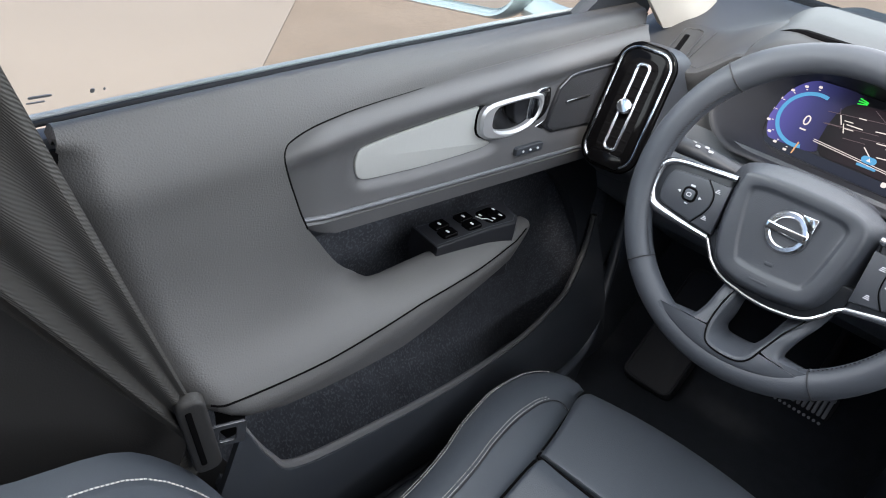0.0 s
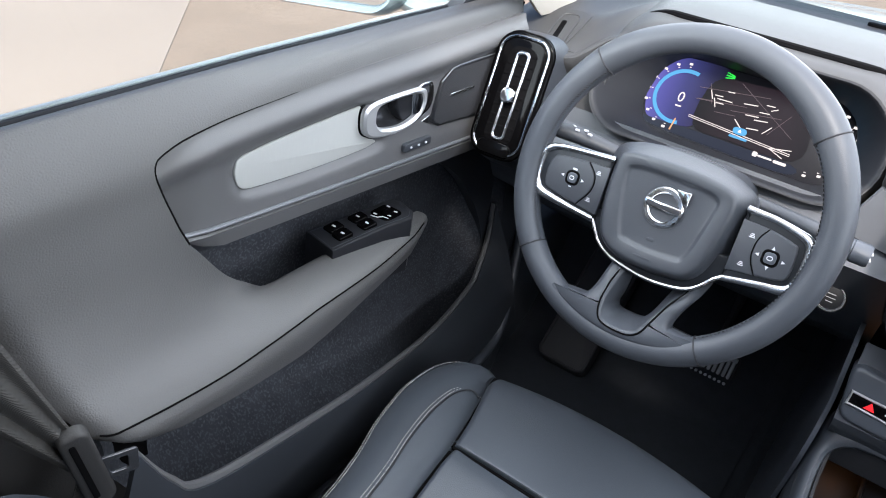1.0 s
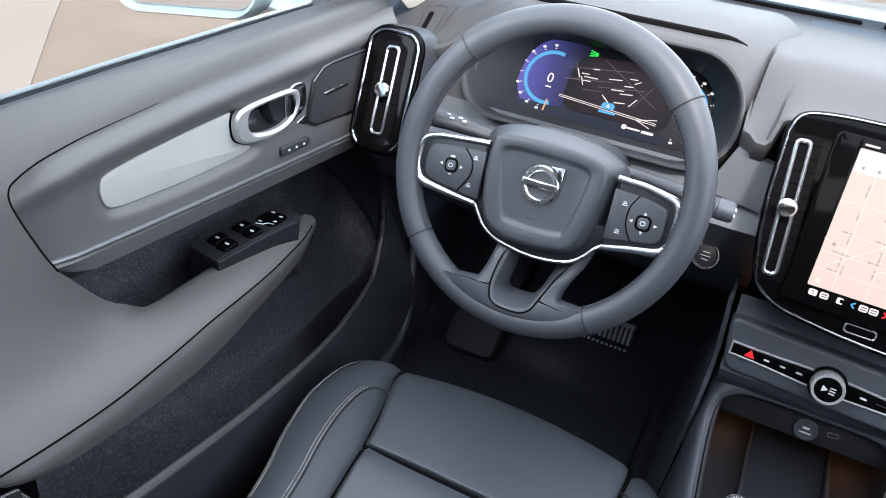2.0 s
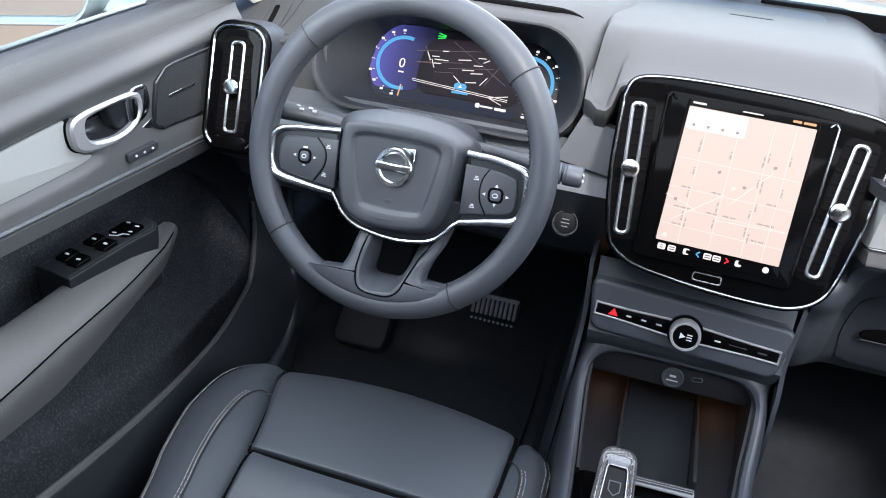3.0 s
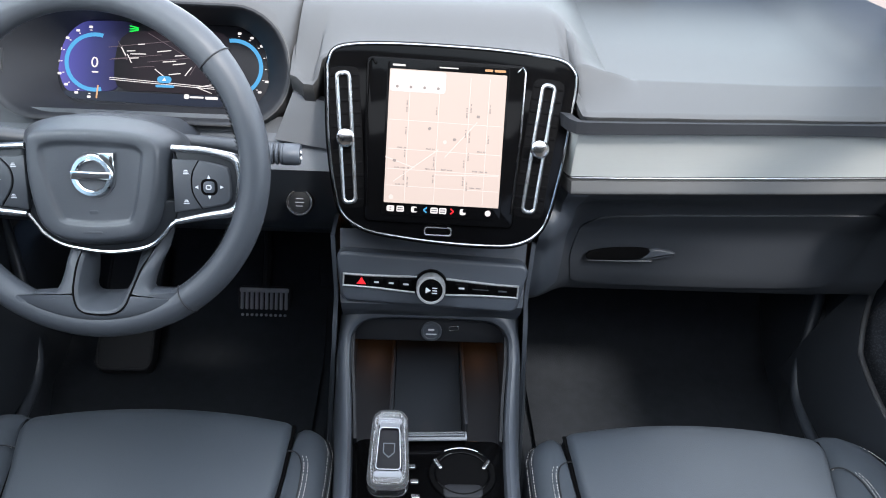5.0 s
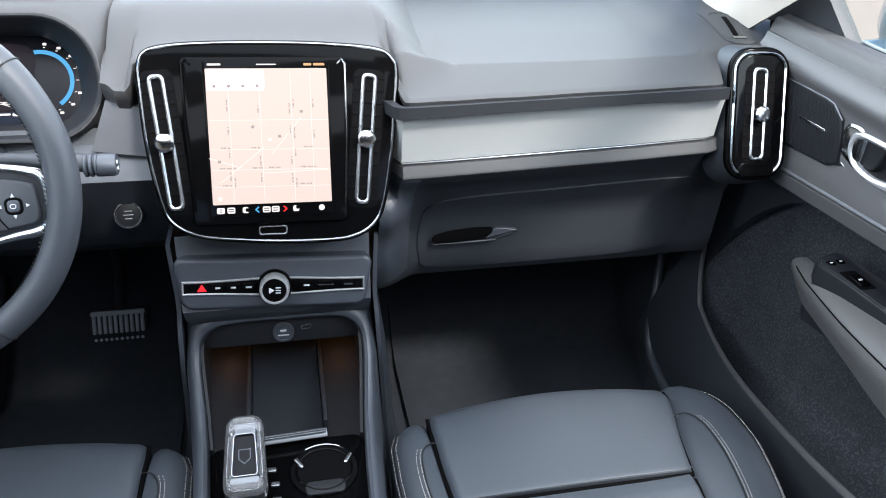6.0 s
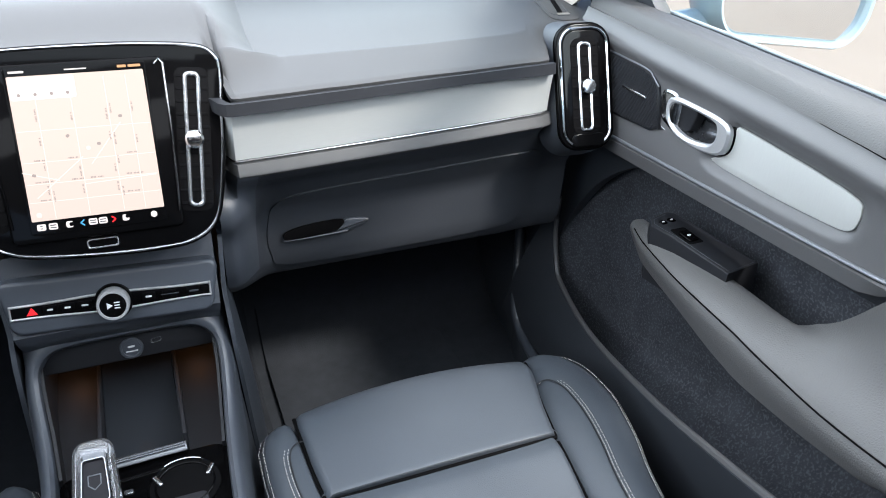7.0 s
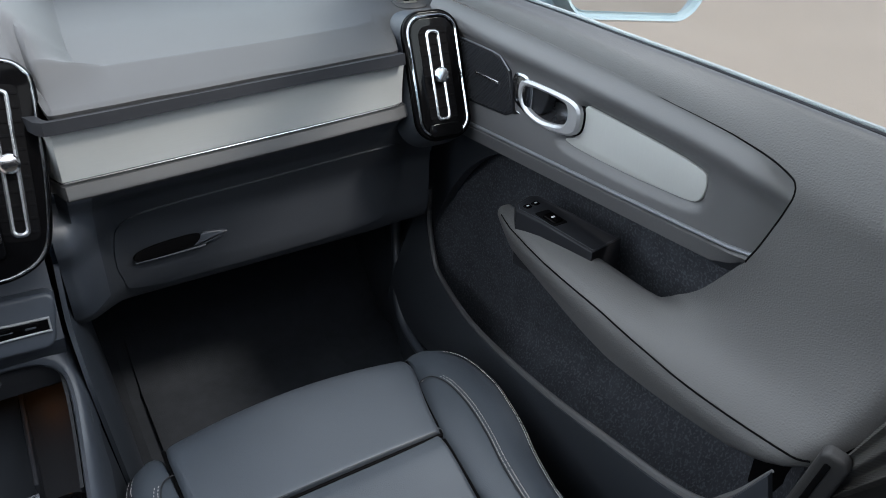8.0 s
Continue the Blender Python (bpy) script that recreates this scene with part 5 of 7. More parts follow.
for sx in (-1, 1):
    q = SPOKES[sx]
    edge_ = [tuple(p) for p in spline(q["edge"], 5)]
    sp = part("spoke", plate(ccw(edge_), mw, -0.016, 0.0085, 0.004), PADM, sw, "side spoke with thumb buttons")
    n_e = len(edge_)
    part("spoke_trim", tube([mw @ Vector((x, y, 0.0085)) for x, y in edge_], [0.0040 + 0.0026 * ease(0.20, 0.5, i / (n_e - 1)) - 0.0030 * ease(0.72, 1.0, i / (n_e - 1)) for i in range(n_e)], 10, flat=0.8, up=tuple(wn_)), TRIMS, sp, "satin metal edge")
    pad_ = [tuple(p) for p in spline(q["pad"], 4)]
    part("spoke_face", plate(ccw(pad_), mw, 0.004, 0.0105, 0.0012), HARD, sp)
    bow_ = [tuple(p) for p in spline(q["bow"], 4)]
    far_ = [p for p in pad_ if abs(p[0]) > abs(q["bow"][0][0]) + 0.002]
    bp = part("button_pad", plate(inset(ccw(far_ + bow_[::-1]), 0.0008), mw, 0.008, 0.0118, 0.0013), HARD, sp)
    part("pad_joint", tube([mw @ Vector((x, y, 0.0108)) for x, y in bow_], 0.0007, 5, up=tuple(wn_)), BLACK, sp)
    bc = mw @ pose(q["mid"][0], q["mid"][1], 0.0116)
    part("centre_button", plate(rrect(0.0125, 0.0125, 0.004), bc, 0, 0.0024, 0.001), MIDP, bp)
    part("button_ring", band(rrect(0.0185, 0.0180, 0.0062), rrect(0.0130, 0.0130, 0.0042), bc, 0, 0.0008, 0.0003), BLACK, bp)
    part("symbol", band(rrect(0.0064, 0.0052, 0.0022, 3), rrect(0.0046, 0.0032, 0.001, 3), bc, 0.002, 0.0027, 0.0002), PRINT, bp)
    for dx, dy, an in ((0.0140, 0, 0), (-0.0140, 0, 180), (0, 0.0112, 90), (0, -0.0112, 270)):
        flatm = (dy != 0 and sx < 0)
        part("symbol", plate([(-0.0018, -0.0019), (0.0022, 0), (-0.0018, 0.0019)] if not flatm else rrect(0.0062 if dy > 0 else 0.0048, 0.0024 if dy > 0 else 0.0012, 0.0006, 1), bc @ pose(dx, dy, 0, 0, 0, an if not flatm else 0), 0, 0.0007, 0.0002, 1), PRINT, bp)
    for x, y in q["marks"]:
        for i in range(3):
            part("symbol", plate(rrect(0.0065 - 0.0014 * i, 0.0009, 0.0002, 1), mw @ pose(x, y + 0.0018 * (i - 1), 0.0104), -0.001, 0.0005, 0.0001, 1), PRINT, sp)
lo = [tuple(p) for p in spline([(-0.0195, -0.060), (-0.0206, -0.0857), (-0.0231, -0.1064), (-0.0230, -0.1267), (-0.0184, -0.1425), (-0.0116, -0.1493), (0.0005, -0.1515), (0.0183, -0.1506), (0.0296, -0.1468), (0.0377, -0.1381), (0.0434, -0.1213), (0.0514, -0.0980), (0.0608, -0.0786), (0.064, -0.068)], 5)]
left_edge = [tuple(p) for p in spline([(-0.036, -0.045), (-0.0374, -0.0861), (-0.0400, -0.1109), (-0.0448, -0.1258), (-0.0531, -0.1342), (-0.0640, -0.1375), (-0.0800, -0.1370), (-0.0960, -0.1360)], 4)]
right_edge = [tuple(p) for p in spline([(0.118, -0.1180), (0.1000, -0.1240), (0.0860, -0.1290), (0.0724, -0.1316), (0.0640, -0.1280), (0.0624, -0.1157), (0.0671, -0.0976), (0.0774, -0.0721), (0.084, -0.050)], 4)]
arc_ = [(-0.004 + 0.180 * math.cos(radians(a)), 0.016 + 0.180 * math.sin(radians(a))) for a in range(242, 310, 4)]
skirt_ = left_edge + arc_ + right_edge


def spoke_lift(y):
    """The lower spoke rises to meet the crown of the rim."""
    return 0.0135 * ease(-0.085, -0.150, y) - 0.013 * ease(-0.100, -0.070, y)


hole_near = [tuple(p) for p in spline([(-0.014, -0.050), (-0.0156, -0.092), (-0.0183, -0.1197), (-0.0155, -0.1400), (-0.0074, -0.1472), (0.013, -0.1465), (0.0258, -0.1425), (0.0322, -0.1351), (0.043, -0.110), (0.056, -0.080), (0.066, -0.050)], 4)]
hole_far = [tuple(p) for p in spline([(-0.0113, -0.050), (-0.0113, -0.0909), (-0.0118, -0.1121), (-0.0136, -0.1256), (-0.0102, -0.1320), (-0.0013, -0.1335), (0.0206, -0.1312), (0.0274, -0.125), (0.0335, -0.112), (0.042, -0.0848), (0.054, -0.050)], 4)]
so3, sn3, sf3 = [around(o, (0.008, -0.127), 132) for o in (skirt_, hole_near, hole_far)]
rows3 = []
for pts, z, d_ in ((so3, -0.014, 0.005), (so3, -0.006, 0.0), (so3, 0.002, 0.001), (so3, 0.007, 0.004), (so3, 0.0095, 0.008), (sn3, 0.0095, -0.004), (sn3, 0.0085, -0.0012), (sn3, 0.0062, 0.0), (sf3, -0.010, -0.001), (sf3, -0.016, 0.0), (sf3, -0.024, 0.0)):
    rows3.append([mo @ Vector((x, y, z + spoke_lift(y) * ease(-0.012, 0.004, z))) for x, y in (inset(pts, d_) if d_ else pts)])
part("lower_spoke", rings(rows3, caps=False, closed_path=True), WHEEL_L, sw, "broad leather lower spoke with an opening", angle=50)
part("lower_spoke_groove", tube([mo @ Vector((x, y, 0.0097 + spoke_lift(y))) for x, y in lo], 0.0011, 6, up=tuple(wn_)), BLACK, sw)
part("hub_trim", tube([mw @ Vector((x, y, 0.0055)) for x, y in LINE], 0.0026, 8, up=tuple(wn_)), TRIMS, sw, "thin satin metal line under the hub")

mw = mr
colm = thing("steering_column", (WC.x, 1.02, 0.80), "black plastic steering column shroud", "steering column")
part("shroud", rings([[mw @ Vector((x * k, y * k - 0.01, z)) for x, y in rrect(0.13, 0.13, 0.04, 6)] for k, z in ((0.8, -0.03), (1.0, -0.04), (1.0, -0.10), (0.9, -0.24))]), HARD, colm)
part("shroud_top", sheet(lambda x, v: (WC.x + x, 0.93 + 0.14 * v, 0.862 - 0.03 * (x / 0.10) ** 2 - 0.02 * v), steps(-0.11, 0.12, 10), steps(0, 1, 8), -0.01), HARD, colm)
for sx in (-1, 1):
    stk = thing("control_stalk", (WC.x + sx * 0.09, 0.96, 0.90), "dark plastic column stalk with white symbols", "stalk", "column stalks")
    if sx < 0:
        p = [(-0.455, 0.955, 0.890), (-0.497, 0.941, 0.899), (-0.538, 0.929, 0.907), (-0.570, 0.922, 0.909)]
    else:
        p = [(-0.325, 0.965, 0.893), (-0.27, 0.962, 0.890), (-0.215, 0.957, 0.887), (-0.184, 0.952, 0.885)]
    part("lever", tube(spline(p, 5), [0.010, 0.010, 0.0105, 0.011, 0.011, 0.0115, 0.012, 0.0125, 0.013, 0.0135, 0.0138, 0.014, 0.014, 0.014, 0.014, 0.0135][: len(spline(p, 5))], 14, flat=0.75), HARD, stk)
    if sx > 0:
        part("end_cap", rings([[Vector(p[-1]) + Vector((d, r * math.cos(2 * math.pi * k / 20), r * 0.85 * math.sin(2 * math.pi * k / 20))) for k in range(20)] for d, r in ((-0.012, 0.0155), (0.004, 0.0155), (0.0075, 0.0135), (0.0075, 0.004))]), MIDP, stk)
        for i in range(3):
            part("ring_rib", rings([[Vector(p[-1]) + Vector((-0.026 + 0.006 * i + d, r * math.cos(2 * math.pi * k / 20), r * 0.85 * math.sin(2 * math.pi * k / 20))) for k in range(20)] for d, r in ((-0.002, 0.0138), (-0.001, 0.0152), (0.001, 0.0152), (0.002, 0.0138))]), MIDP, stk)
    ctr = Vector(p[2 if sx < 0 else 3])
    for i in range(4 if sx < 0 else 2):
        q = ctr + (Vector((-0.012 + 0.009 * i, 0.004 - 0.008 * (i % 2) - 0.006, 0.0105)) if sx < 0 else Vector((0.0078, -0.001, -0.004 + 0.008 * i)))
        part("symbol", plate(rrect(0.007, 0.003, 0.0008, 1), basis(q, (1, -0.4, 0.2), (0, 0.7, 1)) if sx < 0 else basis(q, (0.3, -1, 0), (0, 0, 1)), -0.001, 0.0012, 0.0003, 1), PRINT, stk)

msb = basis((-0.196, 1.048, 0.770), (1, 0, 0), (0, 0.45, 0.89)) @ Matrix.Scale(0.86, 4)
sbt = thing("start_button", (-0.196, 1.05, 0.75), "round black start button with silver ring", "button")
part("ring", disc(msb, ((0.0225, -0.02), (0.0225, 0.004), (0.021, 0.006), (0.0192, 0.006), (0.0182, 0.003))), TRIMS, sbt)
part("cap", disc(msb, ((0.0185, -0.004), (0.0178, 0.0035), (0.016, 0.0045), (0.005, 0.0045))), TUNNEL, sbt)
for y, w in ((0.006, 0.012), (0.0, 0.015), (-0.006, 0.011)):
    part("lettering_bar", plate(rrect(w, 0.0011, 0.0004, 1), msb @ pose(0, y, 0), 0.003, 0.0050, 0.0002, 1), PRINT, sbt)

# pedals
bpd = thing("brake_pedal", (-0.357, 1.5, 0.20), "black brake pedal with grey rubber ribs", "pedal")
mp_ = basis((-0.360, 1.50, 0.283), (1, 0, 0), (0, 0.45, 0.9))
part("pad", plate([(x * (1 + 0.06 * y / 0.08), y) for x, y in rrect(0.116, 0.070, 0.010)], mp_, -0.012, 0.0, 0.003), RUBBER, bpd)
part("top_rib", plate(rrect(0.108, 0.010, 0.003), mp_ @ pose(0, 0.0275, 0), -0.001, 0.005, 0.002), RIB, bpd)
for i in range(10):
    part("rib", plate(rrect(0.0068, 0.040, 0.002, 1), mp_ @ pose(-0.0486 + 0.0108 * i, 0.004, 0), -0.001, 0.005, 0.0018), RIB, bpd)
for i in range(10):
    part("stud", plate(rrect(0.0068, 0.007, 0.002, 1), mp_ @ pose(-0.0470 + 0.01045 * i, -0.0285, 0), -0.001, 0.004, 0.0015), RIB, bpd)
part("arm", tube([(-0.357, 1.51, 0.29), (-0.357, 1.58, 0.38), (-0.357, 1.60, 0.60)], 0.010, 8), RUBBER, bpd)
apd = thing("accelerator_pedal", (-0.215, 1.5, 0.20), "black plastic accelerator pedal in shadow", "pedal")
part("pad", plate(rrect(0.05, 0.15, 0.012), basis((-0.215, 1.53, 0.30), (1, 0, 0), (0, 0.45, 0.9)), -0.012, 0.0, 0.003), FLOORC, apd)
frs = thing("footrest", (-0.62, 1.42, 0.2), "black carpeted footrest beside the pedals", "footrest")
mfr = basis((-0.63, 1.45, 0.31), (1, 0, 0), (0, 0.75, 0.65))
part("rest", plate(rrect(0.12, 0.30, 0.02), mfr, -0.03, 0.0, 0.01), RUBBER, frs)
part("carpet_edge", tube([mfr @ Vector((x, y, 0.0)) for x, y in rrect(0.112, 0.292, 0.018)], 0.003, 8, closed=True), RUBBER, frs, "bound black edge")
for sx in (-1, 1):
    mt = thing("floor_mat", (sx * 0.42, 1.15, 0.20), "thin black carpet floor mat", "floor mat", "floor mats")
    part("mat", sheet(lambda x, y: (x, y, floor_fn(x, y)[2] + 0.012), steps(sx * 0.42 - 0.2, sx * 0.42 + 0.2, 16), steps(0.85, 1.50, 20), 0.008), FLOORC, mt)


# ---- seats ----
def seat(X, inb):
    """A front seat about x = X; inb is the side (-1 or 1) on which the console lies."""
    s = thing("front_seat", (X, 0.6, 0.20), "black leather front seat with pale contrast stitching", "seat", "front seats")
    prof = spline([(0.736, 0.44), (0.7328, 0.486), (0.7334, 0.4910), (0.7350, 0.4932), (0.75, 0.4945), (0.82, 0.4975), (0.875, 0.498), (0.910, 0.491), (0.930, 0.473), (0.934, 0.43), (0.915, 0.35)], 5)
    out_p, in_p = [(0.727, 0.147), (0.80, 0.161), (0.888, 0.181), (0.95, 0.187)], [(0.727, 0.184), (0.80, 0.1895), (0.95, 0.192)]
    out_i, in_i = [(0.30, 0.125), (0.45, 0.129), (0.60, 0.135), (0.70, 0.144), (0.73, 0.147)], [(0.30, 0.125), (0.45, 0.131), (0.56, 0.146), (0.64, 0.162), (0.70, 0.174), (0.73, 0.182)]

    def half_p(side, y):
        return lerp_table(in_p if side * inb > 0 else out_p, y)[0]

    def half_i(side, y):
        return lerp_table(in_i if side * inb > 0 else out_i, y)[0]

    def pillow(u, i):
        y, z = prof[int(i)]
        hw = half_p(u, y)
        e = max(0.0, (abs(u) - 0.93) / 0.07)
        y += -0.022 * u * u * ease(0.76, 0.93, y)
        return (X + u * hw, y, z - 0.013 * (1 - math.sqrt(max(0.0, 1 - e ** 2))) - 0.003 * u * u)

    us = sorted(set(steps(-0.93, 0.93, 22) + [a * b for a in (-1, 1) for b in (1, 0.997, 0.99, 0.98, 0.965, 0.95)]))
    part("thigh_support", sheet(pillow, us, range(len(prof)), 0.012), LEATHER, s, "smooth leather thigh cushion")
    ins = spline([(0.7345, 0.468), (0.7335, 0.4785), (0.7300, 0.4825), (0.718, 0.4850), (0.698, 0.4858), (0.65, 0.478), (0.54, 0.455), (0.42, 0.444), (0.30, 0.442)], 5)

    def insert(u, i):
        y, z = ins[int(i)]
        hw = half_i(u, y)
        e = max(0.0, (abs(u) - 0.94) / 0.06)
        return (X + u * hw, y - 0.003 * u * u, z - 0.012 * e * e + 0.004 * abs(u) ** 3)

    # Black bars laid in the cushion creases, drawn for the shade there.
    for sx in (-1, 1):
        part("side_crease_shade", tube([Vector((X + sx * (half_p(sx, y) + 0.0015), y - 0.006 * (y > 0.88), 0.4775)) for y in steps(0.735, 0.905, 10)], 0.0030, 8), BLACK, s)
        part("side_crease_shade", tube([Vector((X + sx * (half_i(sx, y) + 0.0015), y, lerp_table([(0.30, 0.434), (0.42, 0.436), (0.54, 0.447), (0.65, 0.468), (0.708, 0.476)], y)[0])) for y in steps(0.32, 0.725, 20)], 0.0036, 8), BLACK, s)
    part("cross_crease_shade", tube([Vector((X + u * half_p(u, 0.73), 0.7305 - 0.001 * u * u, 0.4825)) for u in steps(-1, 1, 16)], 0.0030, 8), BLACK, s)
    part("seat_cushion", sheet(insert, us, range(len(ins)), -0.012), LEATHER, s, "leather seat centre panel")
    rows = [(0.934, 0.196, 0.222, 0.444), (0.930, 0.190, 0.240, 0.456), (0.918, 0.186, 0.257, 0.466), (0.898, 0.183, 0.271, 0.473), (0.86, 0.175, 0.283, 0.478), (0.80, 0.162, 0.286, 0.480), (0.76, 0.153, 0.281, 0.480),
            (0.70, 0.146, 0.268, 0.479), (0.64, 0.139, 0.249, 0.478), (0.56, 0.134, 0.232, 0.478), (0.45, 0.132, 0.220, 0.480), (0.28, 0.128, 0.215, 0.485)]
    fine = spline(rows, 4)

    def INW(y):
        return lerp_table([(0.28, 0.070), (0.60, 0.069), (0.80, 0.067), (0.86, 0.063), (0.898, 0.053), (0.918, 0.040), (0.930, 0.022), (0.934, 0.008)], y)[0]

    def near(y):
        return y - 0.019 * ease(0.84, 0.934, y)

    def outer(r, sx):
        return (lerp_table([(0.28, 0.132), (0.45, 0.139), (0.56, 0.154), (0.64, 0.166), (0.70, 0.178), (0.76, 0.186), (0.86, 0.190), (0.918, 0.193), (0.935, 0.198)], r[0])[0] + INW(r[0])) if sx * inb > 0 else r[2]
    for sx in (-1, 1):
        secs = []
        for r in fine:
            y, a, b, zt = r[0], r[1], r[2], r[3]
            a += 0.004
            if sx * inb > 0:
                a = lerp_table([(0.28, 0.132), (0.45, 0.139), (0.56, 0.154), (0.64, 0.166), (0.70, 0.178), (0.76, 0.186), (0.86, 0.190), (0.918, 0.193), (0.935, 0.198)], y)[0]
                b = a + INW(y)
                y = near(y)
            w = b - a
            q = [(a, 0.30), (a, zt - 0.04), (a + 0.001, zt - 0.014), (a + 0.10 * w, zt - 0.003), (a + 0.35 * w, zt + 0.003), (a + 0.6 * w, zt + 0.003), (a + 0.82 * w, zt - 0.003), (b - 0.003, zt - 0.014), (b, zt - 0.035), (b - 0.002, zt - 0.09), (b - 0.012, 0.30)]
            secs.append([(X + sx * x, y, z) for x, z in q])
        bl = part("bolster", rings(secs), LEATHER, s, "raised leather side bolster")
        edge = [Vector((X + sx * (outer(r, sx) - 0.007), (near(r[0]) if sx * inb > 0 else r[0]) - 0.002, r[3] - 0.0065)) for r in fine]
        edge = edge[1:] if sx * inb > 0 else [Vector((X + sx * 0.203, 0.926, 0.450))] + edge
        out1 = [p + Vector((sx * 0.006, 0.002, -0.006)) for p in edge]
        part("seam", tube([p + Vector((sx * 0.003, 0.001, -0.0025)) for p in edge], 0.0011, 5), RUBBER, bl)
        stitches(edge, THREAD, bl, 0.0046, 0.0006)
        stitches(out1, THREAD, bl, 0.0046, 0.0006)
        arc = spline([(0.174, 0.846, 0.474), (0.190, 0.849, 0.4795), (0.202, 0.846, 0.4805), (0.210, 0.834, 0.481), (0.2145, 0.81, 0.4825), (0.214, 0.76, 0.483), (0.205, 0.70, 0.482), (0.191, 0.64, 0.481), (0.178, 0.56, 0.481), (0.166, 0.45, 0.483), (0.162, 0.32, 0.487)], 6)
        arc = [Vector((X + sx * (p.x + (0.004 * ease(0.60, 0.72, p.y) if sx * inb > 0 else 0.0)), p.y, p.z + 0.002)) for p in arc]
        part("seam", tube([p + Vector((-sx * 0.003, -0.002, 0.0)) for p in arc], 0.0011, 5), RUBBER, bl)
        for off in (0.0, 0.0052):
            stitches([p + Vector((sx * off, 0, -off * 0.12)) for p in arc], THREAD, bl, 0.0046, 0.0006)
    # base and backrest
    part("base", box(X - 0.25, X + 0.25, 0.25, 0.87, 0.24, 0.37, 0.02), HARD, s)
    for sx in (-1, 1):
        part("runner", box(X + sx * 0.2 - 0.02, X + sx * 0.2 + 0.02, 0.25, 0.95, 0.195, 0.25, 0.004), RUBBER, s)
    bk = [(0.44, 0.345), (0.55, 0.330), (0.65, 0.285), (0.72, 0.235), (0.80, 0.155), (0.88, 0.085), (0.96, 0.03), (1.02, -0.01), (1.05, -0.04)]
    secs = []
    for p in spline([(z, y) for z, y in bk], 4):
        z, y = p
        w = 0.272 - 0.085 * ease(0.72, 0.90, z)
        f = []
        for u in steps(-1, 1, 24):
            bump_ = 0.0 if abs(u) < 0.6 else (0.062 - 0.02 * ease(0.75, 0.83, z)) * math.sin(math.pi * (abs(u) - 0.6) / 0.8)
            f.append((X + u * w, y - 0.06 + bump_ * 1.0, z))
        f += [(X + u * w * 0.98, y - 0.16 + 0.03 * u * u, z) for u in steps(1, -1, 10)]
        secs.append(f)
    br = part("backrest", rings(secs), LEATHER, s, "leather backrest with side wings")
    for sx in (-1, 1):
        pth = [Vector((X + sx * (0.272 - 0.085 * ease(0.72, 0.90, p[0])) * 0.87, p[1] - 0.06 + 0.872 * (0.062 - 0.02 * ease(0.75, 0.83, p[0])) + 0.001, p[0])) for p in spline([(z, y) for z, y in bk], 4)]
        stitches(pth, THREAD, br, 0.006, 0.0008, lift=(0, 0.002, 0.002))
    return s


seat(0.387, -1)
seat(-0.390, 1).location.y += 0.010


# ---- doors ----
KV = (0.0, 0.03, 0.07, 0.30, 0.45, 0.60, 0.72, 0.82, 0.88, 1.0)
SECT = [
    (0.20, ((0.800, 0.972), (0.785, 0.986), (0.770, 0.986), (0.742, 0.935), (0.736, 0.885), (0.724, 0.825), (0.704, 0.780), (0.682, 0.752), (0.672, 0.730), (0.680, 0.690))),
    (0.32, ((0.802, 0.976), (0.787, 0.990), (0.772, 0.990), (0.746, 0.935), (0.740, 0.885), (0.728, 0.820), (0.706, 0.768), (0.680, 0.732), (0.668, 0.712), (0.672, 0.690))),
    (0.45, ((0.803, 0.980), (0.789, 0.994), (0.774, 0.994), (0.749, 0.940), (0.743, 0.885), (0.734, 0.805), (0.714, 0.752), (0.684, 0.718), (0.672, 0.697), (0.678, 0.669))),
    (0.55, ((0.804, 0.983), (0.790, 0.997), (0.776, 0.997), (0.751, 0.960), (0.748, 0.890), (0.760, 0.760), (0.730, 0.734), (0.694, 0.712), (0.682, 0.692), (0.688, 0.653))),
    (0.62, ((0.805, 0.985), (0.791, 0.999), (0.777, 0.999), (0.753, 0.969), (0.750, 0.890), (0.782, 0.704), (0.753, 0.722), (0.704, 0.710), (0.690, 0.691), (0.696, 0.648))),
    (0.75, ((0.806, 0.987), (0.792, 1.001), (0.779, 1.001), (0.756, 0.979), (0.750, 0.890), (0.790, 0.692), (0.763, 0.714), (0.716, 0.705), (0.705, 0.690), (0.711, 0.660))),
    (0.86, ((0.807, 0.989), (0.793, 1.003), (0.781, 1.003), (0.758, 0.983), (0.752, 0.890), (0.792, 0.690), (0.767, 0.706), (0.736, 0.700), (0.728, 0.687), (0.734, 0.660))),
    (0.93, ((0.807, 0.990), (0.793, 1.004), (0.782, 1.004), (0.759, 0.985), (0.754, 0.890), (0.790, 0.692), (0.776, 0.695), (0.762, 0.692), (0.757, 0.684), (0.760, 0.670))),
    (1.14, ((0.808, 0.992), (0.795, 1.006), (0.785, 1.006), (0.765, 0.988), (0.760, 0.890), (0.80, 0.70), (0.80, 0.69), (0.80, 0.68), (0.80, 0.67), (0.80, 0.66))),
]


def catmull(p0, p1, p2, p3, t):
    return 0.5 * (2 * p1 + (p2 - p0) * t + (2 * p0 - 5 * p1 + 4 * p2 - p3) * t * t + (3 * p1 - p0 - 3 * p2 + p3) * t ** 3)


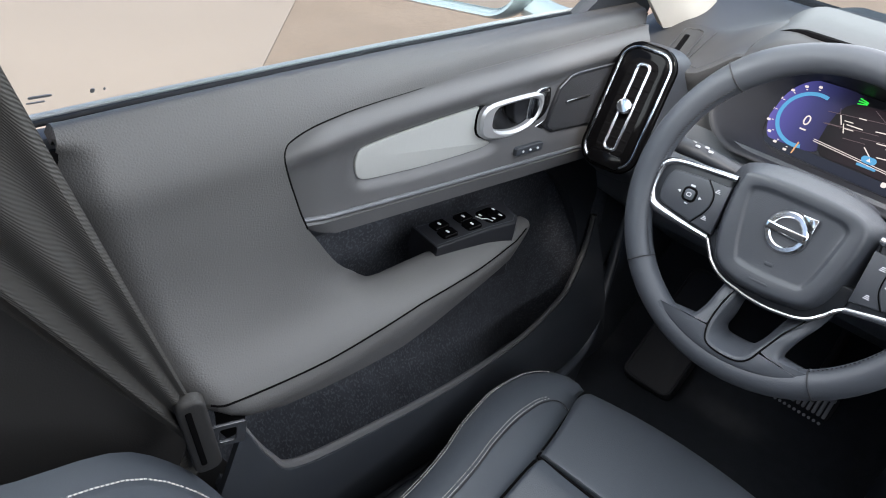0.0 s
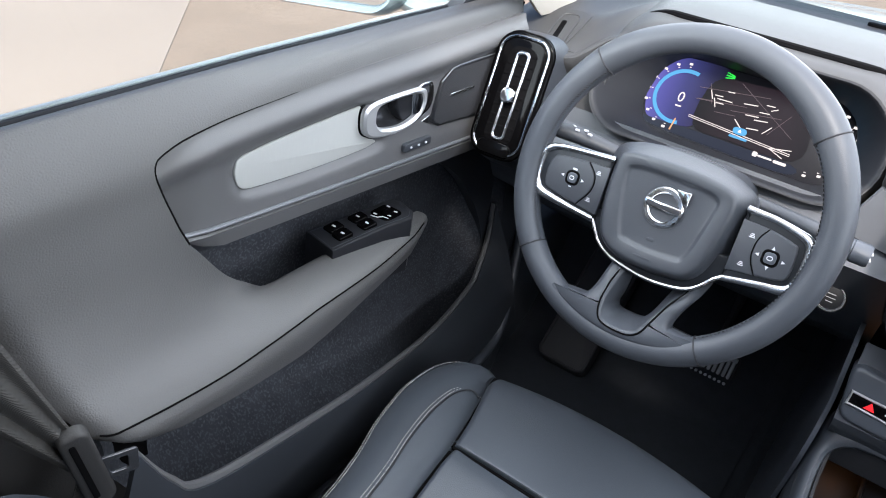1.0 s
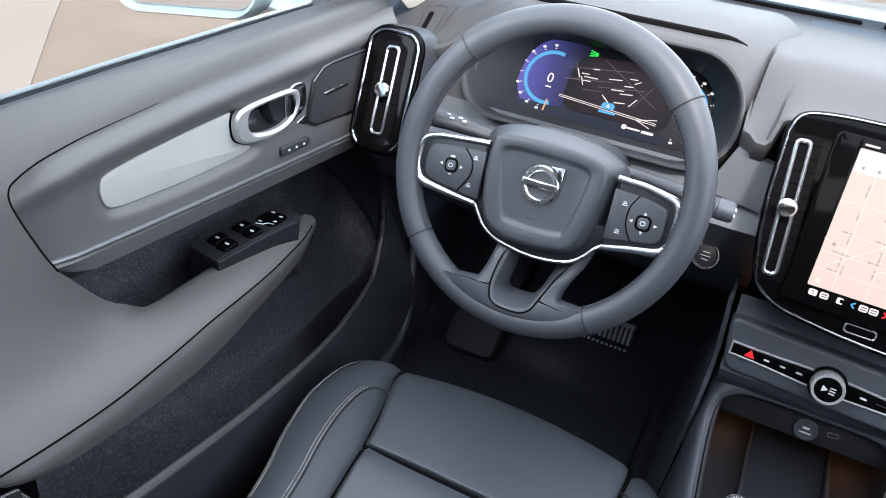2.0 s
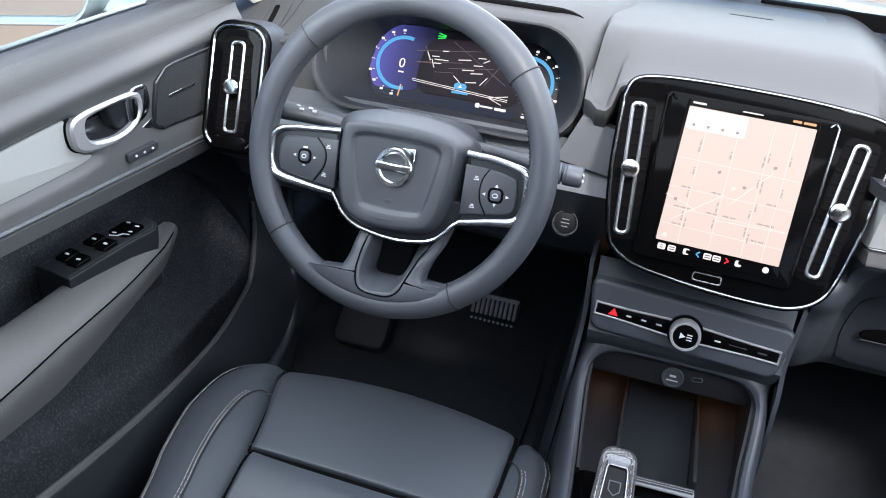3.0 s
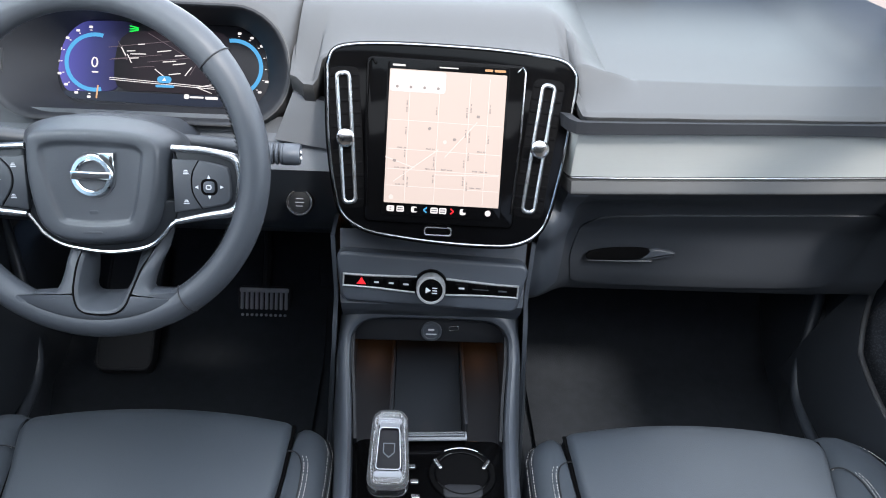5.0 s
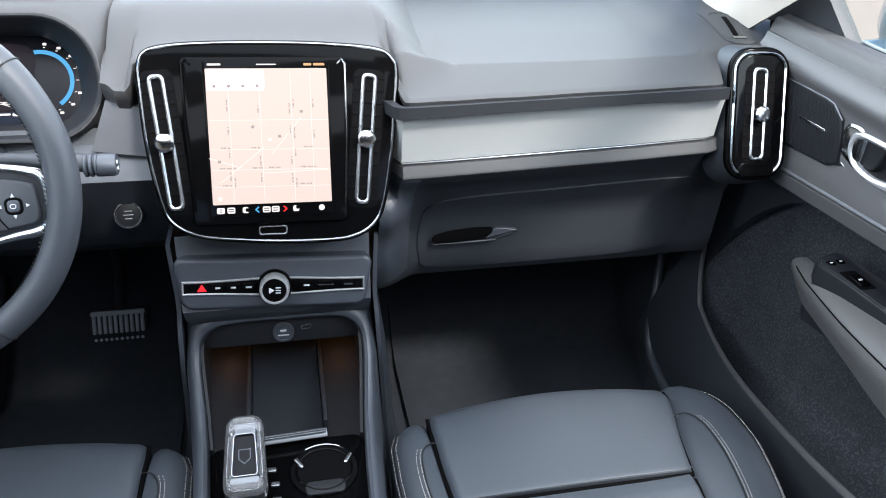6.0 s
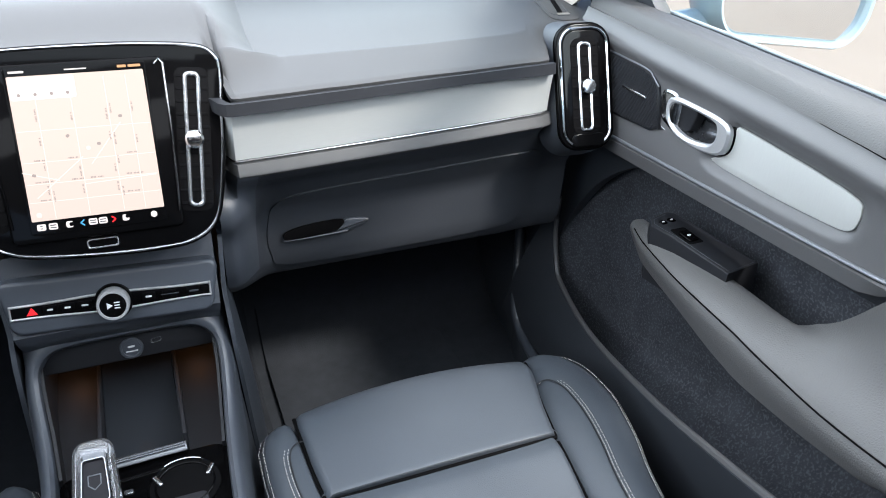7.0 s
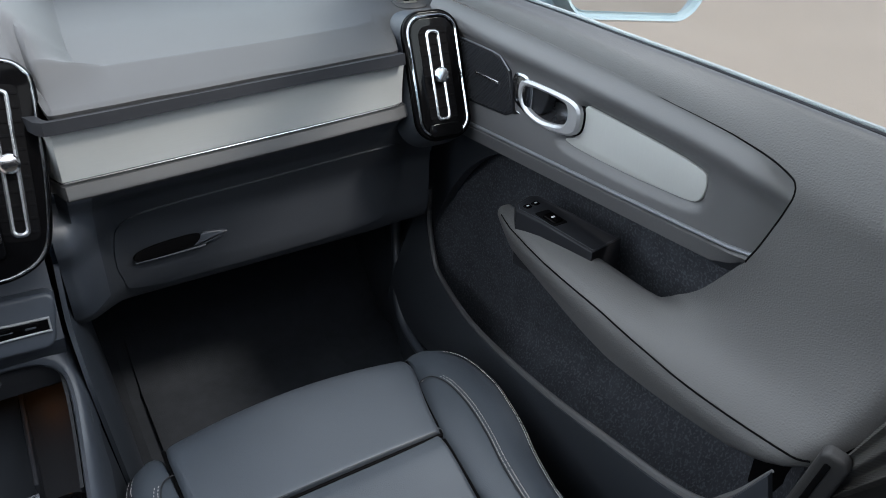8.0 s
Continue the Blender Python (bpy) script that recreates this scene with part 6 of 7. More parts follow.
def door_profile(k, v):
    pts = SECT[k][1]
    i = max(j for j in range(len(KV) - 1) if KV[j] <= v + 1e-9)
    t = (v - KV[i]) / (KV[i + 1] - KV[i])
    a, b = Vector(pts[i]), Vector(pts[i + 1])
    # slopes per unit v at the knots
    def slope(j):
        if j == 0:
            return (Vector(pts[1]) - Vector(pts[0])) / (KV[1] - KV[0])
        if j == len(KV) - 1:
            return (Vector(pts[-1]) - Vector(pts[-2])) / (KV[-1] - KV[-2])
        return (Vector(pts[j + 1]) - Vector(pts[j - 1])) / (KV[j + 1] - KV[j - 1])
    h = KV[i + 1] - KV[i]
    s0, s1 = slope(i) * h, slope(i + 1) * h
    return (2 * t ** 3 - 3 * t * t + 1) * a + (t ** 3 - 2 * t * t + t) * s0 + (3 * t * t - 2 * t ** 3) * b + (t ** 3 - t * t) * s1


def door_point(y, v):
    ys = [s[0] for s in SECT]
    y_ = max(ys[0], min(ys[-1] - 1e-6, y))
    i = max(j for j in range(len(ys) - 1) if ys[j] <= y_)
    t = (y_ - ys[i]) / (ys[i + 1] - ys[i])
    p = [door_profile(max(0, min(len(ys) - 1, i + d)), v) for d in (-1, 0, 1, 2)]
    q = catmull(p[0], p[1], p[2], p[3], t)
    return q.x, q.y


def v_at(y, z):
    """The v at which the trim's profile passes the height z."""
    lo_, hi_ = 0.07, 0.80
    for _ in range(40):
        mid = (lo_ + hi_) / 2
        if door_point(y, mid)[1] > z:
            lo_ = mid
        else:
            hi_ = mid
    return (lo_ + hi_) / 2


POD_TOP = [(0.430, 0.924), (0.438, 0.933), (0.450, 0.9395), (0.478, 0.949), (0.52, 0.9560), (0.582, 0.9612), (0.68, 0.9665), (0.80, 0.971), (1.026, 0.979), (1.12, 0.982)]


def pod_x(y, z):
    top = lerp_table(POD_TOP, y)[0]
    d = top - z
    roll = 0.012 * math.exp(-((d - 0.024) / 0.016) ** 2)
    end = 0.012 * (1 - ease(0.438, 0.50, y))
    low = 0.004 * ease(0.10, 0.15, d)
    return 0.760 - roll + end - low - 0.006


def door(sx):
    side = "driver's" if sx < 0 else "passenger's"
    d = thing("car_door", (sx * 0.78, 0.65, 0.25), "closed %s door in grey vinyl with aluminium inlay" % side, "door", "front doors")
    hint = (-sx, 0, 0.3)

    rear = [(0.246, 0.0), (0.242, 0.10), (0.244, 0.3), (0.255, 0.45), (0.270, 0.6), (0.285, 0.72), (0.303, 0.82), (0.318, 0.88), (0.345, 0.97), (0.37, 1.0)]
    back = [(v, y) for y, v in rear]

    def at(y, v):
        x, z = door_point(y, v)
        e = max(0.0, 1 - (y - lerp_table(back, v)[0]) / 0.024) * ease(0.05, 0.2, v)
        return Vector((sx * (x + 0.020 * min(1.0, e) ** 2.2), y, z))

    tip = [(0.86, 1.0), (0.905, 0.97), (0.926, 0.90), (0.926, 0.78), (0.912, 0.66), (0.89, 0.605)]
    inner = [(0.82, 0.62), (0.765, 0.66), (0.71, 0.69), (0.67, 0.695), (0.635, 0.69), (0.602, 0.668), (0.575, 0.636)] + [(y, v_at(y, z)) for y, z in ((0.545, 0.752), (0.519, 0.778), (0.498, 0.805))]
    edge = [(0.472, 0.838), (0.460, 0.864), (0.450, 0.893), (0.4435, 0.915), (0.4415, 0.927), (0.4435, 0.935), (0.451, 0.9415), (0.478, 0.950), (0.52, 0.957), (0.582, 0.962), (0.68, 0.967), (0.80, 0.9715), (0.90, 0.9755), (1.026, 0.980), (1.13, 0.983)]
    pod_rear = [(y, v_at(y, z)) for y, z in edge]
    out = [(y, 0.0) for y in steps(1.13, 0.30, 20)] + [tuple(p) for p in spline(rear, 3)] + [(y, 1.0) for y in steps(0.40, 0.84, 10)] + [tuple(p) for p in spline(tip, 3)] + [tuple(p) for p in spline(inner, 2)] + [tuple(p) for p in spline(pod_rear, 3)]
    part("upper_trim", cut_sheet(out, at, (0.016, 0.022), 0.012, hint), VINYL, d, "soft grained grey vinyl trim and armrest", angle=60)
    part("armrest_seam", tube([at(y, 0.846) + Vector((-sx * 0.0006, 0, 0.0002)) for y in steps(0.318, 0.905, 120)], 0.0011, 6), BLACK, d)
    # pod
    po = [(1.12, 0.985), (1.026, 0.982), (0.90, 0.978), (0.80, 0.974), (0.68, 0.9695), (0.582, 0.9645), (0.52, 0.9595), (0.478, 0.9525), (0.449, 0.943), (0.4400, 0.936), (0.4385, 0.927), (0.4405, 0.914), (0.447, 0.892), (0.457, 0.862), (0.469, 0.835)]
    po = [tuple(p) for p in spline(po, 3)] + [(y, lerp_table([(0.472, 0.836), (1.12, 0.799)], y)[0]) for y in steps(0.50, 1.12, 24)]
    inlay_yz = [tuple(p) for p in spline([(0.541, 0.886), (0.541, 0.899), (0.550, 0.909), (0.60, 0.915), (0.66, 0.9185), (0.725, 0.9215), (0.742, 0.920), (0.747, 0.900), (0.757, 0.875), (0.775, 0.866), (0.770, 0.862), (0.74, 0.860), (0.66, 0.861), (0.60, 0.8645), (0.560, 0.868), (0.546, 0.874)], 4, True)]
    ring_yz = [tuple(p) for p in spline([(0.741, 0.900), (0.744, 0.919), (0.765, 0.926), (0.815, 0.927), (0.858, 0.925), (0.871, 0.916), (0.870, 0.893), (0.850, 0.876), (0.808, 0.870), (0.766, 0.875), (0.747, 0.884)], 5, True)]

    inlay_yz = [(y + (0.008 if sx < 0 else 0.012), z - (0.005 if sx < 0 else 0.008)) for y, z in inlay_yz]
    hy, hz = (0.006, -0.005) if sx < 0 else (0.014, -0.009)
    ring_yz = [(y + hy, z + hz) for y, z in ring_yz]

    def beyond(pts, y, z):
        """How far a point lies outside an outline in the door's plane; negative within."""
        best, within = 9.0, False
        for (ay, az), (by, bz) in zip(pts, pts[1:] + pts[:1]):
            ey, ez = by - ay, bz - az
            t = max(0.0, min(1.0, ((y - ay) * ey + (z - az) * ez) / (ey * ey + ez * ez + 1e-12)))
            best = min(best, math.hypot(y - ay - t * ey, z - az - t * ez))
            if (az > z) != (bz > z) and y < ay + (z - az) / (bz - az) * ey:
                within = not within
        return -best if within else best

    def pod_at(y, z):
        x = pod_x(y, z)
        if 0.50 < y < 0.92:
            x += 0.0095 * ease(0.0105, 0.0, beyond(inlay_yz, y, z))
            x += 0.031 * ease(-0.003, -0.009, beyond(ring_yz, y, z))
        return Vector((sx * x, y, z))

    pod = part("pod", cut_sheet(po, pod_at, (0.009, 0.0045), 0.014, hint), POD, d, "sculpted dark grey trim pod", angle=60)
    joint = [at(y, v) + Vector((sx * 0.0012, 0.0008, -0.0008)) for y, v in spline(pod_rear, 4)]
    part("pod_joint", tube(joint, [0.0017 - 0.0011 * ease(0.47, 0.60, p.y) for p in joint], 6), BLACK, pod, "dark joint round the pod")

    m0 = basis((sx * 0.748, 0, 0), (0, -sx, 0), (0, 0, 1))
    part("backing", sheet(lambda y, z: (sx * (0.785 if z < 0.95 else 0.785 - 0.012 * (z - 0.95) / 0.05), y, z), steps(0.40, 1.15, 6), steps(0.79, 0.993, 4), 0.006 * -sx), BLACK, d)

    def yz(pts):
        q = [(-sx * y, z) for y, z in pts]
        area = sum(a[0] * b[1] - b[0] * a[1] for a, b in zip(q, q[1:] + q[:1]))
        return q if area > 0 else q[::-1]

    part("aluminium_inlay", plate(yz(inlay_yz), m0, -0.020, -0.0118, 0.0012), ALU_LIT, pod, "brushed aluminium inlay in a lit tone")
    # handle: a chrome loop round a polished cup, with the pull lever at its front
    ho_ = inset(yz(ring_yz), 0.0004)
    part("handle_base", band(inset(ho_, -0.0022), inset(ho_, 0.002), m0, -0.020, -0.0095, 0.002), GLOSS, pod)

    well = [tuple(p) for p in spline([(0.763, 0.903), (0.766, 0.916), (0.780, 0.9205), (0.822, 0.9215), (0.852, 0.919), (0.8635, 0.909), (0.860, 0.892), (0.846, 0.881), (0.817, 0.8765), (0.782, 0.8815), (0.767, 0.890)], 5, True)]
    ho_ = yz(around(ring_yz, (0.808 + hy, 0.899 + hz), 64))
    hi_ = inset(yz(around([(y + hy, z + hz) for y, z in well], (0.808 + hy, 0.899 + hz), 64)), 0.0022)
    hn = part("door_handle", band(ho_, hi_, m0, -0.018, -0.0010, 0.0034), SILVER, pod, "satin chrome handle surround")
    loops = [[m0 @ Vector((*q, h)) for q in inset(hi_, g)] for g, h in ((-0.001, -0.005), (0.0008, -0.014), (0.0025, -0.020), (0.006, -0.0255), (0.011, -0.0285), (0.016, -0.0295))]
    bmc = bmesh.new()
    vs = [[bmc.verts.new(q) for q in lp] for lp in loops]
    for lo_, hi2 in zip(vs, vs[1:]):
        for i in range(len(lo_)):
            j = (i + 1) % len(lo_)
            bmc.faces.new((lo_[i], lo_[j], hi2[j], hi2[i]))
    bmc.faces.new(vs[-1])
    part("handle_cup", bmc, STEEL, hn, "polished recess behind the handle", angle=60)
    part("lever_back", plate(yz([tuple(p) for p in spline([(0.818, 0.918), (0.862, 0.918), (0.866, 0.905), (0.858, 0.886), (0.842, 0.880), (0.826, 0.886)], 3, True)]), m0 @ pose(-sx * hy, hz, 0), -0.027, -0.012, 0.003), TUNNEL, hn, "dark back of the pull lever")
    lev = yz([tuple(p) for p in spline([(0.850, 0.9275), (0.878, 0.9320), (0.8905, 0.923), (0.8935, 0.902), (0.886, 0.885), (0.866, 0.8755), (0.850, 0.8765)], 4, True)])
    part("lever", plate(lev, m0 @ pose(-sx * hy, hz, 0), -0.020, -0.0030, 0.010, 5), DARKCH, hn, "polished chrome pull lever")
    part("lever_foot", plate(yz([(0.868, 0.872), (0.890, 0.878), (0.894, 0.868), (0.884, 0.864)]), m0 @ pose(-sx * hy, hz, 0), -0.016, -0.005, 0.0015), SATIN, hn)
    # loudspeaker grille
    gr_yz = [(0.894, 0.861), (0.899, 0.888), (0.908, 0.918), (0.930, 0.933), (0.95, 0.935), (1.06, 0.935), (1.06, 0.840), (1.03, 0.842), (0.912, 0.851)]
    sg = part("speaker_grille", plate(yz(gr_yz), m0, -0.010, -0.001, 0.002), TUNNEL, pod, "dark speaker grille with fine slanted ribs")
    bmg = bmesh.new()
    for i in range(56):
        a, b = Vector((0.815 + 0.0045 * i, 0.842)), Vector((0.894 + 0.0045 * i, 0.934))
        run = [a.lerp(b, k / 40) for k in range(41)]
        run = [p for p in run if beyond(gr_yz, p.x, p.y) < -0.0026]
        if len(run) > 3:
            tube([m0 @ Vector((-sx * p.x, p.y, -0.0009)) for p in (run[0], run[-1])], 0.0012, 5, bm=bmg)
    part("grille_ribs", bmg, TUNNEL, sg, kind="stuff")
    part("badge_bar", plate(rrect(0.060, 0.0042, 0.001, 1), m0 @ pose(-sx * 0.960, 0.895, 0), -0.002, 0.0014, 0.0006), SATIN, sg, "slim metal maker's plate")
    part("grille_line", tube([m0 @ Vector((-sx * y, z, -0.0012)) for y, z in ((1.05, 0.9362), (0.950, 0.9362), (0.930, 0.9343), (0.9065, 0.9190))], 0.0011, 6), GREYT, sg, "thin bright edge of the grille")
    # lock buttons
    if sx < 0:
        lk = part("lock_switch", plate(rrect(0.062, 0.0125, 0.004), m0 @ pose(0.862, 0.838, 0, 0, 0, -2), -0.006, 0.003, 0.0015), HARD, pod, "small black lock switch")
        for i in range(3):
            part("symbol", plate(rrect(0.004, 0.003, 0.001, 1), m0 @ pose(0.845 + 0.017 * i, 0.8385 - 0.0008 * i, 0), 0.003, 0.0045, 0.0003, 1), PRINT, lk)
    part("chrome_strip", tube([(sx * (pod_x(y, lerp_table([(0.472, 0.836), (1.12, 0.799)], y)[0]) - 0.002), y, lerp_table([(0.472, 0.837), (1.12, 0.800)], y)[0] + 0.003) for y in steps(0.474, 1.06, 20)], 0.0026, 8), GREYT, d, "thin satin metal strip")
    part("strip_band", sheet(lambda y, v: (sx * (pod_x(y, 0.83) - 0.001 + 0.006 * v), y, lerp_table([(0.472, 0.834), (1.12, 0.797)], y)[0] + 0.002 - 0.022 * v * ease(0.47, 0.52, y)), steps(0.476, 1.06, 24), steps(0, 1, 5), 0.004 * -sx), POD, d)
    # felt, pocket, lower panel
    # Black sheet past the trim's rear edge, colouring in the gap's shade.
    part("rear_gap_shade", sheet(lambda y, z: (sx * 0.772, y, z), steps(0.17, 0.42, 6), steps(0.55, 0.97, 8), 0.004 * -sx), BLACK, d)
    part("felt_panel", sheet(lambda y, z: (sx * (0.846 - 0.006 * ease(0.55, 0.3, y) - 0.05 * ease(1.10, 1.24, y) - 0.12 * (1 - ease(0.28, 0.50, y)) * ease(0.75, 0.60, z) - 0.10 * ease(0.0, 0.16, lerp_table([(0.30, 0.62), (0.55, 0.53), (0.76, 0.47), (1.0, 0.43), (1.25, 0.44)], y)[0] - z) * (1 - ease(0.88, 1.08, y))), y, z), steps(0.36, 1.25, 38), steps(0.30, 0.83, 30), 0.01 * -sx), CARPET, d, "speckled dark felt lining")
    frame_ = [(1.255, 0.30), (1.36, 0.30), (1.36, 0.94), (1.04, 0.94)] + [(y, lerp_table([(0.472, 0.834), (1.12, 0.797)], y)[0]) for y in steps(1.04, 0.49, 10)]
    frame_ += [tuple(p) for p in spline([(0.49, 0.790), (0.56, 0.782), (0.66, 0.781), (0.80, 0.778), (0.90, 0.770), (0.97, 0.758), (1.03, 0.730), (1.10, 0.672), (1.165, 0.588), (1.20, 0.515), (1.212, 0.45)], 4)]
    part("front_panel", cut_sheet(frame_, lambda y, z: Vector((sx * (0.803 - 0.040 * ease(0.755, 0.83, z)), y, z)), (0.02, 0.02), 0.02, hint), HARD, d, "dark plastic band round the felt")
    lip = spline([(0.792, 1.205, 0.60), (0.790, 1.203, 0.53), (0.786, 1.178, 0.463), (0.779, 1.139, 0.436), (0.757, 0.99, 0.424), (0.723, 0.763, 0.468), (0.691, 0.551, 0.532), (0.671, 0.416, 0.582), (0.665, 0.375, 0.63), (0.664, 0.34, 0.70)], 6)
    lipw = [Vector((sx * p.x, p.y, p.z)) for p in lip]
    # Lip coloured paler than the panel to carry the highlight along its edge.
    part("pocket_lip", tube(lipw, [0.0058 - 0.0040 * ease(0.80, 1.0, i / (len(lipw) - 1)) for i in range(len(lipw))], 8), POD, d, "rounded edge of the door pocket")

    def low(i, v):
        p = lipw[int(i)]
        e = Vector((sx * 0.755, lerp_table([(0.30, 0.22), (0.6, 0.55), (1.0, 1.1), (1.21, 1.33)], p.y)[0], 0.27))
        q = p.lerp(e, v)
        q.x += -sx * 0.012 * math.sin(math.pi * v)
        return q

    part("lower_panel", sheet(low, range(len(lipw)), [0, 0.05, 0.15, 0.35, 0.6, 0.8, 1.0], 0.008 * sx), HARD, d, "dark plastic lower door panel")
    # switches on the armrest
    so2 = [(0.747, 0.699), (0.739, 0.800), (0.731, 0.848), (0.742, 0.866), (0.776, 0.877), (0.789, 0.870), (0.797, 0.800), (0.806, 0.708)]
    so2 = ccw([(sx * x, y) for x, y in so2])
    ms2 = basis((0, 0, 0.7145), (1, 0, 0), (0, 1, 0))
    pn = part("switch_panel", plate(so2, ms2, -0.075, 0.016, 0.003), TUNNEL, d, "black window switch panel on the armrest")
    part("panel_edge", tube([ms2 @ Vector((x, y, 0.0158)) for x, y in inset(so2, 0.006)], 0.0006, 5, closed=True), HARD, pn)

    def switch(name, x, y, w, h, lift, mark):
        k = part(name, plate(rrect(w, h, 0.004), ms2 @ pose(sx * x, y, 0.016, 5, 0, sx * 6), -0.003, lift, 0.002), GLOSS, pn)
        part("symbol", plate(rrect(mark, mark * 0.55, 0.001, 1), ms2 @ pose(sx * x, y, 0.016, 5, 0, sx * 6), lift - 0.002, lift + 0.0005, 0.0003, 1), PRINT, k)
        return k

    if sx < 0:
        for x, y in ((0.785, 0.741), (0.764, 0.736), (0.781, 0.786), (0.760, 0.782)):
            switch("window_switch", x, y, 0.019, 0.026, 0.0045, 0.0066)
        mk = part("mirror_switch", plate(rrect(0.036, 0.040, 0.010), ms2 @ pose(sx * 0.765, 0.830, 0.016), -0.003, 0.001, 0.001), GLOSS, pn, "mirror adjuster with arrow buttons")
        for x, y in ((0.774, 0.846), (0.757, 0.842), (0.773, 0.815), (0.756, 0.826)):
            part("symbol", plate(rrect(0.0062, 0.0034, 0.001, 1), ms2 @ pose(sx * x, y, 0.016, 0, 0, 6), 0.0, 0.0016, 0.0003, 1), PRINT, mk)
        part("mirror_knob", disc(ms2 @ pose(sx * 0.764, 0.831, 0.016), ((0.009, 0.0), (0.008, 0.004), (0.006, 0.005), (0.002, 0.005)), 16), GLOSS, mk)
        part("mirror_bracket", tube([ms2 @ Vector((sx * x, y, 0.0175)) for x, y in ((0.774, 0.806), (0.764, 0.809), (0.760, 0.816), (0.751, 0.818))], 0.0009, 5), PRINT, mk)
    else:
        part("switch_recess", plate(rrect(0.026, 0.046, 0.004), ms2 @ pose(sx * 0.760, 0.803, 0.0155), -0.001, 0.0008, 0.0004), BLACK, pn)
        switch("window_switch", 0.760, 0.799, 0.018, 0.026, 0.0035, 0.0066)
        for x, y in ((0.752, 0.848), (0.768, 0.850)):
            switch("memory_switch", x, y, 0.013, 0.011, 0.0015, 0.0052)
    # window seal and pane
    seal = [Vector((sx * (door_point(y, 0.0)[0] + 0.004), y, door_point(y, 0.0)[1] + 0.006)) for y in steps(0.10, 1.13, 30)]
    part("window_seal", tube(seal, 0.0030, 8, flat=1.0), RUBBER, d, "black rubber window seal")
    part("seal_chrome", tube([p + Vector((sx * 0.010, 0, 0.001)) for p in seal], 0.0028, 8), PRINT, d, "pale outer sill strip")
    sail = [(0.985, 0.992), (1.19, 0.985), (1.15, 1.07), (1.06, 1.08)]
    part("mirror_sail", cut_sheet(sail, lambda y, z: Vector((sx * (0.792 - 0.28 * (z - 1.0)), y, z)), (0.05, 0.05), 0.02, hint), HARD, d, "black triangular mirror base trim")
    pane = part("pane", sheet(lambda y, v: (sx * (0.812 - 0.15 * v - 0.03 * v * v), y - 0.0 * v, 0.975 + 0.40 * v), steps(0.10, 1.05, 8), steps(0, 1, 8), 0.004 * -sx), GLASS, d, "clear side window glass")
    pane.visible_shadow = False
    if sx < 0:
        for i, (y, z, w, h) in enumerate(((0.245, 1.005, 0.018, 0.0025), (0.242, 1.000, 0.014, 0.0014), (0.286, 1.003, 0.0035, 0.0045), (0.296, 1.003, 0.0016, 0.003))):
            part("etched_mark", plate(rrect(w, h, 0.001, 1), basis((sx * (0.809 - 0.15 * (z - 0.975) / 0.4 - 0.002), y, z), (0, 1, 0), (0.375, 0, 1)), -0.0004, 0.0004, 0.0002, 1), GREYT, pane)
    return d


door(-1)
door(1)


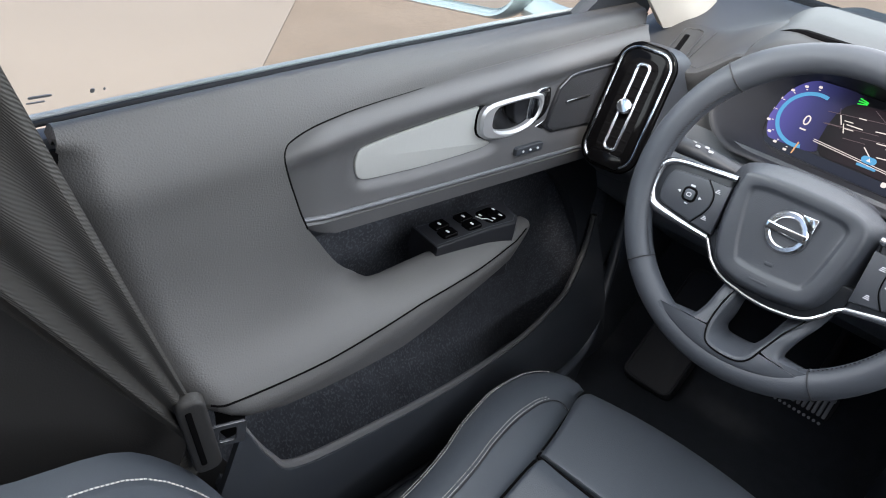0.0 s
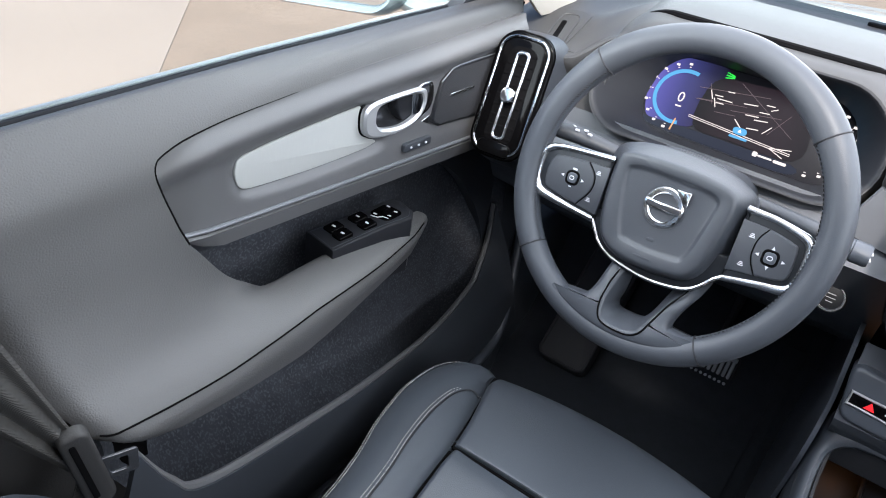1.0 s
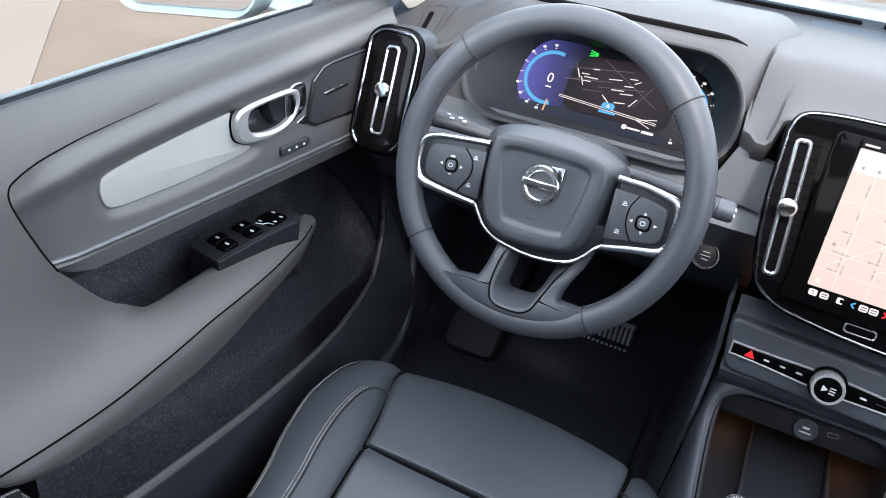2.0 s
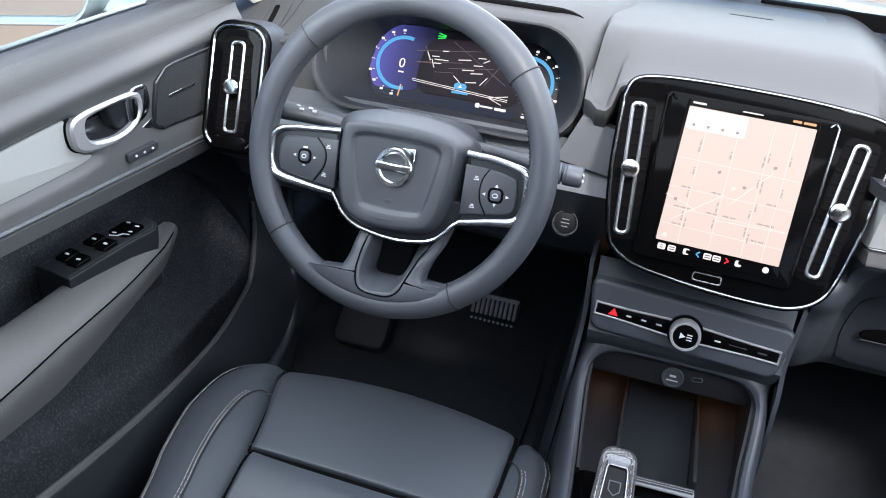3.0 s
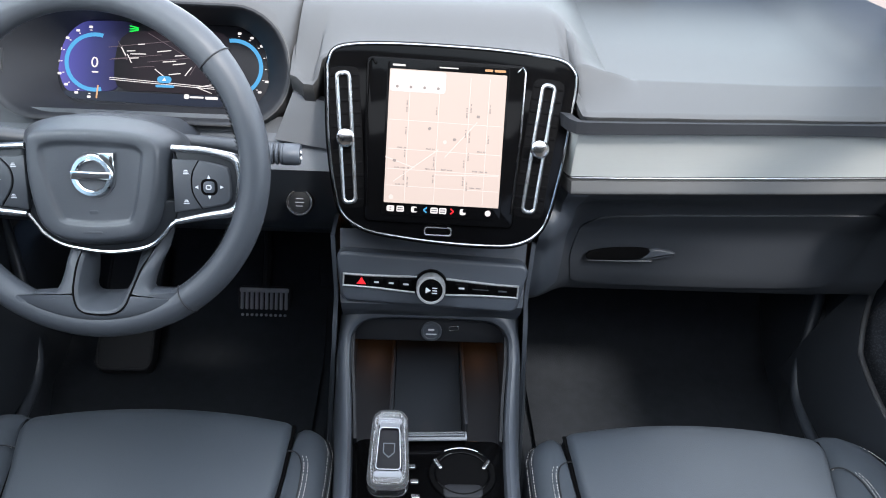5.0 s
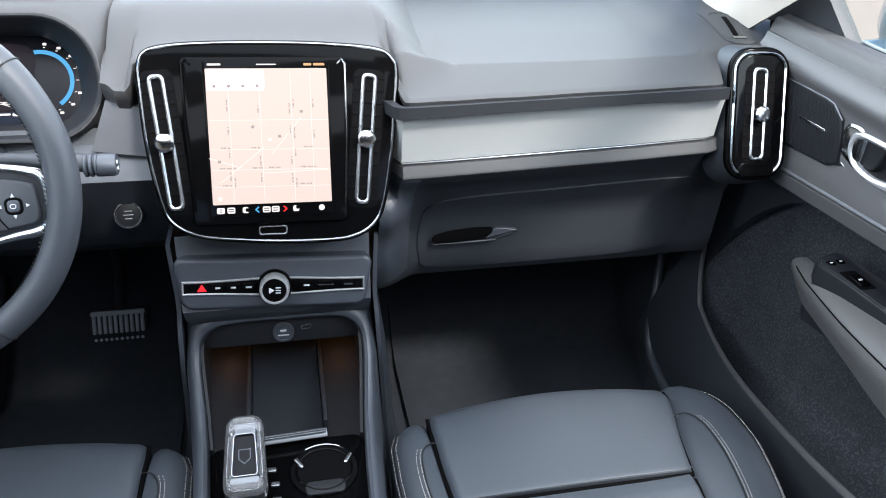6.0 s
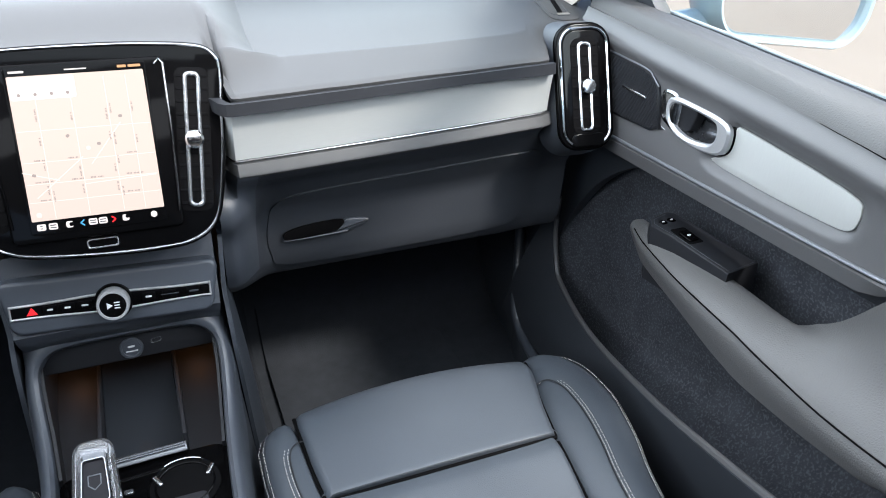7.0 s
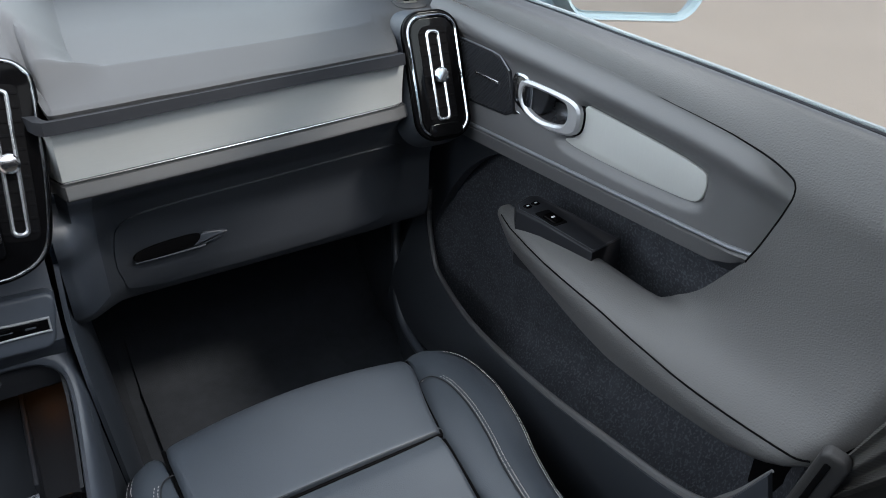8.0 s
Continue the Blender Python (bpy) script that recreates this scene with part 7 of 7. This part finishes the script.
# ---- seat belts ----
def belt(sx):
    b = thing("seat_belt", (sx * 0.68, 0.2, 0.3), "dark grey woven seat belt with plastic tongue", "seat belt", "front seat belts")
    t0, t1, b0, b1 = [Vector((sx * p[0], p[1], p[2])) for p in ((0.690, 0.156, 1.165), (0.700, 0.055, 1.075), (0.658, 0.290, 0.750), (0.662, 0.297, 0.692))]

    def web(u, v):
        fold = (0.5 + 0.5 * math.sin(2 * math.pi * (2.1 * v ** 1.3 + 0.12 * u) + 2.2)) * ease(0.0, 0.12, v) * ease(1.0, 0.9, v)
        return t0.lerp(t1, v).lerp(b0.lerp(b1, v), u) + Vector((-sx * 0.0095 * fold * (0.55 + 0.45 * math.sin(math.pi * u)), 0, 0.002 * fold))

    part("webbing", sheet(web, steps(0, 1, 26), steps(0, 1, 36), 0.0014), WEBBING, b, "folded dark woven webbing", angle=30)
    lower = Vector((sx * 0.705, 0.20, 0.34))
    a1 = Vector((sx * 0.662, 0.292, 0.720))
    wide = Vector((0, 0.2, -0.98)).normalized() * 0.026
    part("lap_webbing", sheet(lambda u, v: a1.lerp(lower, u) + wide * v * 0.9 + Vector((0, 0, -0.02 * (1 - u))), steps(0, 1, 10), steps(-1, 1, 6), 0.0014), WEBBING, b)
    n_, r_ = Vector((-sx * 0.7, -0.35, 0.6)), Vector((0, 0.2, -0.98))
    mt = basis(Vector((sx * 0.652, 0.291, 0.728)), r_, n_.cross(r_))
    tg = part("tongue", plate([(x, y - 0.004 * (x / 0.05) ** 2) for x, y in rrect(0.100, 0.026, 0.009)], mt, -0.006, 0.007, 0.004), PILLAR, b, "dark grey plastic belt tongue")
    part("tongue_slot", plate(rrect(0.076, 0.0055, 0.002), mt @ pose(-0.002, -0.006, 0), 0.005, 0.0084, 0.0004), BLACK, tg)
    part("latch_plate", band(rrect(0.029, 0.034, 0.004), rrect(0.017, 0.016, 0.003), mt @ pose(0.014, 0.021, 0.001, 0, 0, -12), -0.001, 0.0015, 0.0004), STEEL, tg, "steel latch plate")
    return b


belt(-1)
belt(1)


# ---- door mirrors ----
def mirror(sx):
    c = Vector((sx * 1.110, 1.04, 1.022))
    b = thing("door_mirror", (sx * 0.90, 1.08, 0.95), "pale blue painted door mirror outside the window", "door mirror", "door mirrors")
    m = basis(c, (1, 0, -0.14 * sx), (0.10 * sx, 0.06, 1))
    o = rrect(0.35, 0.215, 0.07, 8)
    part("housing", rings([[m @ Vector((x * k, y * k, z)) for x, y in o] for k, z in ((0.55, -0.13), (0.80, -0.11), (0.95, -0.07), (1.0, -0.02), (1.0, 0.0), (0.96, 0.010), (0.93, 0.008), (0.90, -0.004))]), BODY, b)
    part("mirror_glass", plate(inset(o, 0.016), m, -0.01, -0.001, 0.001), CHROME, b, "silvered mirror glass")
    part("arm", tube(spline([(sx * 0.84, 1.10, 0.955), (sx * 0.92, 1.09, 0.955), (sx * 1.02, 1.08, 0.972)], 5), 0.032, 12, flat=0.6), BODY, b)
    return b


mirror(-1)
mirror(1)
